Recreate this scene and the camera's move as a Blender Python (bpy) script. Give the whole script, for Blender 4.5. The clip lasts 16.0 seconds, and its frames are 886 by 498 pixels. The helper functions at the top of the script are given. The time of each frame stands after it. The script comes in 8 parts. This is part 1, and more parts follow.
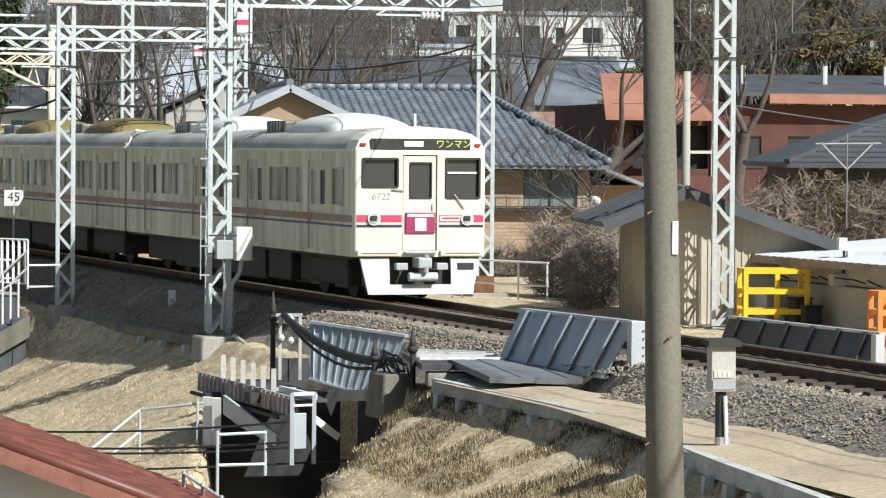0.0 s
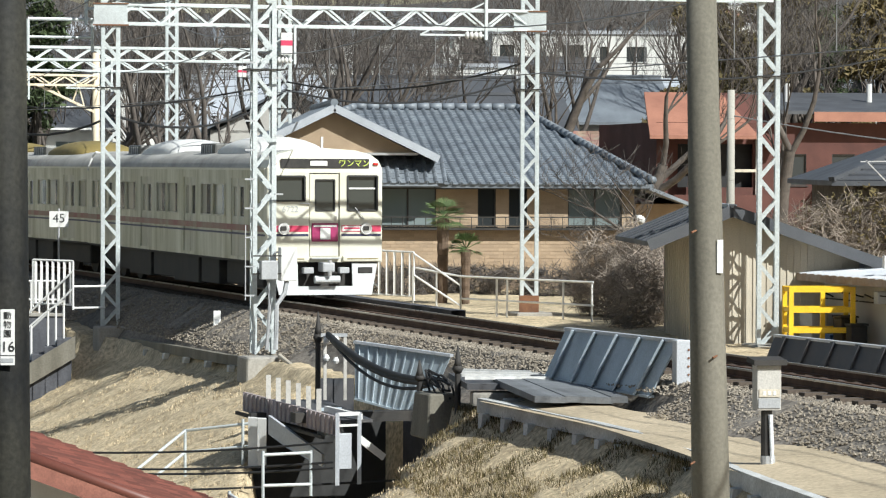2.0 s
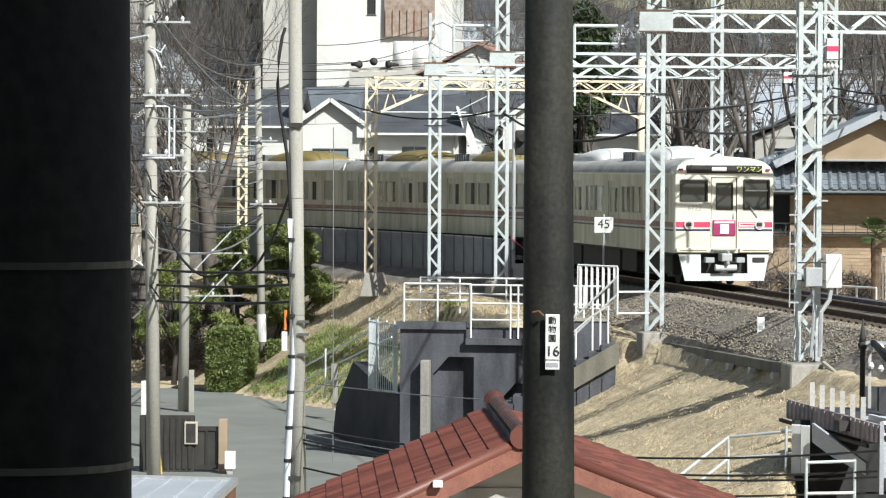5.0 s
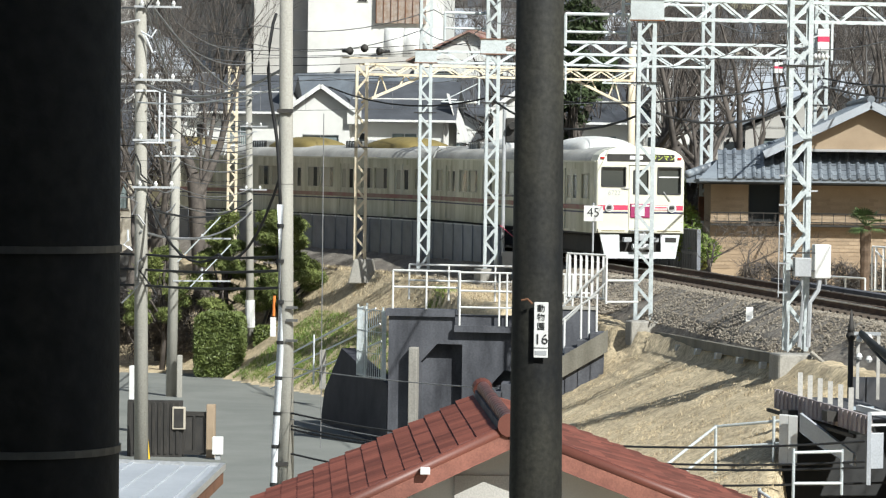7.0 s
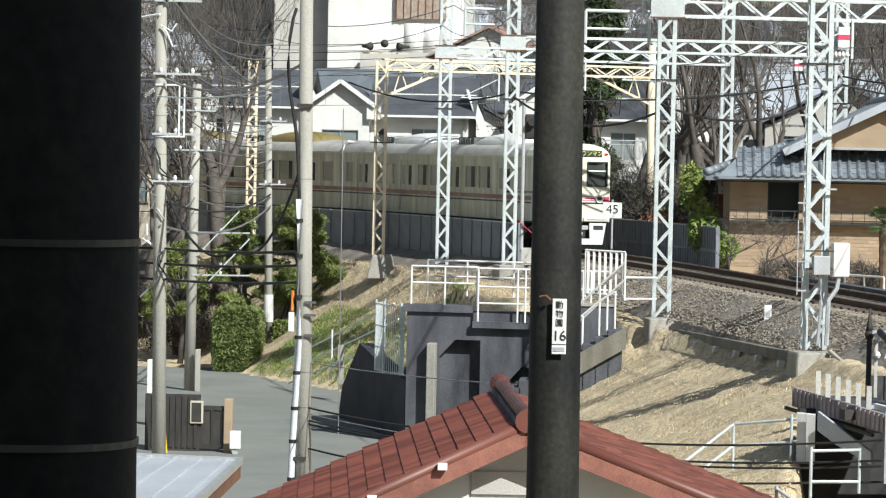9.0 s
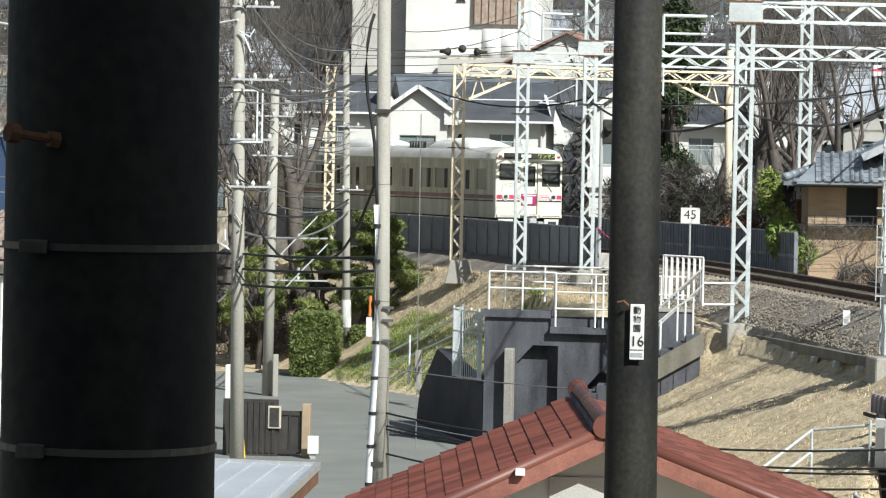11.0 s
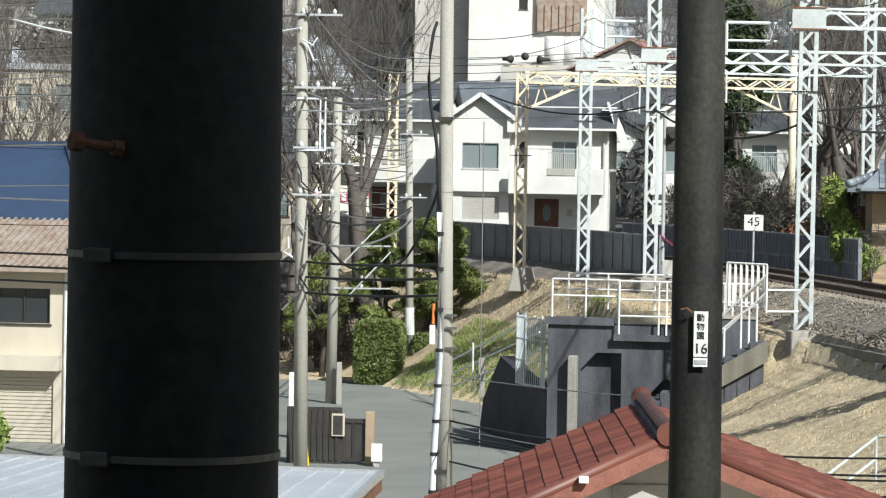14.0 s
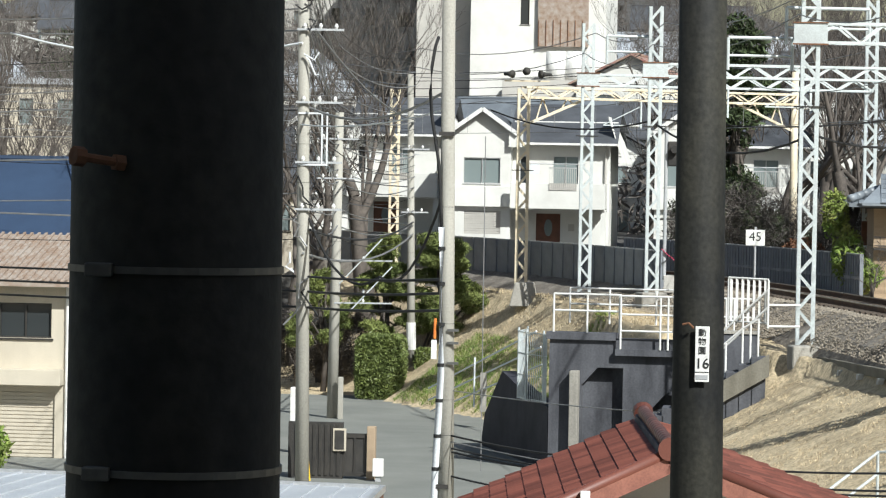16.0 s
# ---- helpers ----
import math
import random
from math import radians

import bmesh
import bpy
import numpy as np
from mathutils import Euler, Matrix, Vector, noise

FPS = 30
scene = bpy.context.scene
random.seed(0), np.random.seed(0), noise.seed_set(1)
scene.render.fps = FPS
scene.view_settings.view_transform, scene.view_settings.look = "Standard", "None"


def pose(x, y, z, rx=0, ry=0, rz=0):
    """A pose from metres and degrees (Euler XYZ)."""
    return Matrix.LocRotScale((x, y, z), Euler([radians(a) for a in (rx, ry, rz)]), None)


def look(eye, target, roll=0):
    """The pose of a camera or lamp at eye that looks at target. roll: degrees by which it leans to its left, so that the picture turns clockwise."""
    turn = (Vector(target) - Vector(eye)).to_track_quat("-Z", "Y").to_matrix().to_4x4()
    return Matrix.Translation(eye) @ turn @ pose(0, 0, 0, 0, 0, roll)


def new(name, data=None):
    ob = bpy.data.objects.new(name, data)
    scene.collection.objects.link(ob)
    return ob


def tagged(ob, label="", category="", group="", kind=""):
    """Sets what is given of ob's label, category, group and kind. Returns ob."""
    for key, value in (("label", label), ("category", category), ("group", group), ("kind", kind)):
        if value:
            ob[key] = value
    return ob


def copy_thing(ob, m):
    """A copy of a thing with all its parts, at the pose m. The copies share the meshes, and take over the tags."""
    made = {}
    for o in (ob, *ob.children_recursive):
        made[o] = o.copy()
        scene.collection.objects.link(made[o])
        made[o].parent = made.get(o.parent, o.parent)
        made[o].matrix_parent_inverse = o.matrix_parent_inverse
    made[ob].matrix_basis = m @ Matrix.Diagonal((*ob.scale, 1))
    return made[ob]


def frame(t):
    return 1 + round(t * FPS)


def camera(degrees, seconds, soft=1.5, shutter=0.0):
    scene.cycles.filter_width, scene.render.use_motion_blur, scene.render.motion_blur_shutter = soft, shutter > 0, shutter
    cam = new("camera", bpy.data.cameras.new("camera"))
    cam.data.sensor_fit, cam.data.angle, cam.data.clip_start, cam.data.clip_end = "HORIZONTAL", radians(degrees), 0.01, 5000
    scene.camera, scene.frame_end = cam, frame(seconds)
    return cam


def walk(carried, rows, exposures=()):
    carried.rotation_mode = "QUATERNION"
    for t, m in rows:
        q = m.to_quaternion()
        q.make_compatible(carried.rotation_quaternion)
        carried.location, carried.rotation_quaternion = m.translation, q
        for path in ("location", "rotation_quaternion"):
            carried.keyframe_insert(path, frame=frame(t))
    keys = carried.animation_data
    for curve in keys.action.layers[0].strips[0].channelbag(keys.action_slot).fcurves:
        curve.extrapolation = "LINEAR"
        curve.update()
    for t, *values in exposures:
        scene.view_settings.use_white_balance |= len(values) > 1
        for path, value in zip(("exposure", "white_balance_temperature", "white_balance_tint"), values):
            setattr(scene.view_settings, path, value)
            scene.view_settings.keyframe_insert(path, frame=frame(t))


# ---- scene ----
EYE = 3.2            # eye above the rail head
cam = camera(15.0, 16.0, soft=1.2)
# seconds, yaw, pitch, roll of a camera that turns on its stand
ROWS = [
    (0.0, -6.547, -1.765, -0.444),
    (0.5, -6.299, -1.518, -0.326),
    (1.0, -5.936, -1.515, -0.221),
    (1.5, -5.943, -1.523, -0.157),
    (2.0, -5.794, -1.434, -0.205),
    (2.5, -3.739, -1.085, -0.428),
    (3.0, -1.300, -0.935, -0.423),
    (3.5, 0.000, -1.000, -0.500),
    (4.0, 2.087, -1.169, -0.358),
    (4.5, 3.233, -1.435, -0.202),
    (4.7, 3.408, -1.366, -0.230),
    (7.0, 3.287, -1.586, -0.784),
    (7.5, 3.441, -1.691, -0.905),
    (8.0, 2.970, -1.706, -0.925),
    (8.5, 3.409, -1.800, -0.805),
    (9.0, 3.616, -1.663, -1.150),
    (9.5, 3.921, -1.539, -1.297),
    (10.0, 4.259, -1.506, -1.316),
    (10.2, 4.448, -1.469, -1.255),
    (12.3, 5.296, -1.878, -1.266),
    (12.5, 5.327, -1.820, -1.344),
    (13.0, 5.662, -1.667, -1.169),
    (13.5, 5.873, -1.576, -1.232),
    (14.0, 6.010, -1.488, -0.981),
    (14.5, 5.980, -1.558, -0.956),
    (15.0, 6.008, -1.474, -1.120),
    (15.5, 6.063, -1.329, -1.118),
    (16.0, 6.037, -1.236, -1.005),
]
walk(cam, [(t, pose(0, 0, EYE, 90 + pitch, roll, yaw)) for t, yaw, pitch, roll in ROWS])

# ---- sky and sun ----
SUN = Vector((0.48, -0.60, 0.64)).normalized()
world = bpy.data.worlds.new("sky")
scene.world = world
world.use_nodes = True
wn = world.node_tree
sky = wn.nodes.new("ShaderNodeTexSky")
sky.sky_type, sky.sun_disc = "NISHITA", False
sky.sun_elevation = math.asin(SUN.z)
sky.sun_rotation = math.atan2(SUN.x, SUN.y)
sky.air_density, sky.dust_density = 1.4, 1.5
wn.links.new(sky.outputs[0], wn.nodes["Background"].inputs[0])
wn.nodes["Background"].inputs[1].default_value = 0.058
sun = new("sun", bpy.data.lights.new("sun", "SUN"))
sun.data.energy, sun.data.angle, sun.data.color = 4.9, radians(0.5), (0.955, 0.985, 0.955)
sun.matrix_world = look(SUN * 50, (0, 0, 0))
scene.view_settings.exposure = 0.42

# ---- materials ----
def mat(name, c1, c2=None, scale=2.0, rough=0.7, metal=0.0, bump=0.15, fine=40.0, dirt=0.18, streak=0.0, emit=0.0, tint=0.0):
    """Two-scale noise between two base colours, fine grain in colour, roughness and relief; streak pulls the stains upright."""
    m = bpy.data.materials.new(name)
    m.use_nodes = True
    nt = m.node_tree
    N, L = nt.nodes, nt.links
    b = N["Principled BSDF"]
    c2 = c2 or tuple(v * 0.72 for v in c1)
    co = N.new("ShaderNodeTexCoord")
    mp = N.new("ShaderNodeMapping")
    L.new(co.outputs["Object"], mp.inputs["Vector"])
    if streak:
        mp.inputs["Scale"].default_value = (1, 1, 1 - streak)
    big = N.new("ShaderNodeTexNoise")
    big.inputs["Scale"].default_value, big.inputs["Detail"].default_value, big.inputs["Roughness"].default_value = scale, 5, 0.6
    L.new(mp.outputs[0], big.inputs["Vector"])
    ramp = N.new("ShaderNodeValToRGB")
    ramp.color_ramp.elements[0].position, ramp.color_ramp.elements[1].position = 0.35, 0.68
    ramp.color_ramp.elements[0].color, ramp.color_ramp.elements[1].color = (*c1, 1), (*c2, 1)
    L.new(big.outputs["Fac"], ramp.inputs[0])
    fn = N.new("ShaderNodeTexNoise")
    fn.inputs["Scale"].default_value, fn.inputs["Detail"].default_value = fine, 4
    L.new(co.outputs["Object"], fn.inputs["Vector"])
    mr = N.new("ShaderNodeMapRange")
    mr.inputs["From Min"].default_value, mr.inputs["From Max"].default_value = 0.25, 0.75
    mr.inputs["To Min"].default_value, mr.inputs["To Max"].default_value = 1 - dirt, 1 + dirt
    L.new(fn.outputs["Fac"], mr.inputs["Value"])
    mx = N.new("ShaderNodeMix")
    mx.data_type, mx.blend_type = "RGBA", "MULTIPLY"
    mx.inputs["Factor"].default_value = 1.0
    L.new(ramp.outputs[0], mx.inputs["A"])
    L.new(mr.outputs[0], mx.inputs["B"])
    out = mx.outputs["Result"]
    if tint:
        oi = N.new("ShaderNodeObjectInfo")
        isl = N.new("ShaderNodeNewGeometry")
        ad = N.new("ShaderNodeMath")
        ad.operation = "ADD"
        L.new(oi.outputs["Random"], ad.inputs[0])
        L.new(isl.outputs["Random Per Island"], ad.inputs[1])
        fr = N.new("ShaderNodeMath")
        fr.operation = "FRACT"
        L.new(ad.outputs[0], fr.inputs[0])
        m2 = N.new("ShaderNodeMapRange")
        m2.inputs["To Min"].default_value, m2.inputs["To Max"].default_value = 1 - tint, 1 + tint
        L.new(fr.outputs[0], m2.inputs["Value"])
        mx2 = N.new("ShaderNodeMix")
        mx2.data_type, mx2.blend_type = "RGBA", "MULTIPLY"
        mx2.inputs["Factor"].default_value = 1.0
        L.new(out, mx2.inputs["A"])
        L.new(m2.outputs[0], mx2.inputs["B"])
        out = mx2.outputs["Result"]
    L.new(out, b.inputs["Base Color"])
    rr = N.new("ShaderNodeMapRange")
    rr.inputs["To Min"].default_value, rr.inputs["To Max"].default_value = max(0.03, rough - 0.12), min(1, rough + 0.12)
    L.new(big.outputs["Fac"], rr.inputs["Value"])
    L.new(rr.outputs[0], b.inputs["Roughness"])
    b.inputs["Metallic"].default_value = metal
    if bump:
        bp = N.new("ShaderNodeBump")
        bp.inputs["Strength"].default_value, bp.inputs["Distance"].default_value = bump, 0.02
        L.new(fn.outputs["Fac"], bp.inputs["Height"])
        L.new(bp.outputs[0], b.inputs["Normal"])
    if emit:
        b.inputs["Emission Color"].default_value = (*c1, 1)
        b.inputs["Emission Strength"].default_value = emit
    return m


M = {}
M["grass"] = mat("dry_grass", (0.60, 0.485, 0.315), (0.36, 0.285, 0.18), 1.3, 0.95, bump=0.9, fine=11, dirt=0.5)
M["blade"] = mat("dry_blade", (0.56, 0.46, 0.31), (0.37, 0.295, 0.19), 1.2, 0.9, bump=0, tint=0.4)
M["green"] = mat("green_grass", (0.15, 0.25, 0.045), (0.24, 0.25, 0.07), 1.2, 0.9, bump=0, tint=0.3)
M["dirt"] = mat("bare_earth", (0.52, 0.425, 0.295), (0.38, 0.31, 0.21), 0.5, 0.95, bump=0.3, fine=14, dirt=0.22)
M["ballast"] = mat("ballast_bed", (0.22, 0.195, 0.165), (0.13, 0.11, 0.09), 1.5, 0.95, bump=1.0, fine=14, dirt=0.5)
M["stone"] = mat("ballast_stone", (0.30, 0.262, 0.21), (0.205, 0.172, 0.132), 0.8, 0.9, bump=0.2, tint=0.24)
M["asphalt"] = mat("asphalt", (0.215, 0.22, 0.20), (0.165, 0.17, 0.155), 0.35, 0.9, bump=0.2, fine=60, dirt=0.12)
M["concrete"] = mat("weathered_concrete", (0.36, 0.34, 0.30), (0.24, 0.225, 0.20), 1.1, 0.9, bump=0.2, fine=22, streak=0.6)
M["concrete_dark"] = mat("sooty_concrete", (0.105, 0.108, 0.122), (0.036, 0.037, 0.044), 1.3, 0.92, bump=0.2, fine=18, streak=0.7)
# concrete taken down to near black so that it holds shade
M["concrete_shade"] = mat("shade_black_concrete", (0.045, 0.045, 0.055), (0.028, 0.028, 0.036), 1.0, 0.9, bump=0.2, fine=18)
M["pole"] = mat("pole_concrete", (0.40, 0.385, 0.34), (0.29, 0.275, 0.24), 1.4, 0.85, bump=0.12, fine=35, streak=0.85)
M["pole_old"] = mat("old_pole_concrete", (0.20, 0.185, 0.15), (0.12, 0.11, 0.085), 1.6, 0.85, bump=0.15, fine=25, streak=0.85)
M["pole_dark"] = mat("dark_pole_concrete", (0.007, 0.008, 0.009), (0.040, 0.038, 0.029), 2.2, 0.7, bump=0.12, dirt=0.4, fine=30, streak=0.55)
M["galv"] = mat("galvanised_steel", (0.62, 0.67, 0.67), (0.47, 0.50, 0.50), 2.0, 0.55, 0.25, bump=0.05, fine=30)
M["yellowmast"] = mat("faded_yellow_paint", (0.74, 0.67, 0.52), (0.60, 0.48, 0.32), 2.0, 0.7, bump=0.08)
M["rustmast"] = mat("rusty_mast_paint", (0.36, 0.31, 0.27), (0.24, 0.16, 0.11), 2.5, 0.8, bump=0.1)
M["white"] = mat("white_paint", (0.78, 0.78, 0.76), (0.62, 0.61, 0.58), 2.0, 0.5, bump=0.05, dirt=0.08)
M["cream"] = mat("cream_train_paint", (0.70, 0.685, 0.58), (0.62, 0.595, 0.48), 1.2, 0.4, bump=0.02, dirt=0.05)
M["side"] = mat("stained_train_side", (0.70, 0.68, 0.56), (0.40, 0.385, 0.255), 2.6, 0.45, 0.1, bump=0.03, dirt=0.12, streak=0.86)
M["sidedoor"] = mat("stained_train_door", (0.60, 0.58, 0.48), (0.42, 0.40, 0.29), 2.4, 0.45, 0.1, bump=0.03, dirt=0.12, streak=0.86)
M["trainroof"] = mat("train_roof_grey", (0.46, 0.45, 0.42), (0.30, 0.29, 0.27), 1.0, 0.8)
M["ochre"] = mat("ochre_cover", (0.235, 0.18, 0.06), (0.17, 0.13, 0.045), 1.5, 0.7)
M["red"] = mat("red_stripe", (0.62, 0.05, 0.12), (0.50, 0.05, 0.10), 2.0, 0.45, bump=0.02)
M["dullred"] = mat("dull_red_stripe", (0.30, 0.12, 0.11), (0.36, 0.30, 0.22), 2.0, 0.6, bump=0.02, streak=0.8)
M["navy"] = mat("navy_stripe", (0.03, 0.03, 0.09), (0.05, 0.05, 0.08), 2.0, 0.45, bump=0.02)
M["pink"] = mat("magenta_emblem", (0.36, 0.035, 0.13), (0.28, 0.03, 0.10), 4.0, 0.4, bump=0.0)
M["black"] = mat("black_equipment_and_shade", (0.022, 0.021, 0.02), (0.05, 0.045, 0.04), 2.0, 0.75, bump=0.1)
M["rubber"] = mat("black_rubber", (0.02, 0.02, 0.02), (0.035, 0.035, 0.035), 3.0, 0.6, bump=0.05)
M["rail"] = mat("rusty_rail", (0.14, 0.075, 0.045), (0.08, 0.045, 0.03), 3.0, 0.7, 0.4, bump=0.1)
M["railtop"] = mat("worn_rail_head", (0.5, 0.47, 0.43), (0.35, 0.3, 0.26), 3.0, 0.3, 0.9, bump=0.0)
M["sleeper"] = mat("sleeper_timber", (0.11, 0.085, 0.065), (0.06, 0.045, 0.035), 3.0, 0.9, bump=0.3)
M["bluesteel"] = mat("blue_grey_steel_paint", (0.46, 0.53, 0.58), (0.33, 0.39, 0.43), 1.5, 0.6, bump=0.06, streak=0.5)
M["mauve"] = mat("mauve_grey_paint", (0.42, 0.37, 0.375), (0.30, 0.25, 0.24), 2.5, 0.8, bump=0.1, streak=0.6)
M["skirt"] = mat("pale_grey_skirt_paint", (0.60, 0.62, 0.62), (0.50, 0.52, 0.52), 2.0, 0.6, bump=0.03)
M["plate"] = mat("grey_cover_plate", (0.17, 0.18, 0.19), (0.12, 0.125, 0.13), 1.5, 0.7, bump=0.1, tint=0.2)
M["brushtwig"] = mat("brush_twig", (0.30, 0.25, 0.205), (0.19, 0.155, 0.125), 2.0, 0.95, bump=0, tint=0.25)
M["steel_dark"] = mat("dark_steel_and_shade", (0.05, 0.055, 0.065), (0.085, 0.08, 0.08), 2.0, 0.6, bump=0.06)
M["rust"] = mat("rusted_steel", (0.22, 0.10, 0.05), (0.12, 0.055, 0.03), 3.0, 0.85, bump=0.2)
M["yellow"] = mat("yellow_paint", (0.85, 0.55, 0.02), (0.70, 0.42, 0.02), 2.0, 0.5, bump=0.03)
M["tile"] = mat("grey_roof_tile", (0.20, 0.225, 0.25), (0.13, 0.145, 0.165), 0.8, 0.45, bump=0.05, tint=0.18)
M["tilered"] = mat("red_brown_roof_tile", (0.155, 0.050, 0.034), (0.118, 0.040, 0.028), 0.9, 0.5, bump=0.02, dirt=0.10, tint=0.34)
M["tiledark"] = mat("dark_slate_roof", (0.085, 0.09, 0.10), (0.055, 0.058, 0.065), 0.9, 0.6, bump=0.1)
M["salmon"] = mat("salmon_roof", (0.36, 0.165, 0.11), (0.25, 0.11, 0.075), 0.7, 0.7)
M["brickred"] = mat("red_brown_wall", (0.115, 0.042, 0.032), (0.075, 0.03, 0.024), 0.7, 0.8)
M["verge"] = mat("faded_red_verge", (0.30, 0.12, 0.085), (0.19, 0.075, 0.055), 2.0, 0.8)
M["woods"] = mat("wooded_hillside", (0.085, 0.078, 0.072), (0.045, 0.044, 0.04), 0.08, 0.95, bump=0.6, fine=1.2, dirt=0.4)
M["precast"] = mat("pale_precast_concrete", (0.56, 0.57, 0.56), (0.40, 0.40, 0.385), 1.6, 0.85, bump=0.15, fine=25, dirt=0.22)
M["fadedroof"] = mat("faded_blue_grey_slate", (0.42, 0.45, 0.49), (0.31, 0.335, 0.37), 0.6, 0.6, bump=0.1)
M["cover"] = mat("roof_cover_paint", (0.76, 0.76, 0.73), (0.62, 0.61, 0.58), 1.0, 0.6, bump=0.02)
M["strap"] = mat("dull_strap_steel", (0.16, 0.16, 0.15), (0.10, 0.10, 0.095), 4.0, 0.55, 0.4, bump=0.05)
M["brick"] = mat("ochre_brick", (0.42, 0.315, 0.215), (0.33, 0.245, 0.165), 1.0, 0.85, tint=0.12)
M["siding"] = mat("cream_siding", (0.58, 0.52, 0.42), (0.46, 0.41, 0.33), 0.9, 0.7, streak=0.7)
M["stucco"] = mat("white_stucco", (0.71, 0.705, 0.67), (0.60, 0.59, 0.555), 0.6, 0.85, bump=0.05, dirt=0.05)
M["greywall"] = mat("grey_render_wall", (0.52, 0.50, 0.46), (0.42, 0.40, 0.37), 0.5, 0.85)
M["fence"] = mat("grey_fence_panel", (0.21, 0.225, 0.25), (0.145, 0.155, 0.175), 1.0, 0.6, bump=0.05, tint=0.1)
M["bark"] = mat("grey_brown_bark", (0.125, 0.105, 0.09), (0.065, 0.055, 0.048), 3.0, 0.95, bump=0.4, fine=20)
M["twig"] = mat("bare_twig", (0.12, 0.105, 0.095), (0.075, 0.065, 0.057), 2.0, 0.95, bump=0, tint=0.25)
M["palmtrunk"] = mat("palm_fibre", (0.16, 0.11, 0.075), (0.09, 0.06, 0.04), 4.0, 0.95, bump=0.5)
M["palmleaf"] = mat("palm_frond", (0.10, 0.15, 0.05), (0.06, 0.10, 0.03), 2.0, 0.7, bump=0, tint=0.3)
M["pine"] = mat("pine_needle", (0.19, 0.22, 0.06), (0.10, 0.13, 0.035), 1.0, 0.8, bump=0, tint=0.4)
M["hedge"] = mat("hedge_leaf", (0.15, 0.185, 0.05), (0.085, 0.115, 0.03), 2.0, 0.6, bump=0, tint=0.25)
M["dkleaf"] = mat("evergreen_leaf", (0.05, 0.075, 0.025), (0.03, 0.045, 0.015), 0.8, 0.7, bump=0, tint=0.4)
M["olive"] = mat("winter_brown_foliage", (0.16, 0.12, 0.05), (0.09, 0.075, 0.03), 0.5, 0.85, bump=0, tint=0.35)
M["wood"] = mat("brown_door_wood", (0.16, 0.06, 0.03), (0.10, 0.04, 0.02), 3.0, 0.5)
M["dkframe"] = mat("dark_window_frame", (0.03, 0.028, 0.026), (0.045, 0.04, 0.035), 3.0, 0.5)
M["alu"] = mat("aluminium", (0.62, 0.62, 0.62), (0.5, 0.5, 0.5), 2.0, 0.4, 0.6, bump=0.02)
M["cable"] = mat("black_cable", (0.012, 0.012, 0.013), (0.022, 0.022, 0.022), 3.0, 0.8, bump=0.0)
M["wire"] = mat("grey_wire", (0.28, 0.28, 0.28), (0.2, 0.2, 0.2), 3.0, 0.5, 0.3, bump=0.0)
M["pvc"] = mat("white_pvc", (0.74, 0.77, 0.80), (0.62, 0.64, 0.66), 2.0, 0.4, bump=0.0)
M["orange"] = mat("orange_cover", (0.8, 0.25, 0.05), (0.7, 0.2, 0.04), 3.0, 0.5, bump=0)
M["flatroof"] = mat("pale_metal_roof", (0.52, 0.54, 0.57), (0.42, 0.44, 0.47), 0.5, 0.45, 0.2, bump=0.03)
M["curtain"] = mat("pale_curtain", (0.50, 0.52, 0.50), (0.40, 0.42, 0.41), 3.0, 0.9, bump=0.1, streak=0.9)
M["dark"] = mat("interior_shade", (0.035, 0.035, 0.037), (0.02, 0.02, 0.02), 1.0, 0.9, bump=0.0)
M["bluebox"] = mat("blue_plastic", (0.06, 0.16, 0.42), (0.05, 0.12, 0.33), 3.0, 0.5)
M["grey"] = mat("grey_paint", (0.42, 0.43, 0.44), (0.33, 0.34, 0.35), 2.0, 0.5, bump=0.03)
M["ink_and_shade"] = mat("black_ink_and_shade", (0.02, 0.02, 0.02), (0.03, 0.03, 0.03), 5.0, 0.6, bump=0)
M["limeink"] = mat("lime_blind_print", (0.55, 0.65, 0.10), (0.5, 0.6, 0.1), 5.0, 0.5, bump=0, emit=0.2)
M["whiteink"] = mat("white_blind_print", (0.75, 0.75, 0.72), (0.7, 0.7, 0.68), 5.0, 0.5, bump=0, emit=0.15)
M["lamp"] = mat("lamp_lens", (0.65, 0.66, 0.66), (0.5, 0.5, 0.5), 5.0, 0.15, 0.3, bump=0)
M["redlens"] = mat("red_lens", (0.55, 0.03, 0.02), (0.45, 0.02, 0.02), 5.0, 0.2, bump=0)


def glass(name, colour, rough=0.05):
    m = bpy.data.materials.new(name)
    m.use_nodes = True
    b = m.node_tree.nodes["Principled BSDF"]
    b.inputs["Base Color"].default_value = (*colour, 1)
    b.inputs["Roughness"].default_value = rough
    b.inputs["IOR"].default_value = 1.5
    return m


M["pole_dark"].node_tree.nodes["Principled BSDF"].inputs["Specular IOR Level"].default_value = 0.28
M["pane"] = glass("window_pane", (0.035, 0.04, 0.042))
M["panelight"] = glass("curtained_pane", (0.20, 0.24, 0.24))
# pale pane colour stands in for the bright reflection in the glass
M["panereflect"] = glass("train_pane_painted_reflection", (0.40, 0.385, 0.31), 0.15)
M["panetrain"] = glass("train_pane", (0.05, 0.055, 0.05), 0.08)


# ---- mesh helpers ----
def mesh_of(bm, name, smooth=False):
    me = bpy.data.meshes.new(name)
    bmesh.ops.recalc_face_normals(bm, faces=bm.faces)
    bm.to_mesh(me)
    bm.free()
    if smooth:
        me.polygons.foreach_set("use_smooth", [True] * len(me.polygons))
    return me


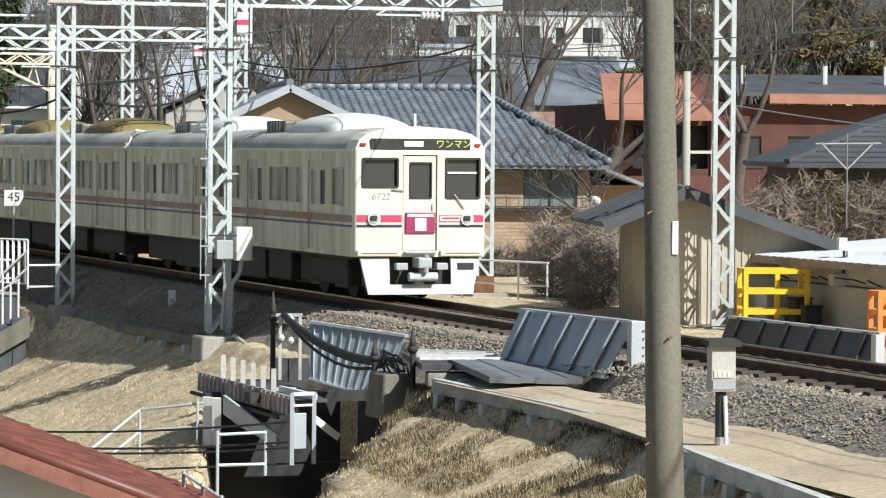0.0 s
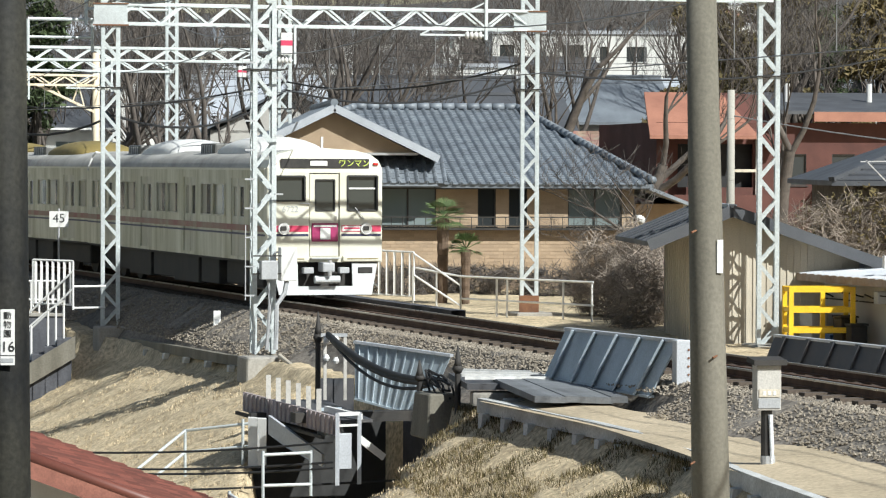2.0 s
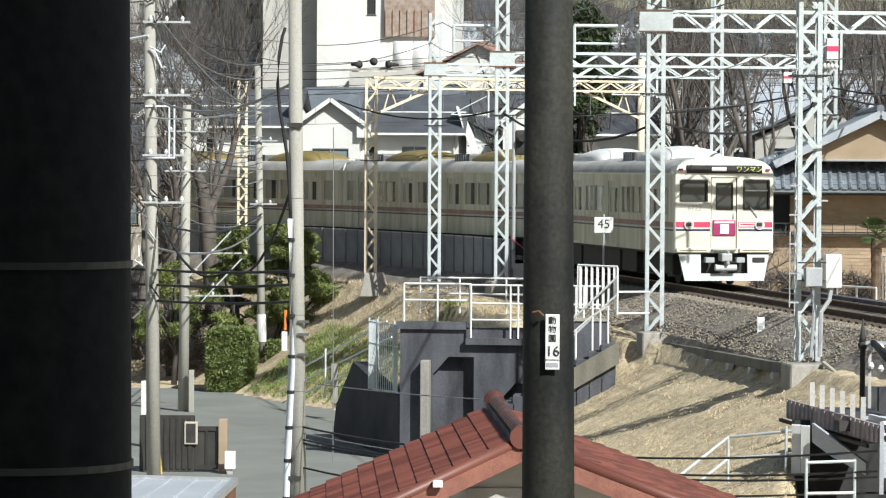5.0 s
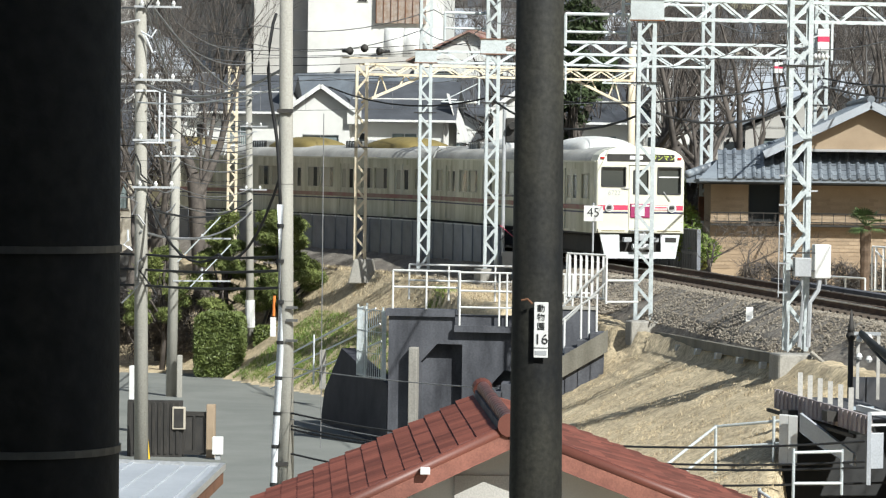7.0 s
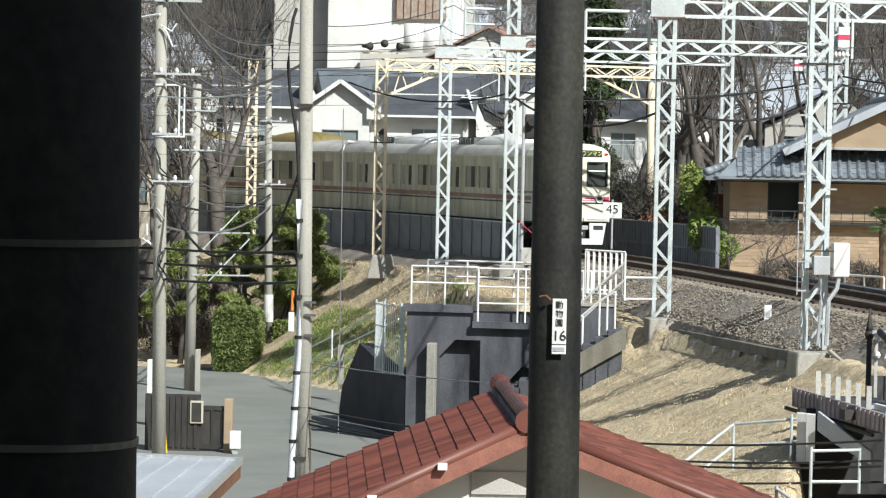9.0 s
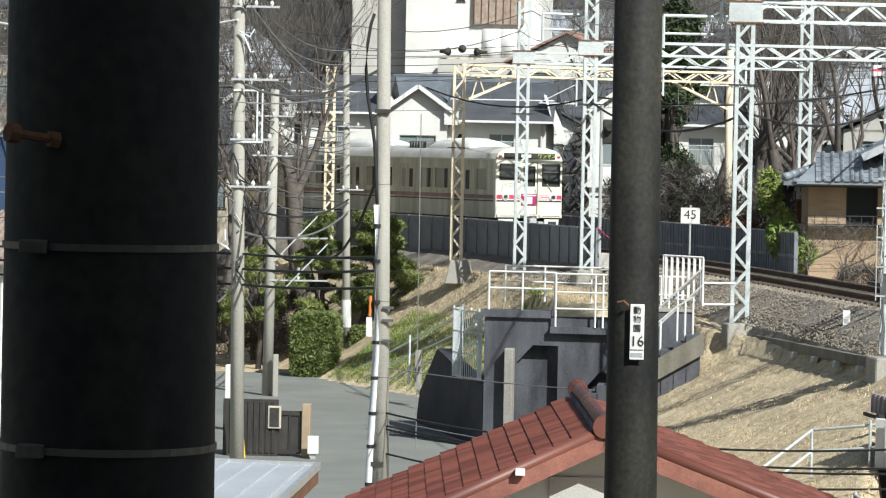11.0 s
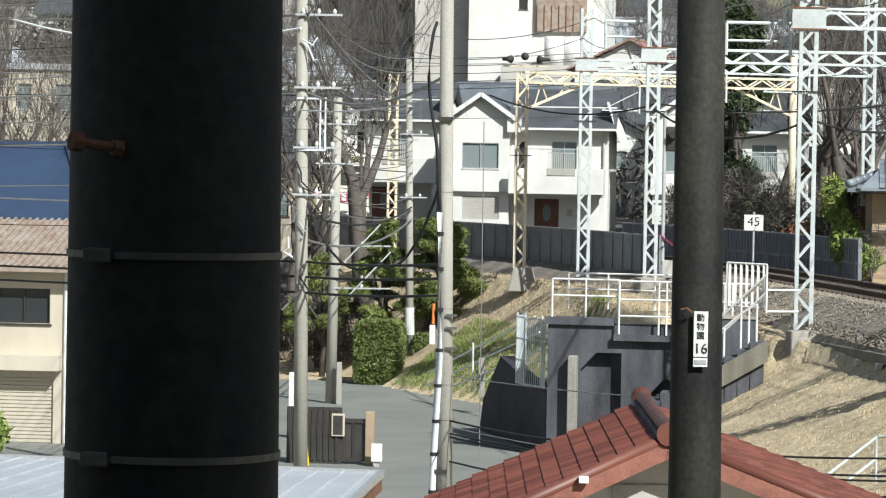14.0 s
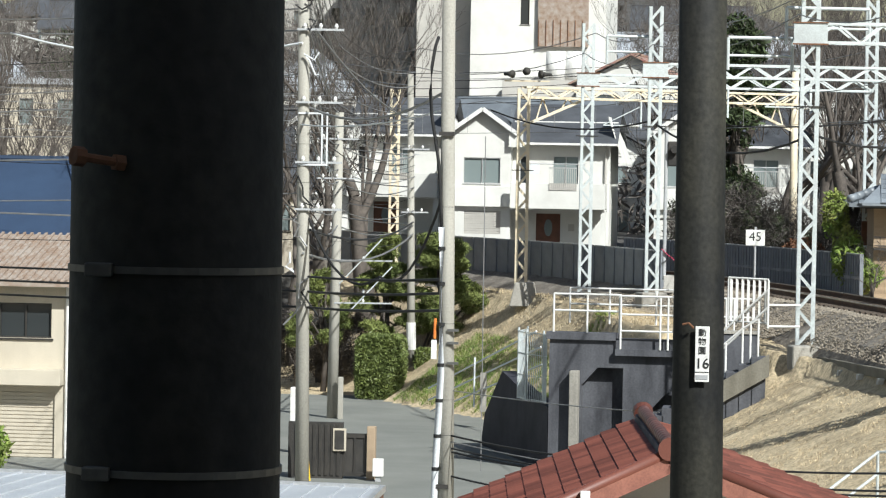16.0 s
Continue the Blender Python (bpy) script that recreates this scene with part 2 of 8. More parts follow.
def part(name, bm, material, parent=None, label="", m=None, smooth=False):
    """Links a bmesh (or a ready mesh) as one object under its parent."""
    me = bm if isinstance(bm, bpy.types.Mesh) else mesh_of(bm, name, smooth)
    if not me.materials:
        me.materials.append(M[material] if isinstance(material, str) else material)
    ob = new(name, me)
    ob.parent = parent
    if m is not None:
        ob.matrix_basis = m
    if label:
        ob["label"] = label
    return ob


def thing(name, label, category, group="", kind="", m=None):
    ob = new(name)
    ob.empty_display_size = 0.2
    if m is not None:
        ob.matrix_basis = m
    return tagged(ob, label, category, group, kind)


def bx(bm, x0, x1, y0, y1, z0, z1, bev=0.0):
    c = [(x, y, z) for x in (x0, x1) for y in (y0, y1) for z in (z0, z1)]
    v = [bm.verts.new(p) for p in c]
    fs = [bm.faces.new([v[i] for i in f]) for f in ((0, 1, 3, 2), (4, 6, 7, 5), (0, 4, 5, 1), (2, 3, 7, 6), (0, 2, 6, 4), (1, 5, 7, 3))]
    if bev:
        es = list({e for f in fs for e in f.edges})
        bmesh.ops.bevel(bm, geom=es, offset=bev, segments=2, affect="EDGES", profile=0.6)
    return bm


def box(x0, x1, y0, y1, z0, z1, bev=0.0):
    return bx(bmesh.new(), x0, x1, y0, y1, z0, z1, bev)


def bar(bm, p, q, w=0.05, h=None):
    """A straight square bar from p to q."""
    p, q = Vector(p), Vector(q)
    h = h or w
    d = (q - p)
    if d.length < 1e-6:
        return bm
    r = d.to_track_quat("Z", "Y").to_matrix()
    a, b = r @ Vector((w / 2, 0, 0)), r @ Vector((0, h / 2, 0))
    lo = [bm.verts.new(p + i * a + j * b) for i, j in ((-1, -1), (1, -1), (1, 1), (-1, 1))]
    hi = [bm.verts.new(q + i * a + j * b) for i, j in ((-1, -1), (1, -1), (1, 1), (-1, 1))]
    bm.faces.new(lo[::-1]), bm.faces.new(hi)
    for i in range(4):
        bm.faces.new((lo[i], lo[(i + 1) % 4], hi[(i + 1) % 4], hi[i]))
    return bm


def tube(bm, pts, radii, n=8, cap=True):
    """A round tube along points, with a radius at each."""
    pts = [Vector(p) for p in pts]
    if isinstance(radii, (int, float)):
        radii = [radii] * len(pts)
    rings = []
    for i, p in enumerate(pts):
        d = (pts[min(i + 1, len(pts) - 1)] - pts[max(i - 1, 0)])
        r = d.to_track_quat("Z", "Y").to_matrix()
        rings.append([bm.verts.new(p + r @ Vector((math.cos(a) * radii[i], math.sin(a) * radii[i], 0))) for a in (2 * math.pi * k / n for k in range(n))])
    for a, b in zip(rings, rings[1:]):
        for k in range(n):
            bm.faces.new((a[k], a[(k + 1) % n], b[(k + 1) % n], b[k]))
    if cap and n > 2:
        bm.faces.new(rings[0][::-1]), bm.faces.new(rings[-1])
    return bm


def cyl(p, q, r0, r1=None, n=12):
    return tube(bmesh.new(), [p, q], [r0, r0 if r1 is None else r1], n)


def pierced(u0, u1, z0, z1, holes, thick, axis="y", off=0.0):
    """A panel in the u-z plane, off to off + thick along the other axis, with rectangular holes (ua, ub, za, zb) through it."""
    bm = bmesh.new()
    us = sorted({u0, u1, *[h[0] for h in holes], *[h[1] for h in holes]})
    zs = sorted({z0, z1, *[h[2] for h in holes], *[h[3] for h in holes]})
    us, zs = [u for u in us if u0 <= u <= u1], [z for z in zs if z0 <= z <= z1]
    solid = lambda i, j: 0 <= i < len(us) - 1 and 0 <= j < len(zs) - 1 and not any(
        h[0] <= (us[i] + us[i + 1]) / 2 <= h[1] and h[2] <= (zs[j] + zs[j + 1]) / 2 <= h[3] for h in holes)
    P = (lambda u, w, z: (u, w, z)) if axis == "y" else (lambda u, w, z: (w, u, z))
    cache = {}

    def V(i, j, k):
        if (i, j, k) not in cache:
            cache[i, j, k] = bm.verts.new(P(us[i], off + thick * k, zs[j]))
        return cache[i, j, k]
    for i in range(len(us) - 1):
        for j in range(len(zs) - 1):
            if not solid(i, j):
                continue
            for k in (0, 1):
                bm.faces.new([V(i, j, k), V(i + 1, j, k), V(i + 1, j + 1, k), V(i, j + 1, k)])
            for di, dj, a, b in ((-1, 0, (0, 0), (0, 1)), (1, 0, (1, 0), (1, 1)), (0, -1, (0, 0), (1, 0)), (0, 1, (0, 1), (1, 1))):
                if not solid(i + di, j + dj):
                    bm.faces.new([V(i + a[0], j + a[1], 0), V(i + b[0], j + b[1], 0), V(i + b[0], j + b[1], 1), V(i + a[0], j + a[1], 1)])
    return bm


def slab(pts, thick):
    """A flat polygon given by its top outline, thickened downwards."""
    bm = bmesh.new()
    top = [bm.verts.new(p) for p in pts]
    bot = [bm.verts.new((p[0], p[1], p[2] - thick)) for p in pts]
    bm.faces.new(top), bm.faces.new(bot[::-1])
    for i in range(len(pts)):
        j = (i + 1) % len(pts)
        bm.faces.new((top[i], bot[i], bot[j], top[j]))
    return bm


def writing(text, size, material, parent, m, name="lettering"):
    cu = bpy.data.curves.new(name, "FONT")
    cu.body, cu.size, cu.align_x, cu.align_y, cu.extrude = text, size, "CENTER", "CENTER", 0.002
    tmp = bpy.data.objects.new("tmp", cu)
    scene.collection.objects.link(tmp)
    me = bpy.data.meshes.new_from_object(tmp.evaluated_get(bpy.context.evaluated_depsgraph_get()))
    bpy.data.objects.remove(tmp)
    me.materials.clear()
    return part(name, me, material, parent, m=m)


# ---- the line of the track: arc length from the tail of the train at the start ----
def lay_track():
    ds, out = 0.25, []
    x, y, h = 0.0, 0.0, radians(12.2)
    s = -75.0
    pts = []
    while s < 240:
        k = min(max((s - 28.0) / 14.0, 0), 1) / 100.0
        h = min(h + k * ds, radians(52))
        x, y = x - math.sin(h) * ds, y + math.cos(h) * ds
        s += ds
        pts.append((s, x, y, h))
    o = min(pts, key=lambda p: abs(p[0]))
    return np.array([(s, x - o[1] + 7.37, y - o[2] + 68.2, h) for s, x, y, h in pts])


TRACK = lay_track()


def trk(s, left=0.0, z=0.0):
    """Point at arc length s, so far to the left of the track's middle, and the heading."""
    x, y, h = (float(np.interp(s, TRACK[:, 0], TRACK[:, i])) for i in (1, 2, 3))
    return Vector((x - math.cos(h) * left, y - math.sin(h) * left, z)), h


def lateral(xs, ys):
    """For arrays of places: arc length and distance to the left of the track."""
    T = TRACK[::4]
    d2 = (xs[:, None] - T[None, :, 1]) ** 2 + (ys[:, None] - T[None, :, 2]) ** 2
    i = d2.argmin(1)
    dx, dy, h = xs - T[i, 1], ys - T[i, 2], T[i, 3]
    return T[i, 0], -(dx * np.cos(h) + dy * np.sin(h))


STREET = -4.85


def ground_height(xs, ys):
    s, l = lateral(xs, ys)
    # near side: shoulder, then the bank down to the street
    crest = np.interp(s, [-60, -30, -24, -21, -17.5, -13, -8, 3, 8, 15, 18.5, 20, 24, 38, 44, 52, 60, 90], [4.7, 4.4, 4.18, 3.9, 3.6, 3.75, 3.6, 3.2, 3.08, 3.05, 3.15, 3.6, 5.6, 5.6, 3.6, 4.0, 3.6, 3.6])
    foot = crest + np.interp(s, [-30, -10, 10, 17, 21, 24, 40, 46, 56, 90], [9.0, 9.0, 7.5, 6.5, 4.0, 2.0, 2.0, 3.4, 4.6, 4.6])
    u = (l - crest) / (foot - crest)
    lip = np.interp(s, [-12, -9, 3, 17, 20, 23], [0.065, 0.07, 0.075, 0.115, 0.115, 0.09])
    bank = -np.where(u < 0.025, lip * np.clip(u, 0, 1) / 0.025, np.where(u < 0.35, lip + (u - 0.025) / 0.325 * (0.42 - lip), 0.42 + (np.clip(u, 0, 1) - 0.35) / 0.65 * 0.58))
    top = np.interp(s, [3, 8, 17, 20, 24], [-0.95, -1.06, -1.24, -1.24, -0.95])
    near = top + bank * (top - STREET)
    # the passage under the line lies in a cutting
    cut = np.clip((-0.8 - s) / 0.7, 0, 1) * np.clip((xs - 2.65 - np.where(ys > 60, 0.045, 0.37) * (ys - 60)) / 0.25, 0, 1) * np.clip((s + 11.2 + np.maximum(l - 4, 0) * 1.25) / 0.9, 0, 1) * np.clip((l - np.interp(s, [-11, -9.5, -8.5, -3, -0.8], [3.7, 3.6, 2.6, 2.9, 3.2])) / 0.4, 0, 1)
    near = near * (1 - cut) + np.minimum(near, -3.6 - np.clip((l - 4) * 0.15, 0, 1.2)) * cut
    dist = np.maximum(-l - 30, 0)
    far = -0.85 + np.minimum(0.035 * dist, 3.0) + np.maximum(dist - 75, 0) * 0.10 + np.clip((ys - 205) / 110, 0, 1) * 12 * np.clip((4 - xs) / 30, 0, 1)
    # open ground before the abutment, beside the stair
    pit = np.clip((-2.0 - xs) / 0.7, 0, 1) * np.clip((ys - 79) / 6, 0, 1) * np.clip((92.7 - ys) / 0.3, 0, 1) * np.clip((xs + 9.5) / 0.5, 0, 1)
    pit = np.maximum(pit, np.clip((-0.95 - xs) / 0.3, 0, 1) * np.clip((ys - 86.7) / 0.4, 0, 1) * np.clip((88.6 - ys) / 0.3, 0, 1) * np.clip(xs + 4, 0, 1))
    near = near * (1 - pit) + np.minimum(near, STREET) * pit
    z = np.where(l > 2.5, near, np.where(l < -3.7, far, -0.85))
    return z


def gz(x, y):
    return float(ground_height(np.array([x]), np.array([y]))[0])

# ---- ground, street, track ----
def build_ground():
    xs = np.concatenate([[-3000, -1200, -500, -200, -110], np.arange(-60, -22, 1.5), np.arange(-22, 0, 0.42), np.arange(0, 6, 0.2), np.arange(6, 22, 0.42), np.arange(22, 60, 1.5), [75, 110, 200, 500, 1200, 3000]])
    ys = np.concatenate([[-3000, -1000, -300, -80], np.arange(-20, 30, 5.0), np.arange(30, 124, 0.42), np.arange(124, 150, 1.0), np.arange(150, 320, 8.0), [400, 600, 1200, 3000]])
    X, Y = np.meshgrid(xs, ys, indexing="ij")
    # columns run along the straight of the line
    X = X - math.tan(radians(12.2)) * (np.clip(Y, 30, 100) - 68.2) * np.clip((60 - np.abs(X)) / 30, 0, 1)
    Z = np.concatenate([ground_height(a, b) for a, b in zip(X, Y)]).reshape(X.shape)
    Z = np.minimum(Z, 36)
    n, m = X.shape
    rng = np.random.RandomState(3)
    Z = Z + rng.uniform(-0.03, 0.03, Z.shape) * (Z > STREET + 0.1)
    me = bpy.data.meshes.new("ground")
    v = np.stack([X, Y, Z], -1).reshape(-1, 3)
    idx = np.arange(n * m).reshape(n, m)
    f = np.stack([idx[:-1, :-1], idx[1:, :-1], idx[1:, 1:], idx[:-1, 1:]], -1).reshape(-1, 4)
    me.from_pydata(v.tolist(), [], f.tolist())
    me.polygons.foreach_set("use_smooth", [True] * len(me.polygons))
    me.materials.append(M["grass"])
    me.materials.append(M["woods"])
    far = (v[f].mean(1)[:, 1] > 136).astype(int)
    me.polygons.foreach_set("material_index", far.tolist())
    ob = part("ground", me, "grass")
    tagged(ob, "dry winter grass on a railway bank above the street", "ground", kind="structure")


build_ground()


def ribbon(name, s0, s1, step, profile, material, label, kind="structure", jit=0.0, category="track bed"):
    """A strip that follows the track; profile: (left, z) pairs."""
    bm = bmesh.new()
    rows, s = [], s0
    rnd = random.Random(5)
    while s <= s1 + 1e-6:
        rows.append([bm.verts.new(trk(s, l + rnd.uniform(-jit, jit), z + rnd.uniform(-jit, jit) * 0.4)[0]) for l, z in (profile(s) if callable(profile) else profile)])
        s += step
    for a, b in zip(rows, rows[1:]):
        for i in range(len(a) - 1):
            bm.faces.new((a[i], b[i], b[i + 1], a[i + 1]))
    ob = part(name, bm, material, smooth=False)
    return tagged(ob, label, category, kind=kind)


def bed(s):
    """Cross-section of the ballast; it is cut short at the bridge end and beside the mast feet."""
    w = float(np.interp(s, [-18, -17, -9.5, -8.5, 2, 3, 21, 24], [3.0, 2.2, 2.2, 2.5, 2.5, 2.6, 2.6, 3.0]))
    low = float(np.interp(s, [3, 8, 17, 20, 24], [-1.05, -1.16, -1.34, -1.34, -1.05]))
    return [(w + 0.45, low), (w, -0.74), (1.75, -0.22), (-1.75, -0.22), (-2.9, -0.70), (-3.7, -0.95)]


ribbon("track_bed", -60, 170, 0.5, bed, "ballast", "grey crushed stone bed under the railway track", jit=0.05)


def path(s0, s1, inner, name="path"):
    """Bare earth from the ballast's foot out to the crest of the bank."""
    bm = bmesh.new()
    rows = []
    s = s0
    while s <= s1:
        edge = float(np.interp(s, [-60, -30, -24, -21, -17.5, -13], [4.85, 4.5, 4.27, 3.98, 3.68, 3.85]))
        rows.append([bm.verts.new(trk(s, inner + (edge - inner) * u, -0.62 + 0.025 * math.sin(s * 1.3 + u * 4) * (u < 0.95) - u * float(np.interp(s, [-35, -26, -21, -13], [0.26, 0.23, 0.16, 0.09])))[0]) for u in (0, 0.35, 0.7, 1.0)])
        s += 0.6
    for a, b in zip(rows, rows[1:]):
        for i in range(3):
            bm.faces.new((a[i], b[i], b[i + 1], a[i + 1]))
    tagged(part(name, bm, "dirt", smooth=True), "bare sandy earth beside the track", "path", kind="structure")


path(-55, -12, 2.5)


def hillside():
    """Wooded slope behind the houses."""
    xs, ys = np.arange(-160, 200, 8.0), np.arange(150, 420, 8.0)
    bm = bmesh.new()
    g = [[bm.verts.new((x, y, min(gz(x, y), 36) + 0.6)) for y in ys] for x in xs]
    for i in range(len(xs) - 1):
        for j in range(len(ys) - 1):
            bm.faces.new((g[i][j], g[i + 1][j], g[i + 1][j + 1], g[i][j + 1]))
    tagged(part("hillside", bm, "woods", smooth=True), "dark wooded hillside behind the houses", "hillside", kind="structure")


hillside()


def rails():
    for side in (-0.71, 0.71):
        t = thing("rail", "rust-brown steel rail with a worn bright head", "rail", kind="structure")
        for nm, mt, w, z0, z1 in (("rail_foot", "rail", 0.065, -0.15, -0.125), ("rail_web", "rail", 0.012, -0.125, -0.03), ("rail_head", "railtop", 0.034, -0.03, 0.0)):
            bm = bmesh.new()
            rows = []
            for i in range(0, 231):
                s = -60 + i
                rows.append([bm.verts.new(trk(s, side + a, z)[0]) for a, z in ((-w, z0), (w, z0), (w, z1), (-w, z1))])
            for a, b in zip(rows, rows[1:]):
                for k in range(4):
                    bm.faces.new((a[k], a[(k + 1) % 4], b[(k + 1) % 4], b[k]))
            part(nm, bm, mt, t)
    guard = thing("guard_rail", "dark rusty guard rail beside the running rail", "rail", kind="structure")
    bm = bmesh.new()
    rows = [[bm.verts.new(trk(s, 0.52 + a, z)[0]) for a, z in ((-0.05, -0.13), (0.05, -0.13), (0.05, 0.0), (-0.05, 0.0))] for s in range(-35, 8)]
    for a, b in zip(rows, rows[1:]):
        for k in range(4):
            bm.faces.new((a[k], a[(k + 1) % 4], b[(k + 1) % 4], b[k]))
    part("guard_bar", bm, "rail", guard)
    ties = thing("sleepers", "dark weathered timber sleepers bedded in stone", "sleeper", kind="structure")
    me = mesh_of(box(-1.2, 1.2, -0.11, 0.11, -0.30, -0.15), "sleeper")
    me.materials.append(M["sleeper"])
    for i in range(0, 290):
        s = -30 + i * 0.62
        p, h = trk(s)
        part("sleeper", me, "sleeper", ties, m=pose(p.x, p.y, 0, 0, 0, math.degrees(h)))


rails()

# street: asphalt lane that comes out from under the line and runs towards the viewer
def street():
    bm = bmesh.new()
    pts = [(-30, 60), (-1, 60), (-1, 84), (-5, 91), (-7.0, 97), (-9.0, 112), (-13.2, 121.5), (-30, 121.5)]
    vs = [bm.verts.new((x, y, STREET + 0.012)) for x, y in pts]
    bm.faces.new(vs)
    bmesh.ops.triangulate(bm, faces=bm.faces)
    tagged(part("road", bm, "asphalt"), "worn grey asphalt street below the railway bank", "road", kind="structure")
    bm = bmesh.new()
    vs = [bm.verts.new((x, y, STREET + 0.006)) for x, y in ((-60, -10), (14, -10), (14, 60), (-60, 60))]
    bm.faces.new(vs)
    tagged(part("yard", bm, "asphalt"), "paved yard among the houses near the viewer", "yard", kind="structure")


street()

# ---- the train ----
CAR = 19.7     # body length
HALF = 1.40
SECT = [(-1.40, 0.92), (-1.40, 2.75), (-1.385, 3.10), (-1.30, 3.30), (-1.05, 3.44), (-0.6, 3.53), (0, 3.56), (0.6, 3.53), (1.05, 3.44), (1.30, 3.30), (1.385, 3.10), (1.40, 2.75), (1.40, 0.92)]


def shell(y0, y1, sect):
    bm = bmesh.new()
    a = [bm.verts.new((x, y0, z)) for x, z in sect]
    b = [bm.verts.new((x, y1, z)) for x, z in sect]
    for i in range(len(sect) - 1):
        bm.faces.new((a[i], b[i], b[i + 1], a[i + 1]))
    return bm


def side_holes():
    doors = [-7.3, -2.45, 2.45, 7.3]
    dh = [(d - 0.65, d + 0.65, 1.0, 2.86) for d in doors]
    wh = []
    for a, b in zip(doors, doors[1:]):
        mid = (a + b) / 2
        wh += [(mid - 1.2, mid - 0.08, 1.95, 2.72), (mid + 0.08, mid + 1.2, 1.95, 2.72)]
    wh += [(-9.2, -8.45, 1.95, 2.72), (8.45, 9.2, 1.95, 2.72)]
    return dh, wh


def dome(y0, y1, w, h, z0):
    """A long rounded cover on the roof."""
    bm = bmesh.new()
    rows = []
    for k in range(13):
        u = k / 12
        y = y0 + (y1 - y0) * u
        f = max(0.0, 1 - abs(2 * u - 1) ** 2.6) ** 0.5
        rows.append([bm.verts.new((w * math.cos(a) * (0.8 + 0.2 * f), y, z0 + (0.05 + h * f) * math.sin(a) ** 0.8 if math.sin(a) > 0 else z0)) for a in (math.pi * j / 10 for j in range(11))])
    for a, b in zip(rows, rows[1:]):
        for j in range(10):
            bm.faces.new((a[j], a[j + 1], b[j + 1], b[j]))
    bm.faces.new(rows[0]), bm.faces.new(rows[-1][::-1])
    return bm


def build_car(label, covers, cab):
    car = thing("train_car", label, "train", "cars of the train")
    y0, y1 = -CAR / 2, CAR / 2
    dh, wh = side_holes()
    part("roof", shell(y0, y1, SECT[2:-2]), "trainroof", car, "grey rain-stained roof", smooth=True)
    for sg in (-1, 1):
        bm = pierced(y0, y1, 0.92, 3.10, dh + wh, 0.05 * -sg, "x", 1.40 * sg)
        body = part("side_wall", bm, "side", car, "dull steel side streaked with dirt")
        # beads and gutter
        bm = bmesh.new()
        bx(bm, 1.40 * sg - 0.02, 1.40 * sg + 0.03, y0, y1, 3.06, 3.11)
        part("gutter", bm, "cream", body)
        for i, (a, b, z0, z1) in enumerate(dh):
            for k in (0, 1):
                ya = a + k * 0.65 + 0.012
                yb = ya + 0.626
                door = part("door", pierced(ya, yb, 1.0, 2.86, [(ya + 0.14, yb - 0.14, 1.95, 2.66)], 0.035 * -sg, "x", 1.372 * sg), "sidedoor", car, "sliding door with a narrow window")
                part("door_pane", box(1.342 * sg - 0.006, 1.342 * sg + 0.006, ya + 0.12, yb - 0.12, 1.93, 2.68), "panereflect" if k else "panetrain", door)
        for a, b, z0, z1 in wh:
            part("side_window", box(1.365 * sg - 0.006, 1.365 * sg + 0.006, a - 0.02, b + 0.02, z0 - 0.02, z1 + 0.02), "panereflect", car, "window pane painted pale as a bright reflection")
            if b - a > 1:
                u = a + 0.04 if (a, b, z0, z1) in wh[0:6:2] else a + 0.30
                part("window_slit", box(1.372 * sg - 0.004, 1.372 * sg + 0.004, u, u + 0.34, z0, z1), "panetrain", car, "dark strip of pane beside the painted reflection")
            fr = bmesh.new()
            for q in ((a, z0, a, z1), (b, z0, b, z1), (a, z1, b, z1), (a, z0, b, z0)):
                bar(fr, (1.40 * sg, q[0], q[1]), (1.40 * sg, q[2], q[3]), 0.035)
            part("window_frame", fr, "sidedoor", car)
        cuts = [y0] + [v for d in dh for v in (d[0], d[1])] + [y1]
        for a, b in zip(cuts, cuts[1:]):
            part("red_band", box(1.40 * sg - 0.01, 1.40 * sg + 0.006, a, b, 1.62, 1.76), "dullred", car)
            part("navy_band", box(1.40 * sg - 0.01, 1.40 * sg + 0.006, a, b, 1.52, 1.565), "navy", car)
    part("floor", box(-1.36, 1.36, y0 + 0.1, y1 - 0.1, 0.86, 0.94), "black", car)
    part("end_wall", pierced(-1.38, 1.38, 0.92, 3.2, [(-0.4, 0.4, 1.0, 2.9)], 0.05, "y", y1 - 0.06), "side", car)
    part("gangway", box(-0.5, 0.5, y1 - 0.02, y1 + 0.28, 0.95, 2.95), "rubber", car, "black concertina gangway")
    if not cab:
        part("end_wall", pierced(-1.38, 1.38, 0.92, 3.2, [(-0.4, 0.4, 1.0, 2.9)], 0.05, "y", y0), "side", car)
    # one dark box stands in for the shade inside the car
    part("aisle_shade", box(-1.25, 1.25, y0 + 0.7, y1 - 0.3, 0.95, 1.5), "dark", car, "dark box that stands in for the shaded car interior")
    for i, (ya, yb, w, h, mt) in enumerate(covers):
        part("roof_cover", dome(ya, yb, w, h, 3.42), mt, car, {"cover": "rounded pale grey air-conditioner cover", "ochre": "rounded ochre equipment cover", "grey": "grey roof equipment case"}.get(mt, ""), smooth=True)
        part("vent_case", box(-w * 0.92, w * 0.92, yb - 0.15, yb + 1.35, 3.40, 3.42 + h * 0.72, 0.05), "strap", car, "dark louvred vent case behind the roof cover")
        for k in range(5):
            part("vent_slat", box(-w * 0.94, w * 0.94, yb + 0.12 + 0.24 * k, yb + 0.20 + 0.24 * k, 3.44, 3.42 + h * 0.62), "grey", car)
    bm = bmesh.new()
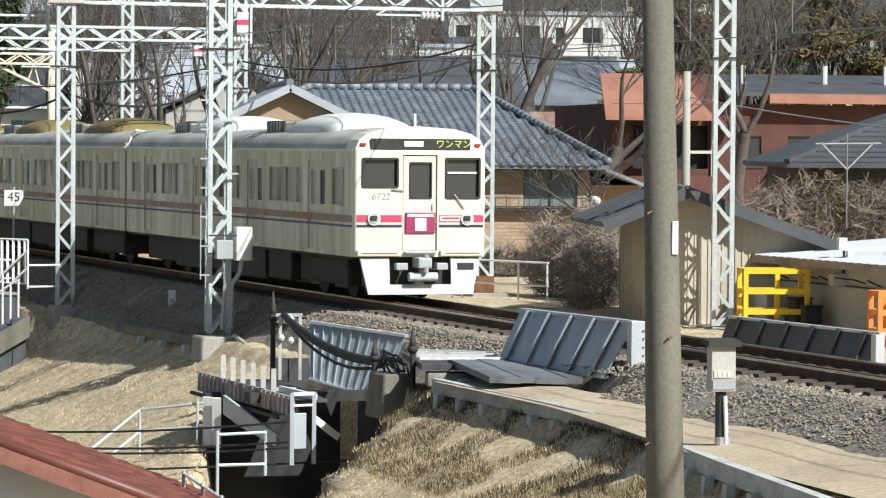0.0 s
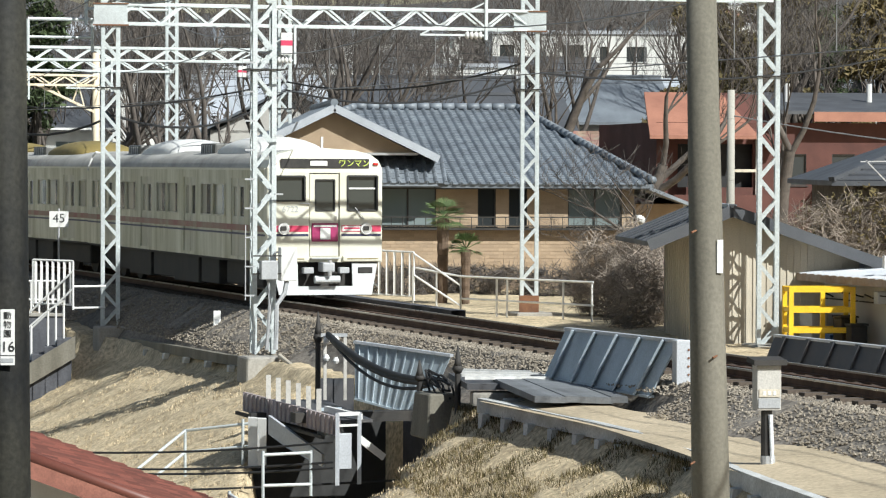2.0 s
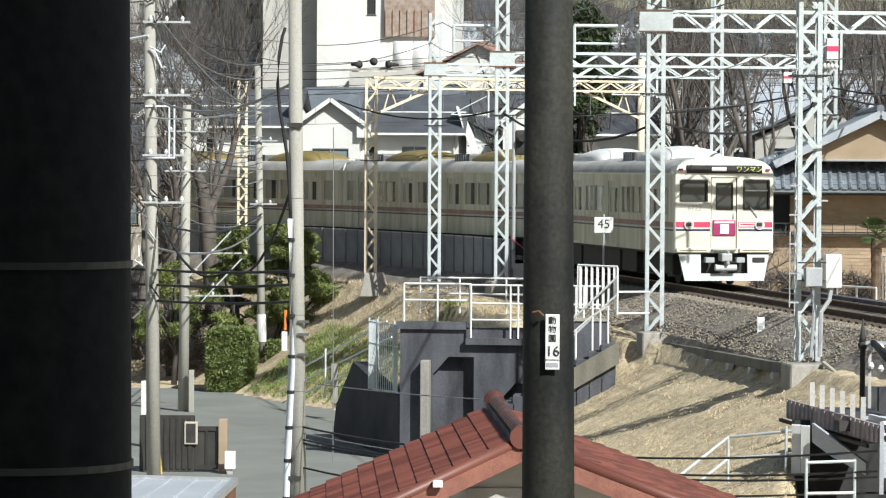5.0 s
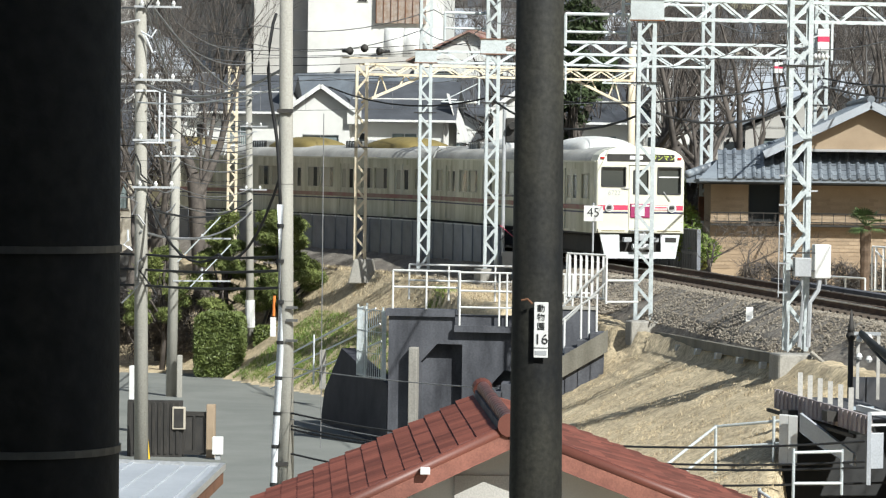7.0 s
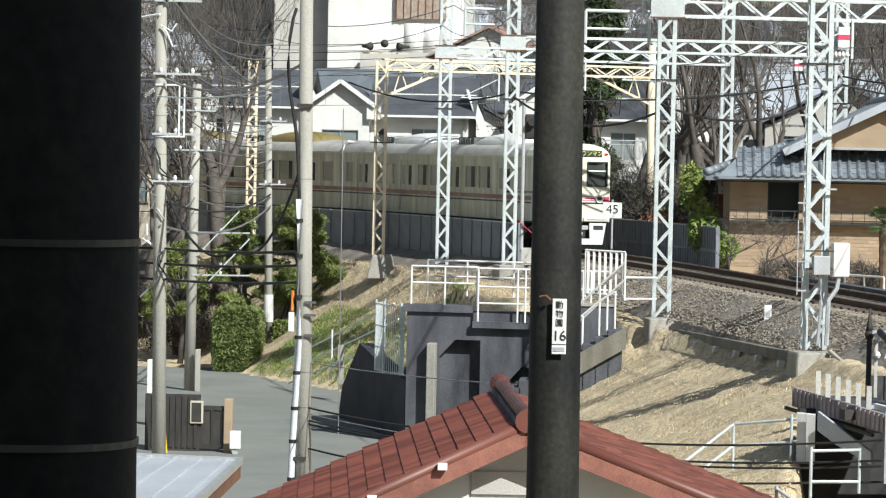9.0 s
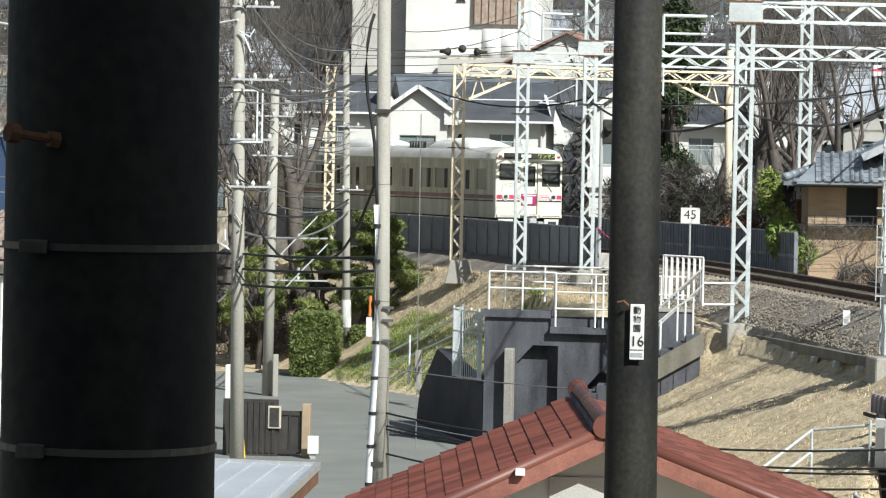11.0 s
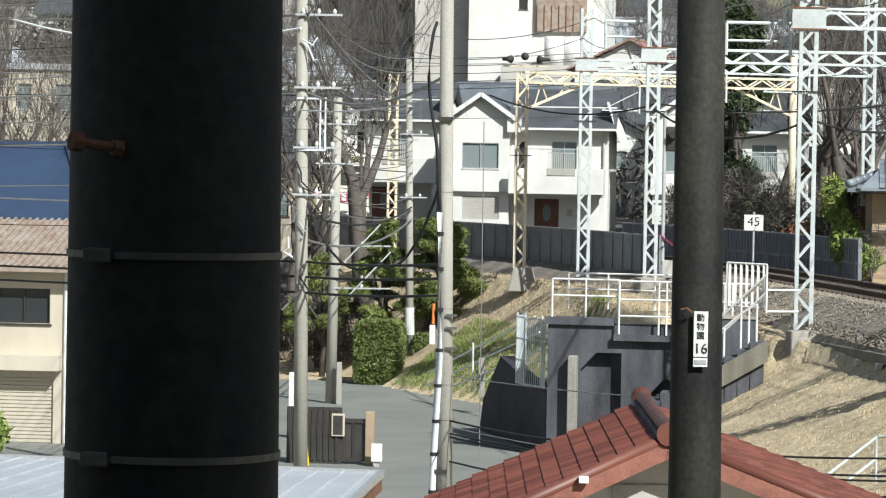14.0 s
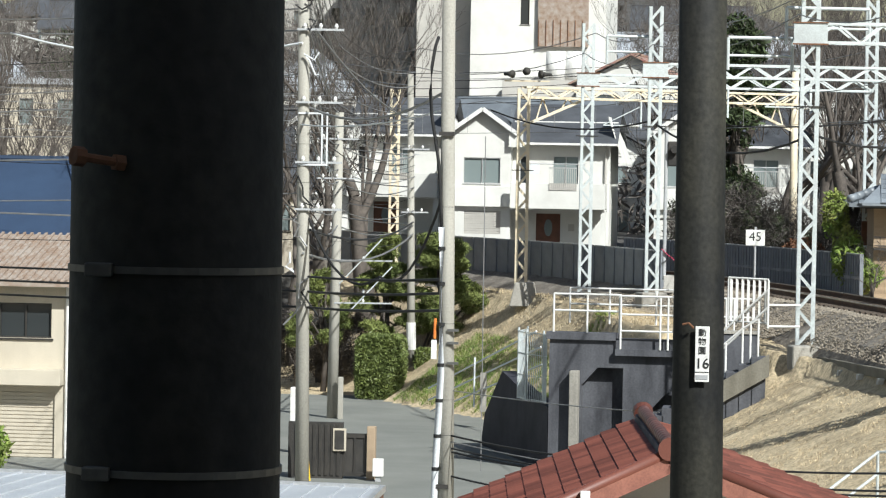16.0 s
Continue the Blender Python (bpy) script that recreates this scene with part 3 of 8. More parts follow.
    tube(bm, [(-1.0, y1 - 0.3, 3.5), (-1.22, y1 - 0.25, 3.52), (-1.3, y1 - 0.1, 3.4), (-1.42, y1 - 0.05, 3.0)], 0.035, 6)
    part("cable_hose", bm, "white", car, "pale hose at the car end")
    # underframe; black cases enlarged to stand in for the shadow below the car too
    for k, (ya, yb, z0, w) in enumerate(((-4.9, -3.1, 0.24, 2.5), (-3.0, -0.4, 0.20, 2.6), (-0.3, 2.2, 0.26, 2.5), (2.3, 4.9, 0.22, 2.6))):
        part("equipment_case", box(-w / 2, w / 2, ya, yb, z0, 0.86, 0.03), "black", car)
    for yb in (-6.9, 6.9):
        bog = part("bogie", box(-1.12, 1.12, yb - 1.75, yb + 1.75, 0.28, 0.84, 0.06), "black", car, "black bogie frame")
        for dy in (-1.05, 1.05):
            for sx in (-0.72, 0.72):
                part("wheel", cyl((sx - 0.06, yb + dy, 0.43), (sx + 0.06, yb + dy, 0.43), 0.43, n=20), "black", bog)
            part("axle", cyl((-0.7, yb + dy, 0.43), (0.7, yb + dy, 0.43), 0.08), "black", bog)
    if cab:
        build_cab(car, y0)
    return car


def build_cab(car, y0):
    holes = [(-1.24, -0.49, 2.35, 2.92), (0.55, 1.27, 2.13, 2.93), (-0.38, 0.36, 1.05, 3.0)]
    # front plate: arched outline with openings
    f = pierced(-1.36, 1.36, 0.92, 3.02, holes, 0.16, "y", y0 - 0.16)
    face = part("cab_front", f, "cream", car, "cream painted cab front")
    bm = bmesh.new()
    arc = [(x, z) for x, z in ((-1.36, 3.02), (-1.385, 3.12), (-1.30, 3.30), (-1.12, 3.43), (-0.75, 3.53), (0, 3.58), (0.75, 3.53), (1.12, 3.43), (1.30, 3.30), (1.385, 3.12), (1.36, 3.02))]
    a = [bm.verts.new((x, y0 - 0.16 + max(0, (z - 3.02)) * 0.18, z)) for x, z in arc]
    b = [bm.verts.new((x, y0 + 0.55, z + 0.004)) for x, z in arc]
    bm.faces.new(a), bm.faces.new(b[::-1])
    for i in range(len(arc)):
        j = (i + 1) % len(arc)
        bm.faces.new((a[i], a[j], b[j], b[i]))
    part("cab_brow", bm, "cream", car, "cream roof edge over the cab")
    for sg in (-1, 1):
        bm = bmesh.new()
        # rounded corner posts
        prof = [(1.36, -0.16), (1.39, -0.145), (1.404, -0.11), (1.406, 0.0), (1.406, 0.10)]
        lo = [bm.verts.new((sg * x, y0 + d, 0.92)) for x, d in prof]
        hi = [bm.verts.new((sg * x, y0 + d, 3.10)) for x, d in prof]
        for i in range(len(prof) - 1):
            bm.faces.new((lo[i], lo[i + 1], hi[i + 1], hi[i]))
        part("corner_post", bm, "cream", car, smooth=True)
    yf = y0 - 0.165
    blind = part("blind_band", box(-1.07, 1.07, yf - 0.004, yf + 0.03, 3.11, 3.33, 0.012), "black", car, "black destination blind band")
    part("blind_text", box(-0.36, 0.05, yf - 0.012, yf, 3.17, 3.28), "whiteink", blind)
    writing("ワンマン", 0.19, "limeink", blind, pose(0.70, yf - 0.01, 3.215, 90, 0, 0))
    for x in (-1.0, 1.0):
        part("tail_lamp", box(x * 1.23 - 0.06, x * 1.23 + 0.06, yf - 0.012, yf + 0.03, 3.18, 3.24, 0.01), "redlens", car, "small red tail lamp")
    # windows
    for a, b, z0, z1 in holes[:2]:
        w = part("cab_window", box(a - 0.02, b + 0.02, y0 - 0.10, y0 - 0.09, z0 - 0.02, z1 + 0.02), "panetrain", car, "dark cab window")
        fr = bmesh.new()
        for p, q in (((a, z0), (a, z1)), ((b, z0), (b, z1)), ((a, z1), (b, z1)), ((a, z0), (b, z0))):
            bar(fr, (p[0], yf, p[1]), (q[0], yf, q[1]), 0.04)
        part("rubber_seal", fr, "rubber", w)
    part("sun_visor", box(0.58, 1.24, y0 - 0.125, y0 - 0.105, 2.62, 2.66), "white", car)
    for x, z, dx in ((0.72, 2.20, 0.22), (-0.62, 2.30, 0.25)):
        part("wiper", bar(bmesh.new(), (x, yf - 0.03, z), (x + dx, yf - 0.03, z - 0.28 if x > 0 else z - 0.02), 0.022), "grey", car)
    # gangway door
    door = part("end_door", pierced(-0.355, 0.335, 1.06, 2.985, [(-0.22, 0.24, 2.12, 2.84)], 0.05, "y", y0 - 0.13), "cream", car, "cream end door with a tall window")
    part("door_window", box(-0.24, 0.26, y0 - 0.105, y0 - 0.095, 2.10, 2.86), "panetrain", door)
    fr = bmesh.new()
    for p, q in (((-0.22, 2.12), (-0.22, 2.84)), ((0.24, 2.12), (0.24, 2.84)), ((-0.22, 2.84), (0.24, 2.84)), ((-0.22, 2.12), (0.24, 2.12))):
        bar(fr, (p[0], y0 - 0.132, p[1]), (q[0], y0 - 0.132, q[1]), 0.03)
    part("rubber_seal", fr, "rubber", door)
    part("door_handle", box(0.25, 0.29, y0 - 0.16, y0 - 0.12, 1.88, 2.0), "alu", door)
    # stripes
    for a, b in ((-1.36, -0.40), (0.40, 1.36)):
        part("red_stripe", box(a, b, yf - 0.002, yf + 0.02, 1.63, 1.775), "red", car)
        part("navy_stripe", box(a, b, yf - 0.002, yf + 0.02, 1.525, 1.58), "navy", car)
    part("maker_mark", box(0.42, 0.88, yf - 0.006, yf + 0.02, 1.65, 1.76), "white", car, "white panel with a red mark")
    part("mark_bar", box(0.46, 0.84, yf - 0.010, yf, 1.69, 1.73), "red", car)
    for x in (-1.0, 1.0):
        h = part("headlamp", cyl((x, yf - 0.05, 1.70), (x, yf + 0.02, 1.70), 0.135, 0.145, 20), "white", car, "round headlamp in a white ring")
        part("lens", cyl((x, yf - 0.062, 1.70), (x, yf - 0.045, 1.70), 0.105, n=20), "lamp", h)
        part("lens_shade", box(x - 0.09, x + 0.05, yf - 0.072, yf - 0.06, 1.66, 1.76, 0.02), "black", h)
    em = part("emblem", box(-0.32, 0.32, y0 - 0.17, y0 - 0.135, 1.40, 1.83, 0.02), "pink", car, "magenta emblem plate on the end door")
    part("emblem_face", box(-0.12, 0.13, y0 - 0.18, y0 - 0.168, 1.45, 1.72, 0.02), "white", em)
    part("emblem_stripe", box(-0.28, 0.28, y0 - 0.178, y0 - 0.168, 1.74, 1.79), "white", em)
    writing("6722", 0.20, "grey", car, pose(-0.84, yf - 0.004, 2.15, 90, 0, 0), "car_lettering")
    # sill, step, coupler, skirt
    for a, b in ((-1.36, -0.42), (0.42, 1.36)):
        part("anti_climber", box(a, b, y0 - 0.24, y0 - 0.10, 0.94, 1.06, 0.02), "cream", car, "ribbed cream buffer beam")
        part("beam_line", box(a + 0.1, b - 0.1, y0 - 0.25, y0 - 0.235, 0.99, 1.01), "ochre", car)
    part("foot_step", box(-0.36, 0.34, y0 - 0.32, y0 - 0.1, 1.0, 1.03), "grey", car)
    part("coupler_head", box(-0.16, 0.14, y0 - 0.55, y0 - 0.1, 0.70, 0.92, 0.04), "grey", car, "grey coupler head")
    part("coupler_pin", cyl((0.02, y0 - 0.5, 0.62), (0.02, y0 - 0.5, 0.98), 0.05), "alu", car)
    part("air_tank", cyl((-0.30, y0 - 0.35, 0.52), (0.30, y0 - 0.35, 0.52), 0.09), "skirt", car, "pale air cylinder")
    part("jumper_box", box(-0.55, -0.30, y0 - 0.3, y0 - 0.1, 0.66, 0.80, 0.02), "grey", car)
    part("jumper_box", box(0.32, 0.56, y0 - 0.3, y0 - 0.1, 0.66, 0.80, 0.02), "grey", car)
    # black box in place of the shade behind the skirt
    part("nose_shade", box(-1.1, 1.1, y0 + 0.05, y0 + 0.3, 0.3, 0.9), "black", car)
    for sg in (-1, 1):
        bm = bmesh.new()
        out = [(0.66, 0.90), (1.28, 0.90), (1.22, 0.62), (1.12, 0.16), (0.60, 0.16), (0.0, 0.16), (0.0, 0.36), (0.66, 0.36)]
        fr = [bm.verts.new((sg * x, y0 - 0.16 + (0.9 - z) * -0.10, z)) for x, z in out]
        bk = [bm.verts.new((sg * x, y0 - 0.10 + (0.9 - z) * -0.10, z)) for x, z in out]
        bm.faces.new(fr), bm.faces.new(bk[::-1])
        for i in range(len(out)):
            j = (i + 1) % len(out)
            bm.faces.new((fr[i], fr[j], bk[j], bk[i]))
        part("skirt", bm, "skirt", car, "pale grey snow skirt")
    part("skirt_slot", box(0.80, 1.15, y0 - 0.20, y0 - 0.175, 0.66, 0.80, 0.015), "black", car)
    part("aerial", bar(bmesh.new(), (0.25, y0 + 1.0, 3.5), (0.25, y0 + 1.0, 3.85), 0.05), "white", car)


WHITE_CAR = [(-7.2, -3.0, 1.0, 0.42, "cover"), (1.2, 5.4, 1.0, 0.40, "cover")]
OCHRE_CAR = [(-7.0, -2.6, 1.0, 0.42, "ochre"), (2.2, 6.6, 1.0, 0.42, "ochre")]
cars = [build_car("cream-fronted commuter train car with a streaked steel side", WHITE_CAR, True)]
cars.append(build_car("streaked steel train car with ochre roof covers", OCHRE_CAR, False))
cars.append(build_car("streaked steel train car with ochre roof covers", OCHRE_CAR, False))
cars.append(build_car("streaked steel train car with white roof covers", WHITE_CAR, False))

# ---- lattice masts, portal beams, wires ----
def zig_mesh(name, dx, dz, w, material):
    """A flat lacing bar that lies in its face, from corner to corner."""
    bm = bmesh.new()
    d = math.hypot(dx, dz)
    nx, nz = -dz / d * w / 2, dx / d * w / 2
    out = [(nx, nz), (-nx, -nz), (dx - nx, dz - nz), (dx + nx, dz + nz)]
    lo = [bm.verts.new((x, -0.006, z)) for x, z in out]
    hi = [bm.verts.new((x, 0.006, z)) for x, z in out]
    bm.faces.new(lo), bm.faces.new(hi[::-1])
    for i in range(4):
        bm.faces.new((lo[i], lo[(i + 1) % 4], hi[(i + 1) % 4], hi[i]))
    me = mesh_of(bm, name)
    me.materials.append(M[material])
    return me


def mast(x, y, z0, z1, yaw, w=0.48, leg=0.095, material="galv", label="pale grey lattice steel mast beside the railway", plate=None, low=None):
    t = thing("lattice_mast", label, "mast", "lattice masts of the overhead line", m=pose(x, y, z0, 0, 0, yaw))
    h = z1 - z0
    a = w / 2
    n = max(4, round(h / (w * 0.98)))
    dz = h / n
    for sx in (-1, 1):
        for sy in (-1, 1):
            bm = bmesh.new()
            bx(bm, sx * a - (leg if sx > 0 else 0), sx * a + (0 if sx > 0 else leg), sy * a - 0.008, sy * a + 0.008, 0, h)
            bx(bm, sx * a - 0.008, sx * a + 0.008, sy * a - (leg if sy > 0 else -0.008), sy * a + (-0.008 if sy > 0 else leg), 0, h)
            part("leg", bm, material, t)
    up = zig_mesh("lacing_bar", w - 0.08, dz, 0.075, material)
    dn = zig_mesh("lacing_bar", w - 0.08, -dz, 0.075, material)
    for f in range(4):
        fm = pose(0, 0, 0, 0, 0, 90 * f)
        for i in range(n):
            if (i + f // 2) % 2 == 0:
                part("lacing_bar", up, material, t, m=fm @ pose(-a + 0.04, -a, i * dz))
            else:
                part("lacing_bar", dn, material, t, m=fm @ pose(-a + 0.04, -a, (i + 1) * dz))
    if low:
        part("rusty_collar", box(-a - 0.02, a + 0.02, -a - 0.02, a + 0.02, low[0] - z0, low[1] - z0), "rust", t)
    if plate:
        pz, pw, ph = plate
        g = part("gusset_plate", box(-pw / 2, pw / 2, -a - 0.03, -a - 0.015, pz - z0 - ph / 2, pz - z0 + ph / 2), material, t, "pale riveted gusset plate")
        part("gusset_plate", box(-pw / 2, pw / 2, a + 0.015, a + 0.03, pz - z0 - ph / 2, pz - z0 + ph / 2), material, t)
        part("plate_edge", box(-pw / 2 - 0.03, pw / 2 + 0.03, -a - 0.06, -a + 0.02, pz - z0 - ph / 2 - 0.035, pz - z0 - ph / 2), "rust", g)
        part("plate_edge", box(-pw / 2 - 0.03, pw / 2 + 0.03, -a - 0.06, -a + 0.02, pz - z0 + ph / 2, pz - z0 + ph / 2 + 0.03), "rust", g)
    part("clamp_ring", box(-a - 0.16, a + 0.16, -a - 0.05, a + 0.05, h * 0.58, h * 0.58 + 0.03), "black", t)
    return t


def truss(p, q, depth, material="galv", width=0.45, label="pale lattice portal beam over the railway", panel=0.62, chord=0.075, sag=0.0):
    p, q = Vector(p), Vector(q)
    d = q - p
    n = max(4, round(d.length / panel))
    yaw = math.degrees(math.atan2(d.y, d.x))
    t = thing("portal_beam", label, "portal beam", "beams of the overhead line", m=pose(p.x, p.y, p.z, 0, 0, yaw))
    L = d.length
    for sy in (-width / 2, width / 2):
        for z in (0, depth):
            part("chord", box(0, L, sy - chord / 2, sy + chord / 2, z - chord / 2, z + chord / 2), material, t)
        dx = L / n
        up = zig_mesh("diagonal", dx, depth, 0.055, material)
        dn = zig_mesh("diagonal", dx, -depth, 0.055, material)
        for i in range(n):
            part("diagonal", up if i % 2 == 0 else dn, material, t, m=pose(i * dx, sy, 0 if i % 2 == 0 else depth))
    for i in range(0, n + 1, 2):
        part("cross_bar", box(i * L / n - 0.02, i * L / n + 0.02, -width / 2, width / 2, -0.02, 0.02), material, t)
    return t


# base places
M2, M5 = (0.23, 87.5), (11.45, 89.8)
M3, M6 = (3.45, 72.2), (14.9, 74.5)
MB, MBR = (-4.64, 108.0), (5.95, 110.0)
MA, MAR = (-7.3, 116.0), (2.45, 118.6)
m2 = mast(*M2, -1.0, 9.6, 1, plate=(7.05, 0.86, 0.52))
m5 = mast(*M5, -0.85, 9.6, -6, plate=(7.05, 0.86, 0.5), label="pale lattice mast with a rust-brown foot", low=(-0.85, -0.3))
m3 = mast(*M3, -0.86, 9.6, 4, w=0.5, plate=(7.12, 0.86, 0.5))
m6 = mast(*M6, -0.9, 9.6, -8)
mb = mast(*MB, -0.4, 8.75, 4, w=0.44, plate=(6.72, 0.8, 0.45))
mbr = mast(*MBR, -0.8, 9.2, -1, w=0.44)
ma = mast(*MA, -0.7, 8.55, 5, w=0.44, plate=(6.62, 0.74, 0.42))
mar = mast(*MAR, -0.55, 9.6, 1, w=0.44, low=(1.05, 1.9))
truss((*M2, 6.82), (*M5, 6.82), 0.50)
truss((*M3, 6.90), (*M6, 6.90), 0.48)
truss((*MB, 6.52), (*MBR, 6.52), 0.40)
truss((*MA, 6.42), (*MAR, 6.42), 0.38)


def yellow_portal(xa, ya, xb, yb, z0, zt, material="yellowmast"):
    a = mast(xa, ya, z0, zt + 0.3, 6, w=0.44, material=material, label="faded yellow lattice mast on a concrete foot")
    post = thing("portal_post", "cream painted tubular portal post", "mast", m=pose(xb, yb, z0))
    part("shaft", cyl((0, 0, 0), (0, 0, zt - z0 + 1.2), 0.14, 0.13, 12), "yellowmast", post, smooth=True)
    t = truss((xa, ya, zt), (xb, yb, zt), 0.36, material, 0.4, "faded cream lattice portal beam")
    L = math.hypot(xb - xa, yb - ya)
    for x0, sg in ((0, 1), (L, -1)):
        br = bmesh.new()
        bar(br, (x0, 0, -1.0), (x0 + sg * 2.4, 0, 0), 0.09)
        part("knee_brace", br, material, t)
        for k in range(1, 5):
            xx = x0 + sg * 2.4 * k / 5
            br = bmesh.new()
            bar(br, (xx, 0, -1.0 + k / 5), (xx - sg * 0.24 * (-1) ** k, 0, 0), 0.045)
            part("brace_lacing", br, material, t)
    return a


yellow_portal(-9.75, 119.0, -0.2, 124.0, -0.55, 6.05)
mast(-15.9, 132.0, -0.55, 6.6, 7, w=0.40, material="yellowmast", label="faded yellow lattice mast among bare trees")
foot = thing("mast_foot", "tapered concrete mast foot on the bank", "concrete block", "mast feet", m=pose(-9.6, 118.9, -1.35))


def frustum(x0, y0, x1, y1, h):
    bm = bmesh.new()
    lo = [bm.verts.new((sx * x0, sy * y0, 0)) for sx, sy in ((-1, -1), (1, -1), (1, 1), (-1, 1))]
    hi = [bm.verts.new((sx * x1, sy * y1, h)) for sx, sy in ((-1, -1), (1, -1), (1, 1), (-1, 1))]
    bm.faces.new(lo[::-1]), bm.faces.new(hi)
    for i in range(4):
        bm.faces.new((lo[i], lo[(i + 1) % 4], hi[(i + 1) % 4], hi[i]))
    bmesh.ops.bevel(bm, geom=bm.edges[:], offset=0.03, segments=1, affect="EDGES")
    return bm


part("block", frustum(0.5, 0.5, 0.32, 0.32, 0.85), "concrete", foot)
for (x, y, z, w, h, yaw, lab) in ((3.38, 71.4, -2.6, 0.42, 1.72, 12, "square concrete mast foot above the culvert"), (0.22, 86.6, -2.9, 0.37, 1.93, 12, "concrete mast foot at the bank edge"),
                              (-7.3, 116.0, -1.5, 0.42, 0.8, 24, "low concrete mast foot"), (-4.64, 108.0, -1.2, 0.42, 0.8, 18, "low concrete mast foot"), (11.45, 89.8, -1.4, 0.5, 0.65, 12, "low concrete mast foot"), (14.9, 74.5, -1.5, 0.45, 0.7, 12, "low concrete mast foot")):
    f = thing("mast_foot", lab, "concrete block", "mast feet", m=pose(x, y, z, 0, 0, yaw))
    part("block", frustum(w * 1.06, w * 1.06, w, w, h), "concrete", f)


def cabinet_on_mast():
    t = thing("switch_cabinet", "pale grey switch boxes strapped to the mast", "cabinet", m=pose(3.45, 71.8, 0.75, 0, 0, 12))
    part("large_box", box(0.30, 0.66, -0.30, -0.02, -0.04, 0.68, 0.03), "white", t)
    part("small_box", box(-0.16, 0.20, -0.42, -0.2, 0.0, 0.40, 0.02), "grey", t)
    b = bmesh.new()
    bar(b, (-0.3, -0.28, 0.12), (0.5, -0.28, 0.12), 0.03)
    bar(b, (-0.3, -0.28, 0.5), (0.5, -0.28, 0.5), 0.03)
    part("strap", b, "black", t)
    b = bmesh.new()
    tube(b, [(0.02, -0.3, 0), (0.05, -0.3, -0.6), (0.0, -0.25, -1.5)], 0.04, 6)
    tube(b, [(0.45, -0.2, -0.04), (0.40, -0.22, -0.3), (0.22, -0.25, -0.55), (0.2, -0.25, -1.5)], 0.05, 6)
    part("conduit", b, "grey", t)
    t2 = thing("ladder_rungs", "dark climbing rungs on the mast", "ladder", m=pose(3.45, 71.8, 0, 0, 0, 12))
    for k in range(9):
        b = bmesh.new()
        bar(b, (-0.44, -0.06, 0.4 + k * 0.62), (-0.22, -0.06, 0.4 + k * 0.62), 0.035)
        part("rung", b, "grey", t2)
        if k % 2:
            part("rung", bar(bmesh.new(), (0.22, -0.06, 0.7 + k * 0.62), (0.40, -0.06, 0.7 + k * 0.62), 0.035), "grey", t2)
    b = bmesh.new()
    bar(b, (-0.42, -0.06, 0.3), (-0.42, -0.06, 1.9), 0.02)
    part("guard_wire", b, "grey", t2)


cabinet_on_mast()


def red_white_marker(x, y, z, w, h):
    t = thing("marker_board", "white board with a red band on the mast", "sign", "marker boards", m=pose(x, y, z, 0, 0, 8))
    part("board", box(-w / 2, w / 2, -0.28, -0.02, 0, h, 0.01), "white", t)
    part("band", box(-w / 2 - 0.004, w / 2 + 0.004, -0.285, -0.1, h * 0.42, h * 0.66), "red", t)


red_white_marker(5.95, 109.7, 6.75, 0.37, 0.72)
red_white_marker(4.5, 109.4, 6.02, 0.26, 0.34)


def sign_45():
    t = thing("speed_sign", "white speed board reading 45 on a thin post", "sign", m=pose(-1.2, 96.0, -0.88, 0, 0, 2))
    part("post", cyl((0, 0.03, 0), (0, 0.03, 2.8), 0.03), "grey", t)
    bd = part("board", box(-0.27, 0.27, -0.01, 0.01, 2.27, 2.72, 0.008), "white", t)
    writing("45", 0.36, "ink_and_shade", bd, pose(0, -0.014, 2.515, 90, 0, 0))


sign_45()
# distance post by the track
dp = thing("distance_post", "short white marker post in the ballast", "post", m=pose(2.70, 79.0, -0.66))
part("post", box(-0.085, 0.085, -0.06, 0.06, 0, 0.42, 0.01), "white", dp)
part("mark", box(-0.05, 0.05, -0.065, -0.06, 0.12, 0.22), "grey", dp)


def strand(name, pts, r, material, label, sag=0.0, category="wire"):
    """One hanging wire through the given supports."""
    bm = bmesh.new()
    out = []
    for (p, q) in zip(pts, pts[1:]):
        p, q = Vector(p), Vector(q)
        for k in range(8):
            u = k / 8
            v = p.lerp(q, u)
            v.z -= sag * 4 * u * (1 - u)
            out.append(v)
    out.append(Vector(pts[-1]))
    tube(bm, out, r, 5)
    return tagged(part(name, bm, material), label, category)


# overhead line along the track
sup = [-62, -40, -17, 4, 19.5, 40.5, 49.5, 68, 90, 115, 140]
strand("contact_wire", [trk(s, 0, 4.95)[0] for s in np.arange(-60, 150, 6.0)], 0.011, "wire", "thin contact wire over the track")
strand("messenger_wire", [trk(s, 0, 6.25)[0] for s in sup], 0.013, "wire", "messenger wire of the overhead line", 0.4)
for l, z, sg in ((3.0, 8.2, 0.45), (3.4, 7.5, 0.5), (-7.5, 8.0, 0.5)):
    strand("feeder_wire", [trk(s, l, z)[0] for s in sup], 0.016, "wire", "feeder wire strung between the masts", sg)
strand("feeder_cable", [(-4.6, 108, 5.0), (0.3, 87.5, 4.45), (5.95, 109, 5.6), (14.5, 112, 6.3), (30, 118, 7.6)], 0.035, "cable", "thick black cable sagging between masts", 0.7)
strand("feeder_cable", [(-11, 120, 5.6), (-4.6, 110, 5.2), (5.95, 110, 5.9), (11.45, 90, 6.0)], 0.03, "cable", "thick black cable sagging between masts", 0.5)
droppers = thing("droppers", "short hangers between messenger and contact wire", "wire", kind="stuff")
bm = bmesh.new()
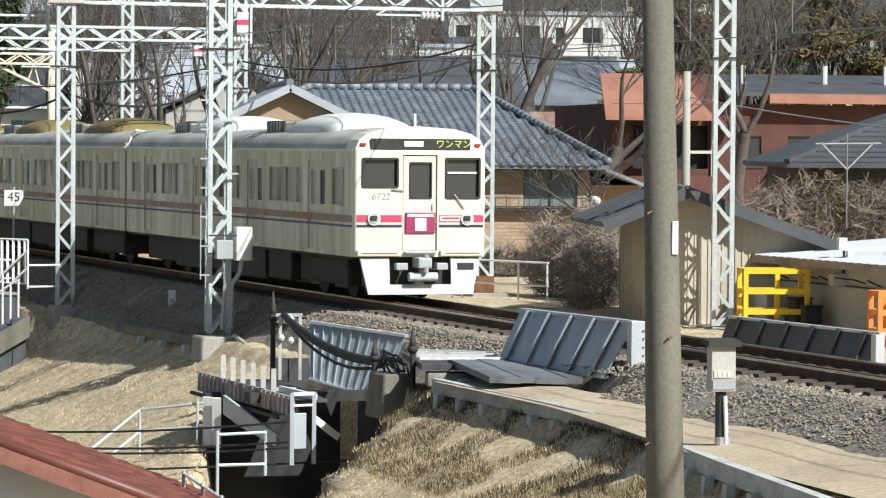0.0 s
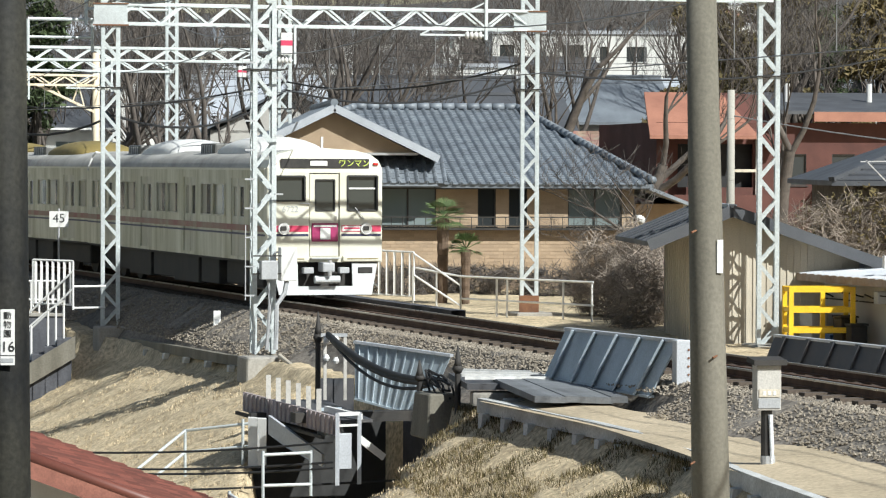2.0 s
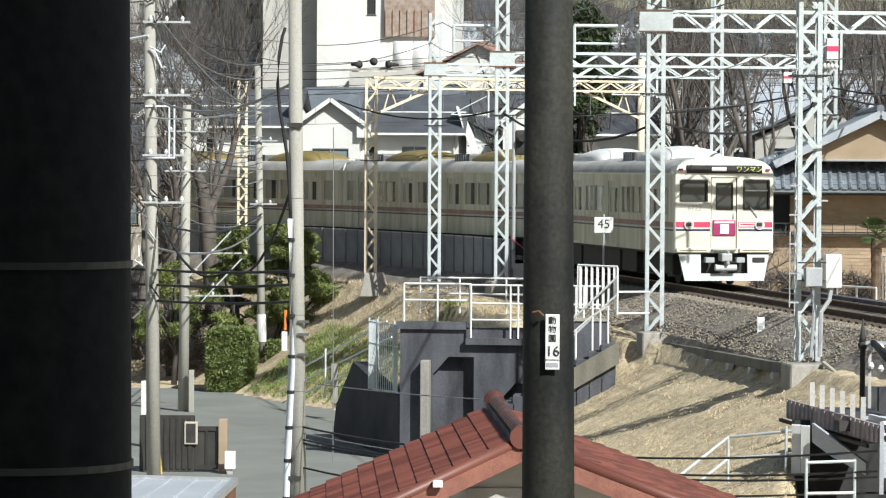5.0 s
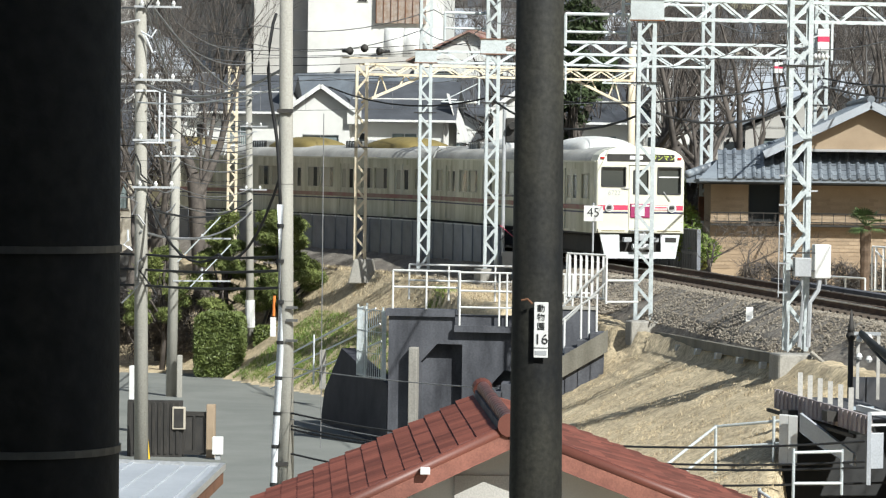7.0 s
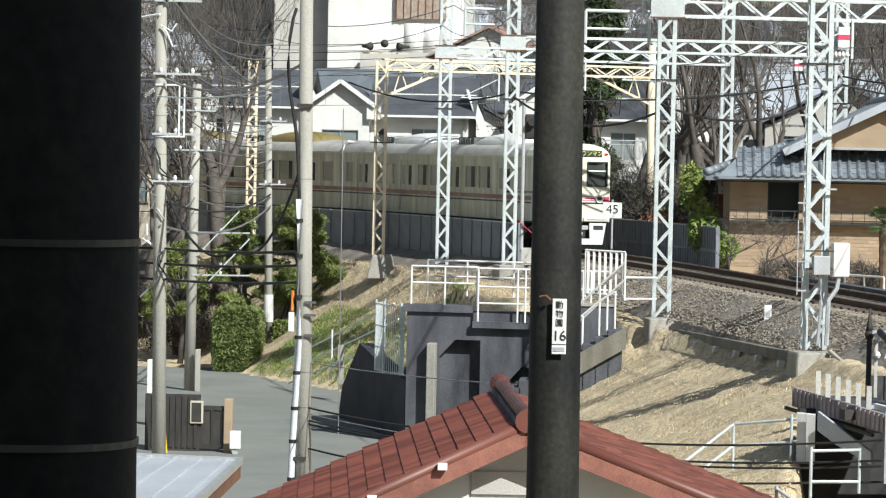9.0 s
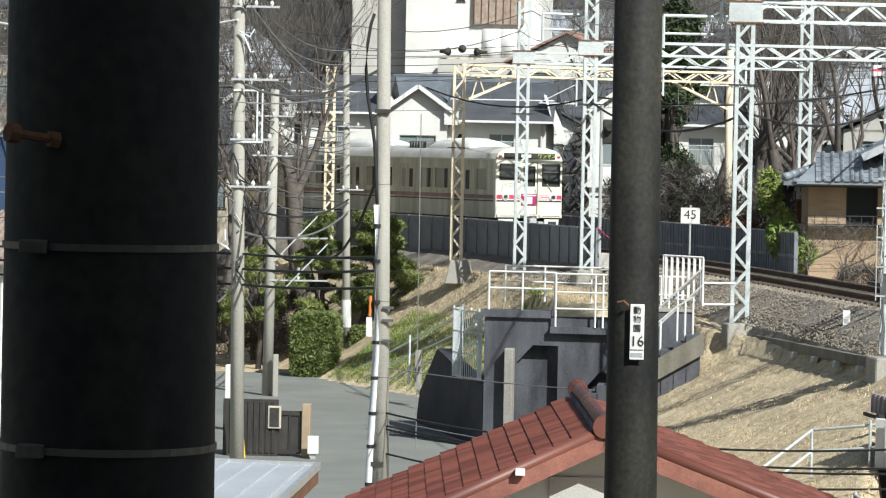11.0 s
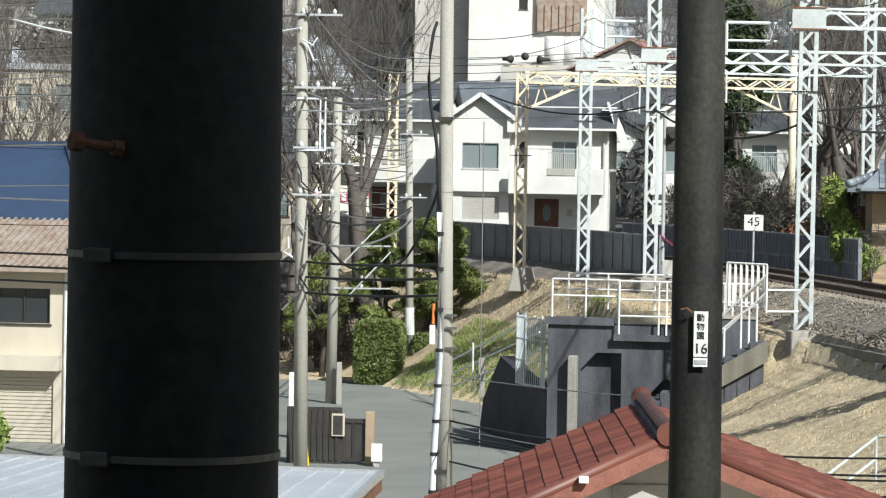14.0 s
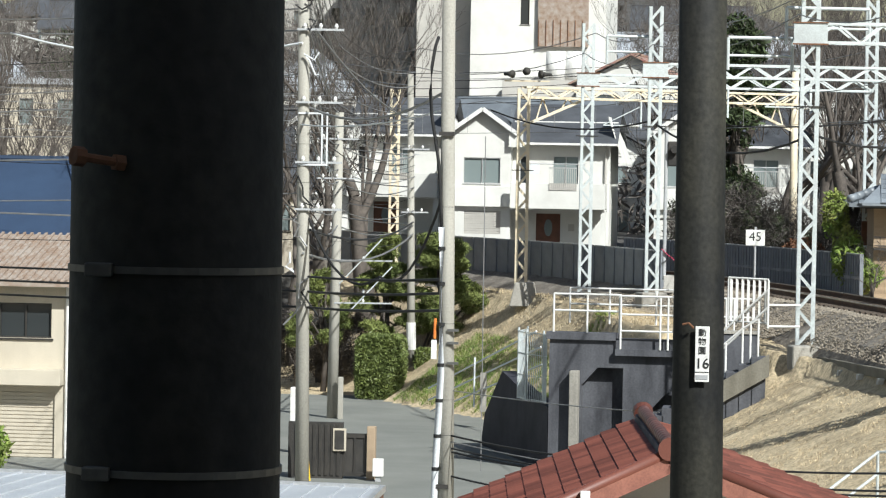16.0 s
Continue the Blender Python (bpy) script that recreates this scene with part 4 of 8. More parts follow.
for s in np.arange(-58, 120, 4.0):
    a = trk(s, 0, 4.95)[0]
    bar(bm, a, a + Vector((0, 0, 1.0)), 0.012)
part("dropper", bm, "wire", droppers)


def hanger(x, y, z, yaw):
    """An insulated bracket that holds the overhead line under a beam."""
    t = thing("insulator_set", "white ribbed insulators on a steel bracket", "insulator", "insulators under the beams", m=pose(x, y, z, 0, 0, yaw))
    part("bracket", bar(bmesh.new(), (0, 0, 0), (0, 0, -1.0), 0.06), "galv", t)
    b = bmesh.new()
    for k in range(4):
        tube(b, [(-0.12 - 0.1 * k, 0, -0.9), (-0.18 - 0.1 * k, 0, -0.9)], [0.09, 0.05], 10)
    part("insulator", b, "white", t, smooth=True)
    part("arm", bar(bmesh.new(), (-1.5, 0, -0.9), (-0.05, 0, -0.9), 0.04), "galv", t)
    part("stay", bar(bmesh.new(), (-1.5, 0, -0.9), (-0.05, 0, -0.2), 0.03), "galv", t)


for s, z in ((4.0, 6.9), (19.5, 6.8), (40.5, 6.5), (49.5, 6.4), (58, 6.1)):
    p, h = trk(s, -1.8)
    hanger(p.x, p.y, z, math.degrees(h))


def top_frame(x, y, z, yaw, w, h):
    """A pipe frame that stands on a beam."""
    t = thing("pipe_frame", "pale pipe frame standing on the portal beam", "frame", "frames on the beams", m=pose(x, y, z, 0, 0, yaw))
    for a in (0, w):
        part("upright", cyl((a, 0, 0), (a, 0, h), 0.045, n=8), "galv", t)
    part("top_rail", cyl((0, 0, h), (w, 0, h), 0.045, n=8), "galv", t)
    part("mid_rail", cyl((0, 0, h * 0.45), (w, 0, h * 0.45), 0.035, n=8), "galv", t)


top_frame(-1.9, 88.0, 6.1, 12, 1.7, 0.85)
top_frame(-0.4, 88.2, 6.8, 12, 2.2, 0.95)
top_frame(2.2, 72.0, 7.4, 12, 1.2, 0.8)
top_frame(-6.2, 108.0, 6.9, 18, 1.5, 0.9)


def horn_speakers():
    t = thing("loudspeakers", "cluster of black horn loudspeakers on the mast top", "loudspeaker", m=pose(-9.75, 119.0, 6.75))
    for dx, yaw in ((-0.55, 40), (0.1, 0), (0.75, -50)):
        b = bmesh.new()
        tube(b, [(0, 0.25, 0), (0, 0.05, 0), (0, -0.22, 0)], [0.05, 0.06, 0.145], 12)
        part("horn", b, "black", t, m=pose(dx, 0, 0.12 + (0.1 if dx == 0.1 else 0), 0, 0, yaw), smooth=True)
    part("cross_arm", bar(bmesh.new(), (-0.7, 0, -0.12), (0.9, 0, -0.12), 0.05), "yellowmast", t)


horn_speakers()


def signal(x, y, z):
    t = thing("railway_signal", "black railway signal head on a grey post", "signal", m=pose(x, y, z))
    part("post", cyl((0, 0, 0), (0, 0, 4.9), 0.06), "grey", t)
    part("head", box(0.05, 0.5, -0.1, 0.12, 3.65, 4.45, 0.05), "black", t)
    part("hood", cyl((0.28, -0.1, 4.2), (0.28, -0.3, 4.2), 0.14, 0.13), "black", t)
    part("arm", bar(bmesh.new(), (-0.55, 0, 1.95), (0.4, 0, 1.95), 0.07), "black", t)
    c = part("cross_board", bar(bmesh.new(), (-0.1, -0.1, 0.5), (0.5, -0.1, 1.0), 0.09, 0.02), "black", t)
    part("cross_board", bar(bmesh.new(), (0.5, -0.1, 0.5), (-0.1, -0.1, 1.0), 0.09, 0.02), "red", t)
    part("relay_box", box(0.0, 0.42, -0.12, 0.12, -0.4, 0.15, 0.02), "greywall", t)


signal(-4.25, 108.2, 0.0)

# ---- utility poles ----
def pole(x, y, z0, z1, r0, r1, material, label, lean=(0, 0), bands=()):
    t = thing("utility_pole", label, "utility pole", "utility poles", m=pose(x, y, z0))
    h = z1 - z0
    part("shaft", tube(bmesh.new(), [(0, 0, 0), (lean[0] / 2, lean[1] / 2, h / 2), (lean[0], lean[1], h)], [r0, (r0 + r1) / 2, r1], 28), material, t, smooth=True)
    for z in bands:
        u = (z - z0) / h
        r = r0 + (r1 - r0) * u
        b = tube(bmesh.new(), [(lean[0] * u, lean[1] * u, z - z0 - 0.006 * r / 0.18), (lean[0] * u, lean[1] * u, z - z0 + 0.006 * r / 0.18)], r + 0.003, 32)
        part("band", b, "strap", t, "steel strap round the pole")
    return t


p16 = pole(-0.60, 22.0, STREET, 8.2, 0.203, 0.135, "pole_dark", "near-black utility pole with a number plate", lean=(-0.06, 0))
pl = part("number_plate", box(-0.046, 0.046, -0.206, -0.198, 6.75, 7.11, 0.004), "white", p16, "white pole plate with black writing")
for ch, z, sz in (("動", 7.068, 0.052), ("物", 7.010, 0.052), ("園", 6.952, 0.052)):
    writing(ch, sz, "ink_and_shade", pl, pose(0, -0.209, z, 90, 0, 0))
writing("16", 0.092, "ink_and_shade", pl, pose(0.002, -0.209, 6.868, 90, 0, 0))
part("plate_line", box(-0.045, 0.045, -0.209, -0.206, 6.812, 6.816), "ink_and_shade", pl)
part("plate_mark", box(-0.038, 0.038, -0.209, -0.206, 6.768, 6.795), "grey", pl)
part("rust_hook", tube(bmesh.new(), [(-0.06, -0.20, 7.10), (-0.09, -0.22, 7.13), (-0.13, -0.21, 7.12)], 0.008, 6), "rust", p16)
near = pole(-1.012, 5.5, STREET, 7.2, 0.215, 0.155, "pole_dark", "near-black utility pole with two steel straps and a step bolt", lean=(-0.018, 0), bands=(3.04, 2.71))
for z in (3.04, 2.71):
    part("buckle", box(-0.13, -0.085, -0.175, -0.145, z - STREET - 0.011, z - STREET + 0.011, 0.003), "strap", near)
b = bmesh.new()
tube(b, [(-0.07, -0.165, 8.062), (-0.132, -0.215, 8.072)], 0.0075, 8)
step = part("step_bolt", b, "rust", near, "rusty step bolt")
part("bolt_head", tube(bmesh.new(), [(-0.126, -0.21, 8.071), (-0.140, -0.222, 8.073)], 0.016, 8), "rust", step)
part("bolt_nut", tube(bmesh.new(), [(-0.07, -0.165, 8.062), (-0.083, -0.175, 8.064)], 0.014, 6), "rust", step)
pr = pole(6.70, 36.0, STREET, 8.5, 0.243, 0.135, "pole_old", "olive grey concrete utility pole with a small plate", lean=(-0.33, 0))
part("number_plate", box(0.005, 0.08, -0.225, -0.205, 6.89, 7.25, 0.004), "white", pr, "small white pole plate", m=pose(-0.17, 0.02, 0, 0, 0, 20))
for z, sx in ((7.35, -1), (4.85, -1), (6.0, 1), (3.5, 1)):
    b = bmesh.new()
    tube(b, [(0.12 * sx - 0.2, -0.17, z), (0.12 * sx - 0.26, -0.24, z - 0.02)], 0.012, 6)
    part("step_bolt", b, "rust", pr)

pw = pole(-6.80, 66.0, STREET, 9.0, 0.17, 0.12, "pole", "pale concrete utility pole with a white conduit", lean=(-0.15, 0), bands=(2.6, 0.3, -1.2, -1.9))
b = bmesh.new()
tube(b, [(-0.27, -0.12, 0), (-0.24, -0.14, 1.3), (-0.22, -0.14, 2.2), (-0.14, -0.15, 4.2), (-0.17, -0.15, 7.05)], 0.068, 12)
cond = part("conduit", b, "pvc", pw, "white plastic cable conduit", smooth=True)
for z, u in ((0.9, -0.25), (1.5, -0.237), (2.25, -0.217), (2.9, -0.19), (3.6, -0.163), (4.3, -0.142), (5.1, -0.151), (5.9, -0.159), (6.6, -0.165)):
    part("tie_band", cyl((u, -0.145, z), (u, -0.145, z + 0.07), 0.074, n=12), "cable", cond)
b = bmesh.new()
tube(b, [(-0.17, -0.15, 7.0), (-0.19, -0.15, 7.4), (-0.21, -0.15, 7.8), (-0.25, -0.16, 8.3), (-0.32, -0.16, 8.75), (-0.40, -0.15, 9.2), (-0.44, -0.15, 9.7), (-0.42, -0.15, 10.2), (-0.36, -0.13, 10.6), (-0.30, -0.1, 10.8)], 0.033, 8)
part("cable_loop", b, "cable", pw, smooth=True)
part("cable_clamp", box(-0.2, 0.05, -0.2, -0.1, 1.9, 1.98), "black", pw)
part("cable_clamp", box(-0.25, 0.05, -0.2, -0.1, 8.85, 8.93), "black", pw)
b = bmesh.new()
tube(b, [(-0.27, -0.1, 5.25), (-0.28, -0.1, 4.85)], 0.03, 8)
part("orange_cover", b, "orange", pw)
part("notice", box(-0.34, -0.23, -0.16, -0.14, 4.45, 4.83), "white", pw, "small white notice")
for k, z in enumerate((5.0, 4.75, 4.35)):
    part("small_bracket", box(-0.02, 0.20, -0.2, -0.13, z, z + 0.05), "strap", pw)

po2 = pole(-11.44, 78.0, STREET, 9.0, 0.17, 0.125, "pole", "pale concrete utility pole in a thicket of wires", lean=(-0.17, 0), bands=(3.9, 3.0, 0.2))
po3 = pole(-15.18, 110.0, STREET, 5.25, 0.18, 0.14, "pole", "weathered concrete utility pole at the street corner", lean=(0.09, 0), bands=(1.0, 0.0))
po4 = pole(-13.93, 122.0, STREET, 6.9, 0.16, 0.11, "pole", "weathered concrete utility pole beside the hedge", lean=(-0.22, 0), bands=(0.4,))
part("white_sleeve", cyl((-0.03, 0, 1.7), (-0.05, 0, 2.7), 0.175), "white", po4)
po5 = pole(17.35, 92.0, -0.85, 5.3, 0.13, 0.10, "pole", "slim grey concrete pole by the shed", bands=(4.5, 2.8))


def cross_arms(p, zs, w, n, yaw=20, off=0):
    for z in zs:
        a = part("cross_arm", box(-w + off, w + off, -0.19, -0.14, z, z + 0.05), "grey", p, m=pose(0, 0, 0, 0, 0, yaw))
        for k in range(n):
            u = -w + off + 2 * w * (k + 0.5) / n
            part("insulator", tube(bmesh.new(), [(u, -0.16, z + 0.05), (u, -0.16, z + 0.10), (u, -0.16, z + 0.17)], [0.03, 0.05, 0.02], 8), "white", a)


cross_arms(po2, (11.4, 9.7, 8.3, 7.2), 0.55, 3, 10, 0.25)
cross_arms(po3, (9.2, 7.9), 0.7, 3, 20)
cross_arms(po3, (5.2, 4.1, 3.8), 0.95, 1, 12, 0.95)
cross_arms(po4, (6.7, 9.0), 0.5, 2, 10)
cross_arms(pw, (12.6,), 0.7, 3, 10)
frm = thing("wire_frame", "pale steel frame holding cables on the pole", "frame", m=pose(-11.45, 77.85, 0))
for u in (0.36, 0.48):
    part("upright", bar(bmesh.new(), (u, 0, 3.4), (u, 0, 4.65), 0.035), "pvc", frm)
part("foot_bar", bar(bmesh.new(), (-0.2, 0, 3.42), (0.5, 0, 3.42), 0.04), "pvc", frm)
part("head_bar", bar(bmesh.new(), (-0.2, 0, 4.62), (0.5, 0, 4.62), 0.04), "pvc", frm)
for q, z in (((0, 0), 0), ((0.35, 0), -0.9)):
    b = bmesh.new()
    bar(b, (0.1 + q[0], 0, -0.4 + z), (1.5 + q[0], 0, 1.1 + z), 0.04)
    t = thing("stay_brace", "thin pale diagonal brace on the pole", "brace", m=pose(-15.1, 109.9, 0))
    part("brace", b, "galv", t)

# wires that cross the street
rnd = random.Random(11)
for za, zb in ((0.80, 1.17), (0.45, 0.90), (0.08, 0.56)):
    strand("service_cable", [(-30, 96, za - 0.3), (-11.4, 78, za), (-6.9, 66, zb)], 0.030, "cable", "thick black service cable between poles", 0.05)
for k in range(16):
    z = 9.2 - k * 0.5 + rnd.uniform(-0.15, 0.15)
    strand("street_wire", [(-34, 92 + rnd.uniform(-4, 4), z + rnd.uniform(-0.5, 1.2)), (-11.45, 78, z), (-15.1, 110, z * 0.9 - 0.4), (-13.95, 122, z * 0.85 - 0.4), (-24, 140, z + 0.6)], 0.010 + 0.006 * (k % 3), "wire" if k % 3 else "cable", "wire in the tangle between street poles", 0.35)
for z, x1, z1 in ((-2.3, 4.0, -1.6), (-2.55, 4.0, -1.95), (-2.62, 4.0, -2.05), (-3.1, 9.0, -2.0)):
    strand("house_wire", [(-6.8, 66, z + 0.4), (-2.0, 61, z + 0.35), (x1, 58, z1)], 0.021, "cable", "thin wire over the tiled roof", 0.12)
strand("roof_wire", [(-6.74, 66, -2.03), (-2.0, 50, -1.22)], 0.011, "wire", "thin pale wire over the tiled roof", 0.05)
strand("roof_wire", [(-6.74, 66, -1.02), (-2.39, 60, -0.94)], 0.011, "wire", "thin pale wire over the tiled roof", 0.05)
strand("guy_wire", [(-6.15, 66, 4.0), (-6.13, 66, -2.6)], 0.010, "wire", "thin upright guy wire beside the pole")
strand("loop_cable", [(-11.4, 78, 2.2), (-9.2, 74, 0.95), (-6.95, 66, 2.9)], 0.03, "cable", "black cable loop hanging between poles", 0.7)
for k in range(5):
    strand("far_wire", [(-30, 150, 7.0 + k * 0.35), (-8, 140, 6.6 + k * 0.32), (12, 150, 7.2 + k * 0.3), (40, 165, 8 + k * 0.3)], 0.014, "cable", "wire over the houses behind the line", 0.5)
for k in range(4):
    strand("far_wire", [(-40, 118, 5.6 + k * 0.55), (-15.1, 110, 4.6 + k * 0.4)], 0.012, "wire", "wire before the upper houses", 0.5)
strand("service_drop", [(17.35, 92, 4.6), (24, 88, 3.6), (32, 84, 2.9)], 0.02, "wire", "grey service wire from the slim pole", 0.1)


# slack service loops and bundled leads round the street poles
rl = random.Random(23)
for k in range(9):
    z = rl.uniform(0.8, 7.5)
    a = (-11.45 + rl.uniform(-0.2, 0.2), 77.8, z)
    b = rl.choice([(-15.1, 109.8, z * 0.7 - 0.6), (-6.95, 65.9, z * 0.9 + 0.6), (-13.95, 121.8, z * 0.8), (-20, 84, z + 0.4)])
    strand("slack_cable", [a, b], rl.choice((0.012, 0.018, 0.03)), rl.choice(("wire", "cable", "wire", "pvc")), "slack cable looping between the street poles", rl.uniform(0.15, 0.6))
for k in range(8):
    z = rl.uniform(0, 8)
    b = bmesh.new()
    p = [(rl.uniform(-0.35, 0.35), -0.2, z)]
    for i in range(5):
        q = p[-1]
        p.append((q[0] + rl.uniform(-0.25, 0.25), -0.22, q[2] + rl.uniform(-0.35, 0.15)))
    tube(b, p, 0.022, 6)
    part("jumper_lead", b, rl.choice(("pvc", "cable", "wire")), po2, m=pose(-0.08, 0, 4.5))

# ---- works along the line: abutment, culvert, railings, girders ----
def railing(name, pts, h, rails_z, posts, material, label, r=0.028, slats=0, parent=None):
    """Pipe railing along points; posts: fractions of each span."""
    t = thing(name, label, "railing", "white railings along the line")
    for p, q in zip(pts, pts[1:]):
        p, q = Vector(p), Vector(q)
        for z in rails_z:
            part("pipe", cyl(p + Vector((0, 0, z)), q + Vector((0, 0, z)), r, n=8), material, t)
        for u in posts:
            a = p.lerp(q, u)
            part("post", cyl(a, a + Vector((0, 0, h)), r, n=8), material, t)
        for k in range(slats):
            a = p.lerp(q, (k + 0.5) / slats)
            part("slat", bar(bmesh.new(), a + Vector((0, 0, 0.1)), a + Vector((0, 0, h)), 0.07, 0.03), material, t)
    return t


def abutment():
    t = thing("bridge_abutment", "dark sooty concrete bridge abutment", "abutment", m=pose(-6.71, 92.0, STREET, 0, 0, -6))
    h = -1.14 - STREET
    bm = pierced(0, 5.6, 0, h, [(0.9, 2.05, 0, 2.9), (2.75, 4.3, 0, 2.2)], 0.35, "y", 0.0)
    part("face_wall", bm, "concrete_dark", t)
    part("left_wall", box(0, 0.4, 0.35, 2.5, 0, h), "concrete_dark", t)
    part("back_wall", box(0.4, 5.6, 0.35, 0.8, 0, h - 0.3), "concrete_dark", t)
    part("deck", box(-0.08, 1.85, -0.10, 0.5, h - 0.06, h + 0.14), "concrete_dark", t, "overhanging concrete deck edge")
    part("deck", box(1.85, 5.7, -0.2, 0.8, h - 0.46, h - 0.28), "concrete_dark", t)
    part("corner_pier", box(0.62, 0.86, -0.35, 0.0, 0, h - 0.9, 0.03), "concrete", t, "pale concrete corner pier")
    # wedges that slope the top left corner of each recess
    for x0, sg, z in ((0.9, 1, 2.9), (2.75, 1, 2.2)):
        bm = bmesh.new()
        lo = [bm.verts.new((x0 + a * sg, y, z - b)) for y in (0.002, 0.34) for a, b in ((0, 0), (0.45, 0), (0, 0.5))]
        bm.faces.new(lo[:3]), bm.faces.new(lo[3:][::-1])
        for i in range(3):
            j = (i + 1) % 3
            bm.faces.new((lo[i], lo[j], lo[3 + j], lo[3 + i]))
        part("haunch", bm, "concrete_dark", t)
    # wing wall that drops to the street; its near-black colour holds its shade
    w = thing("wing_wall", "sloping concrete wing wall beside the street, its shade painted dark", "wall", m=pose(-6.75, 92.2, STREET))
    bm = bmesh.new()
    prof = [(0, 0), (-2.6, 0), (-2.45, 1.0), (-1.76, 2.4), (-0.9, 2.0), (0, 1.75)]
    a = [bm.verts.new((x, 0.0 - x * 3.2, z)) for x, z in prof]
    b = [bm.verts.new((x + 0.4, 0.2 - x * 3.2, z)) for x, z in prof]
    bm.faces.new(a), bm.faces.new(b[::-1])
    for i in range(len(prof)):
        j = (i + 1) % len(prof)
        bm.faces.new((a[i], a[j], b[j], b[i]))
    part("wall", bm, "concrete_shade", w)
    railing("railing", [(-6.6, 91.9, -1.0), (-4.75, 91.7, -1.0)], 1.05, (1.05, 0.6), (0.0, 0.5, 0.98), "white", "white pipe railing on the abutment deck")
    railing("railing", [(-4.75, 91.6, -1.42), (-3.0, 91.4, -1.42), (-1.2, 91.2, -1.42)], 1.45, (1.45, 0.95, 0.5), (0.0, 0.62, 0.74), "white", "white pipe railing on the lower deck")
    railing("railing", [(-6.4, 95.5, -0.9), (-2.6, 94.8, -0.9)], 1.0, (1.0, 0.55), (0.0, 0.3, 0.65, 1.0), "white", "white pipe railing behind the deck")


abutment()


def mesh_fence():
    t = thing("mesh_fence", "pale wire mesh fence curving round the abutment", "fence")
    pts = [(-7.55, 95.0), (-7.75, 94.3), (-7.45, 93.3), (-6.9, 92.4), (-6.78, 92.1)]
    for (a, b) in zip(pts, pts[1:]):
        part("post", cyl((*a, -3.0), (*a, -1.0), 0.03, n=8), "galv", t)
        bm = bmesh.new()
        for k in range(9):
            u = k / 9
            x, y = a[0] + (b[0] - a[0]) * u, a[1] + (b[1] - a[1]) * u
            bar(bm, (x, y, -3.0), (x, y, -1.08), 0.018)
        for z in (-2.95, -2.3, -1.7, -1.1):
            bar(bm, (*a, z), (*b, z), 0.022)
        part("mesh_panel", bm, "galv", t)


mesh_fence()

# stair beside the abutment with a slatted railing
railing("stair_railing", [(-1.75, 87.2, -0.50), (-0.72, 86.6, -0.52)], 1.2, (1.22, 0.1), (0.0, 1.0), "white", "white slatted railing at the stair head", slats=7)
st = railing("stair_railing", [(-2.0, 87.0, -1.75), (-0.72, 86.5, -0.5)], 0.95, (0.95, 0.5), (0.0, 0.5, 1.0), "white", "white pipe railing down the stair")
railing("stair_railing", [(-2.2, 86.4, -2.3), (-1.35, 86.2, -1.55), (-0.95, 86.1, -1.3)], 1.0, (1.0,), (0.5, 1.0), "white", "white pipe railing down the stair")
railing("railing", [(-0.72, 86.6, -0.55), (0.1, 86.9, -0.55)], 0.6, (0.6, 0.05), (0.0,), "white", "white pipe railing beside the mast foot")
stair = thing("stair", "worn concrete stair down the railway bank", "stair", m=pose(-0.75, 86.0, -1.25, 0, 0, 0))
for k in range(9):
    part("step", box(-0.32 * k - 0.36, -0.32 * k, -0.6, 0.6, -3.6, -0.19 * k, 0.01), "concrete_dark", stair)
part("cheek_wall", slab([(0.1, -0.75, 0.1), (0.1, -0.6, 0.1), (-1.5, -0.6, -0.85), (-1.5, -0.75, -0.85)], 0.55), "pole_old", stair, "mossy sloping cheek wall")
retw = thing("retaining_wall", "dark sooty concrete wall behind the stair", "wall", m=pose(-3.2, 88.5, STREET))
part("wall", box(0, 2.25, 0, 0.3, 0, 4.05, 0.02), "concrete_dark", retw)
part("coping", box(-0.03, 2.28, -0.04, 0.34, 4.05, 4.13, 0.01), "concrete", retw)

# bank-edge beam with brackets, between the mast feet and along the near side
def edge_beam(pts, h, w, gap, wid, deep, label, paint="precast"):
    t = thing("edge_beam", label, "kerb", "edge beams of the bank")
    for p, q in zip(pts, pts[1:]):
        p, q = Vector(p), Vector(q)
        d = (q - p).normalized()
        side = Vector((-d.y, d.x, 0)) * w
        bm = bmesh.new()
        v = [bm.verts.new(a + b + Vector((0, 0, z))) for a in (p, q) for b in (side * 0, side) for z in (0, -h)]
        for f in ((0, 1, 3, 2), (4, 6, 7, 5), (0, 4, 5, 1), (2, 3, 7, 6), (0, 2, 6, 4), (1, 5, 7, 3)):
            bm.faces.new([v[i] for i in f])
        part("beam", bm, paint, t)
        o = Vector((-d.y, d.x, 0))
        if o.x > 0:
            o = -o
        face = o * max(0.0, side.dot(o))
        n = max(1, round((q - p).length / gap))
        for k in range(n):
            a = p.lerp(q, (k + 0.5) / n) + face * 0.8 + Vector((0, 0, -h + 0.02))
            bm = bmesh.new()
            top = [a - d * wid, a + d * wid, a + d * wid + o * 0.13, a - d * wid + o * 0.13]
            low = [x + Vector((0, 0, -deep)) + o * 0.02 + (d * wid * 0.35 if i in (0, 3) else -d * wid * 0.35) for i, x in enumerate(top)]
            A = [bm.verts.new(x) for x in top]
            B = [bm.verts.new(x) for x in low]
            bm.faces.new(A), bm.faces.new(B[::-1])
            for i in range(4):
                j = (i + 1) % 4
                bm.faces.new((A[i], A[j], B[j], B[i]))
            part("bracket", bm, "precast", t, "pale stub bracket under the beam")
    return t


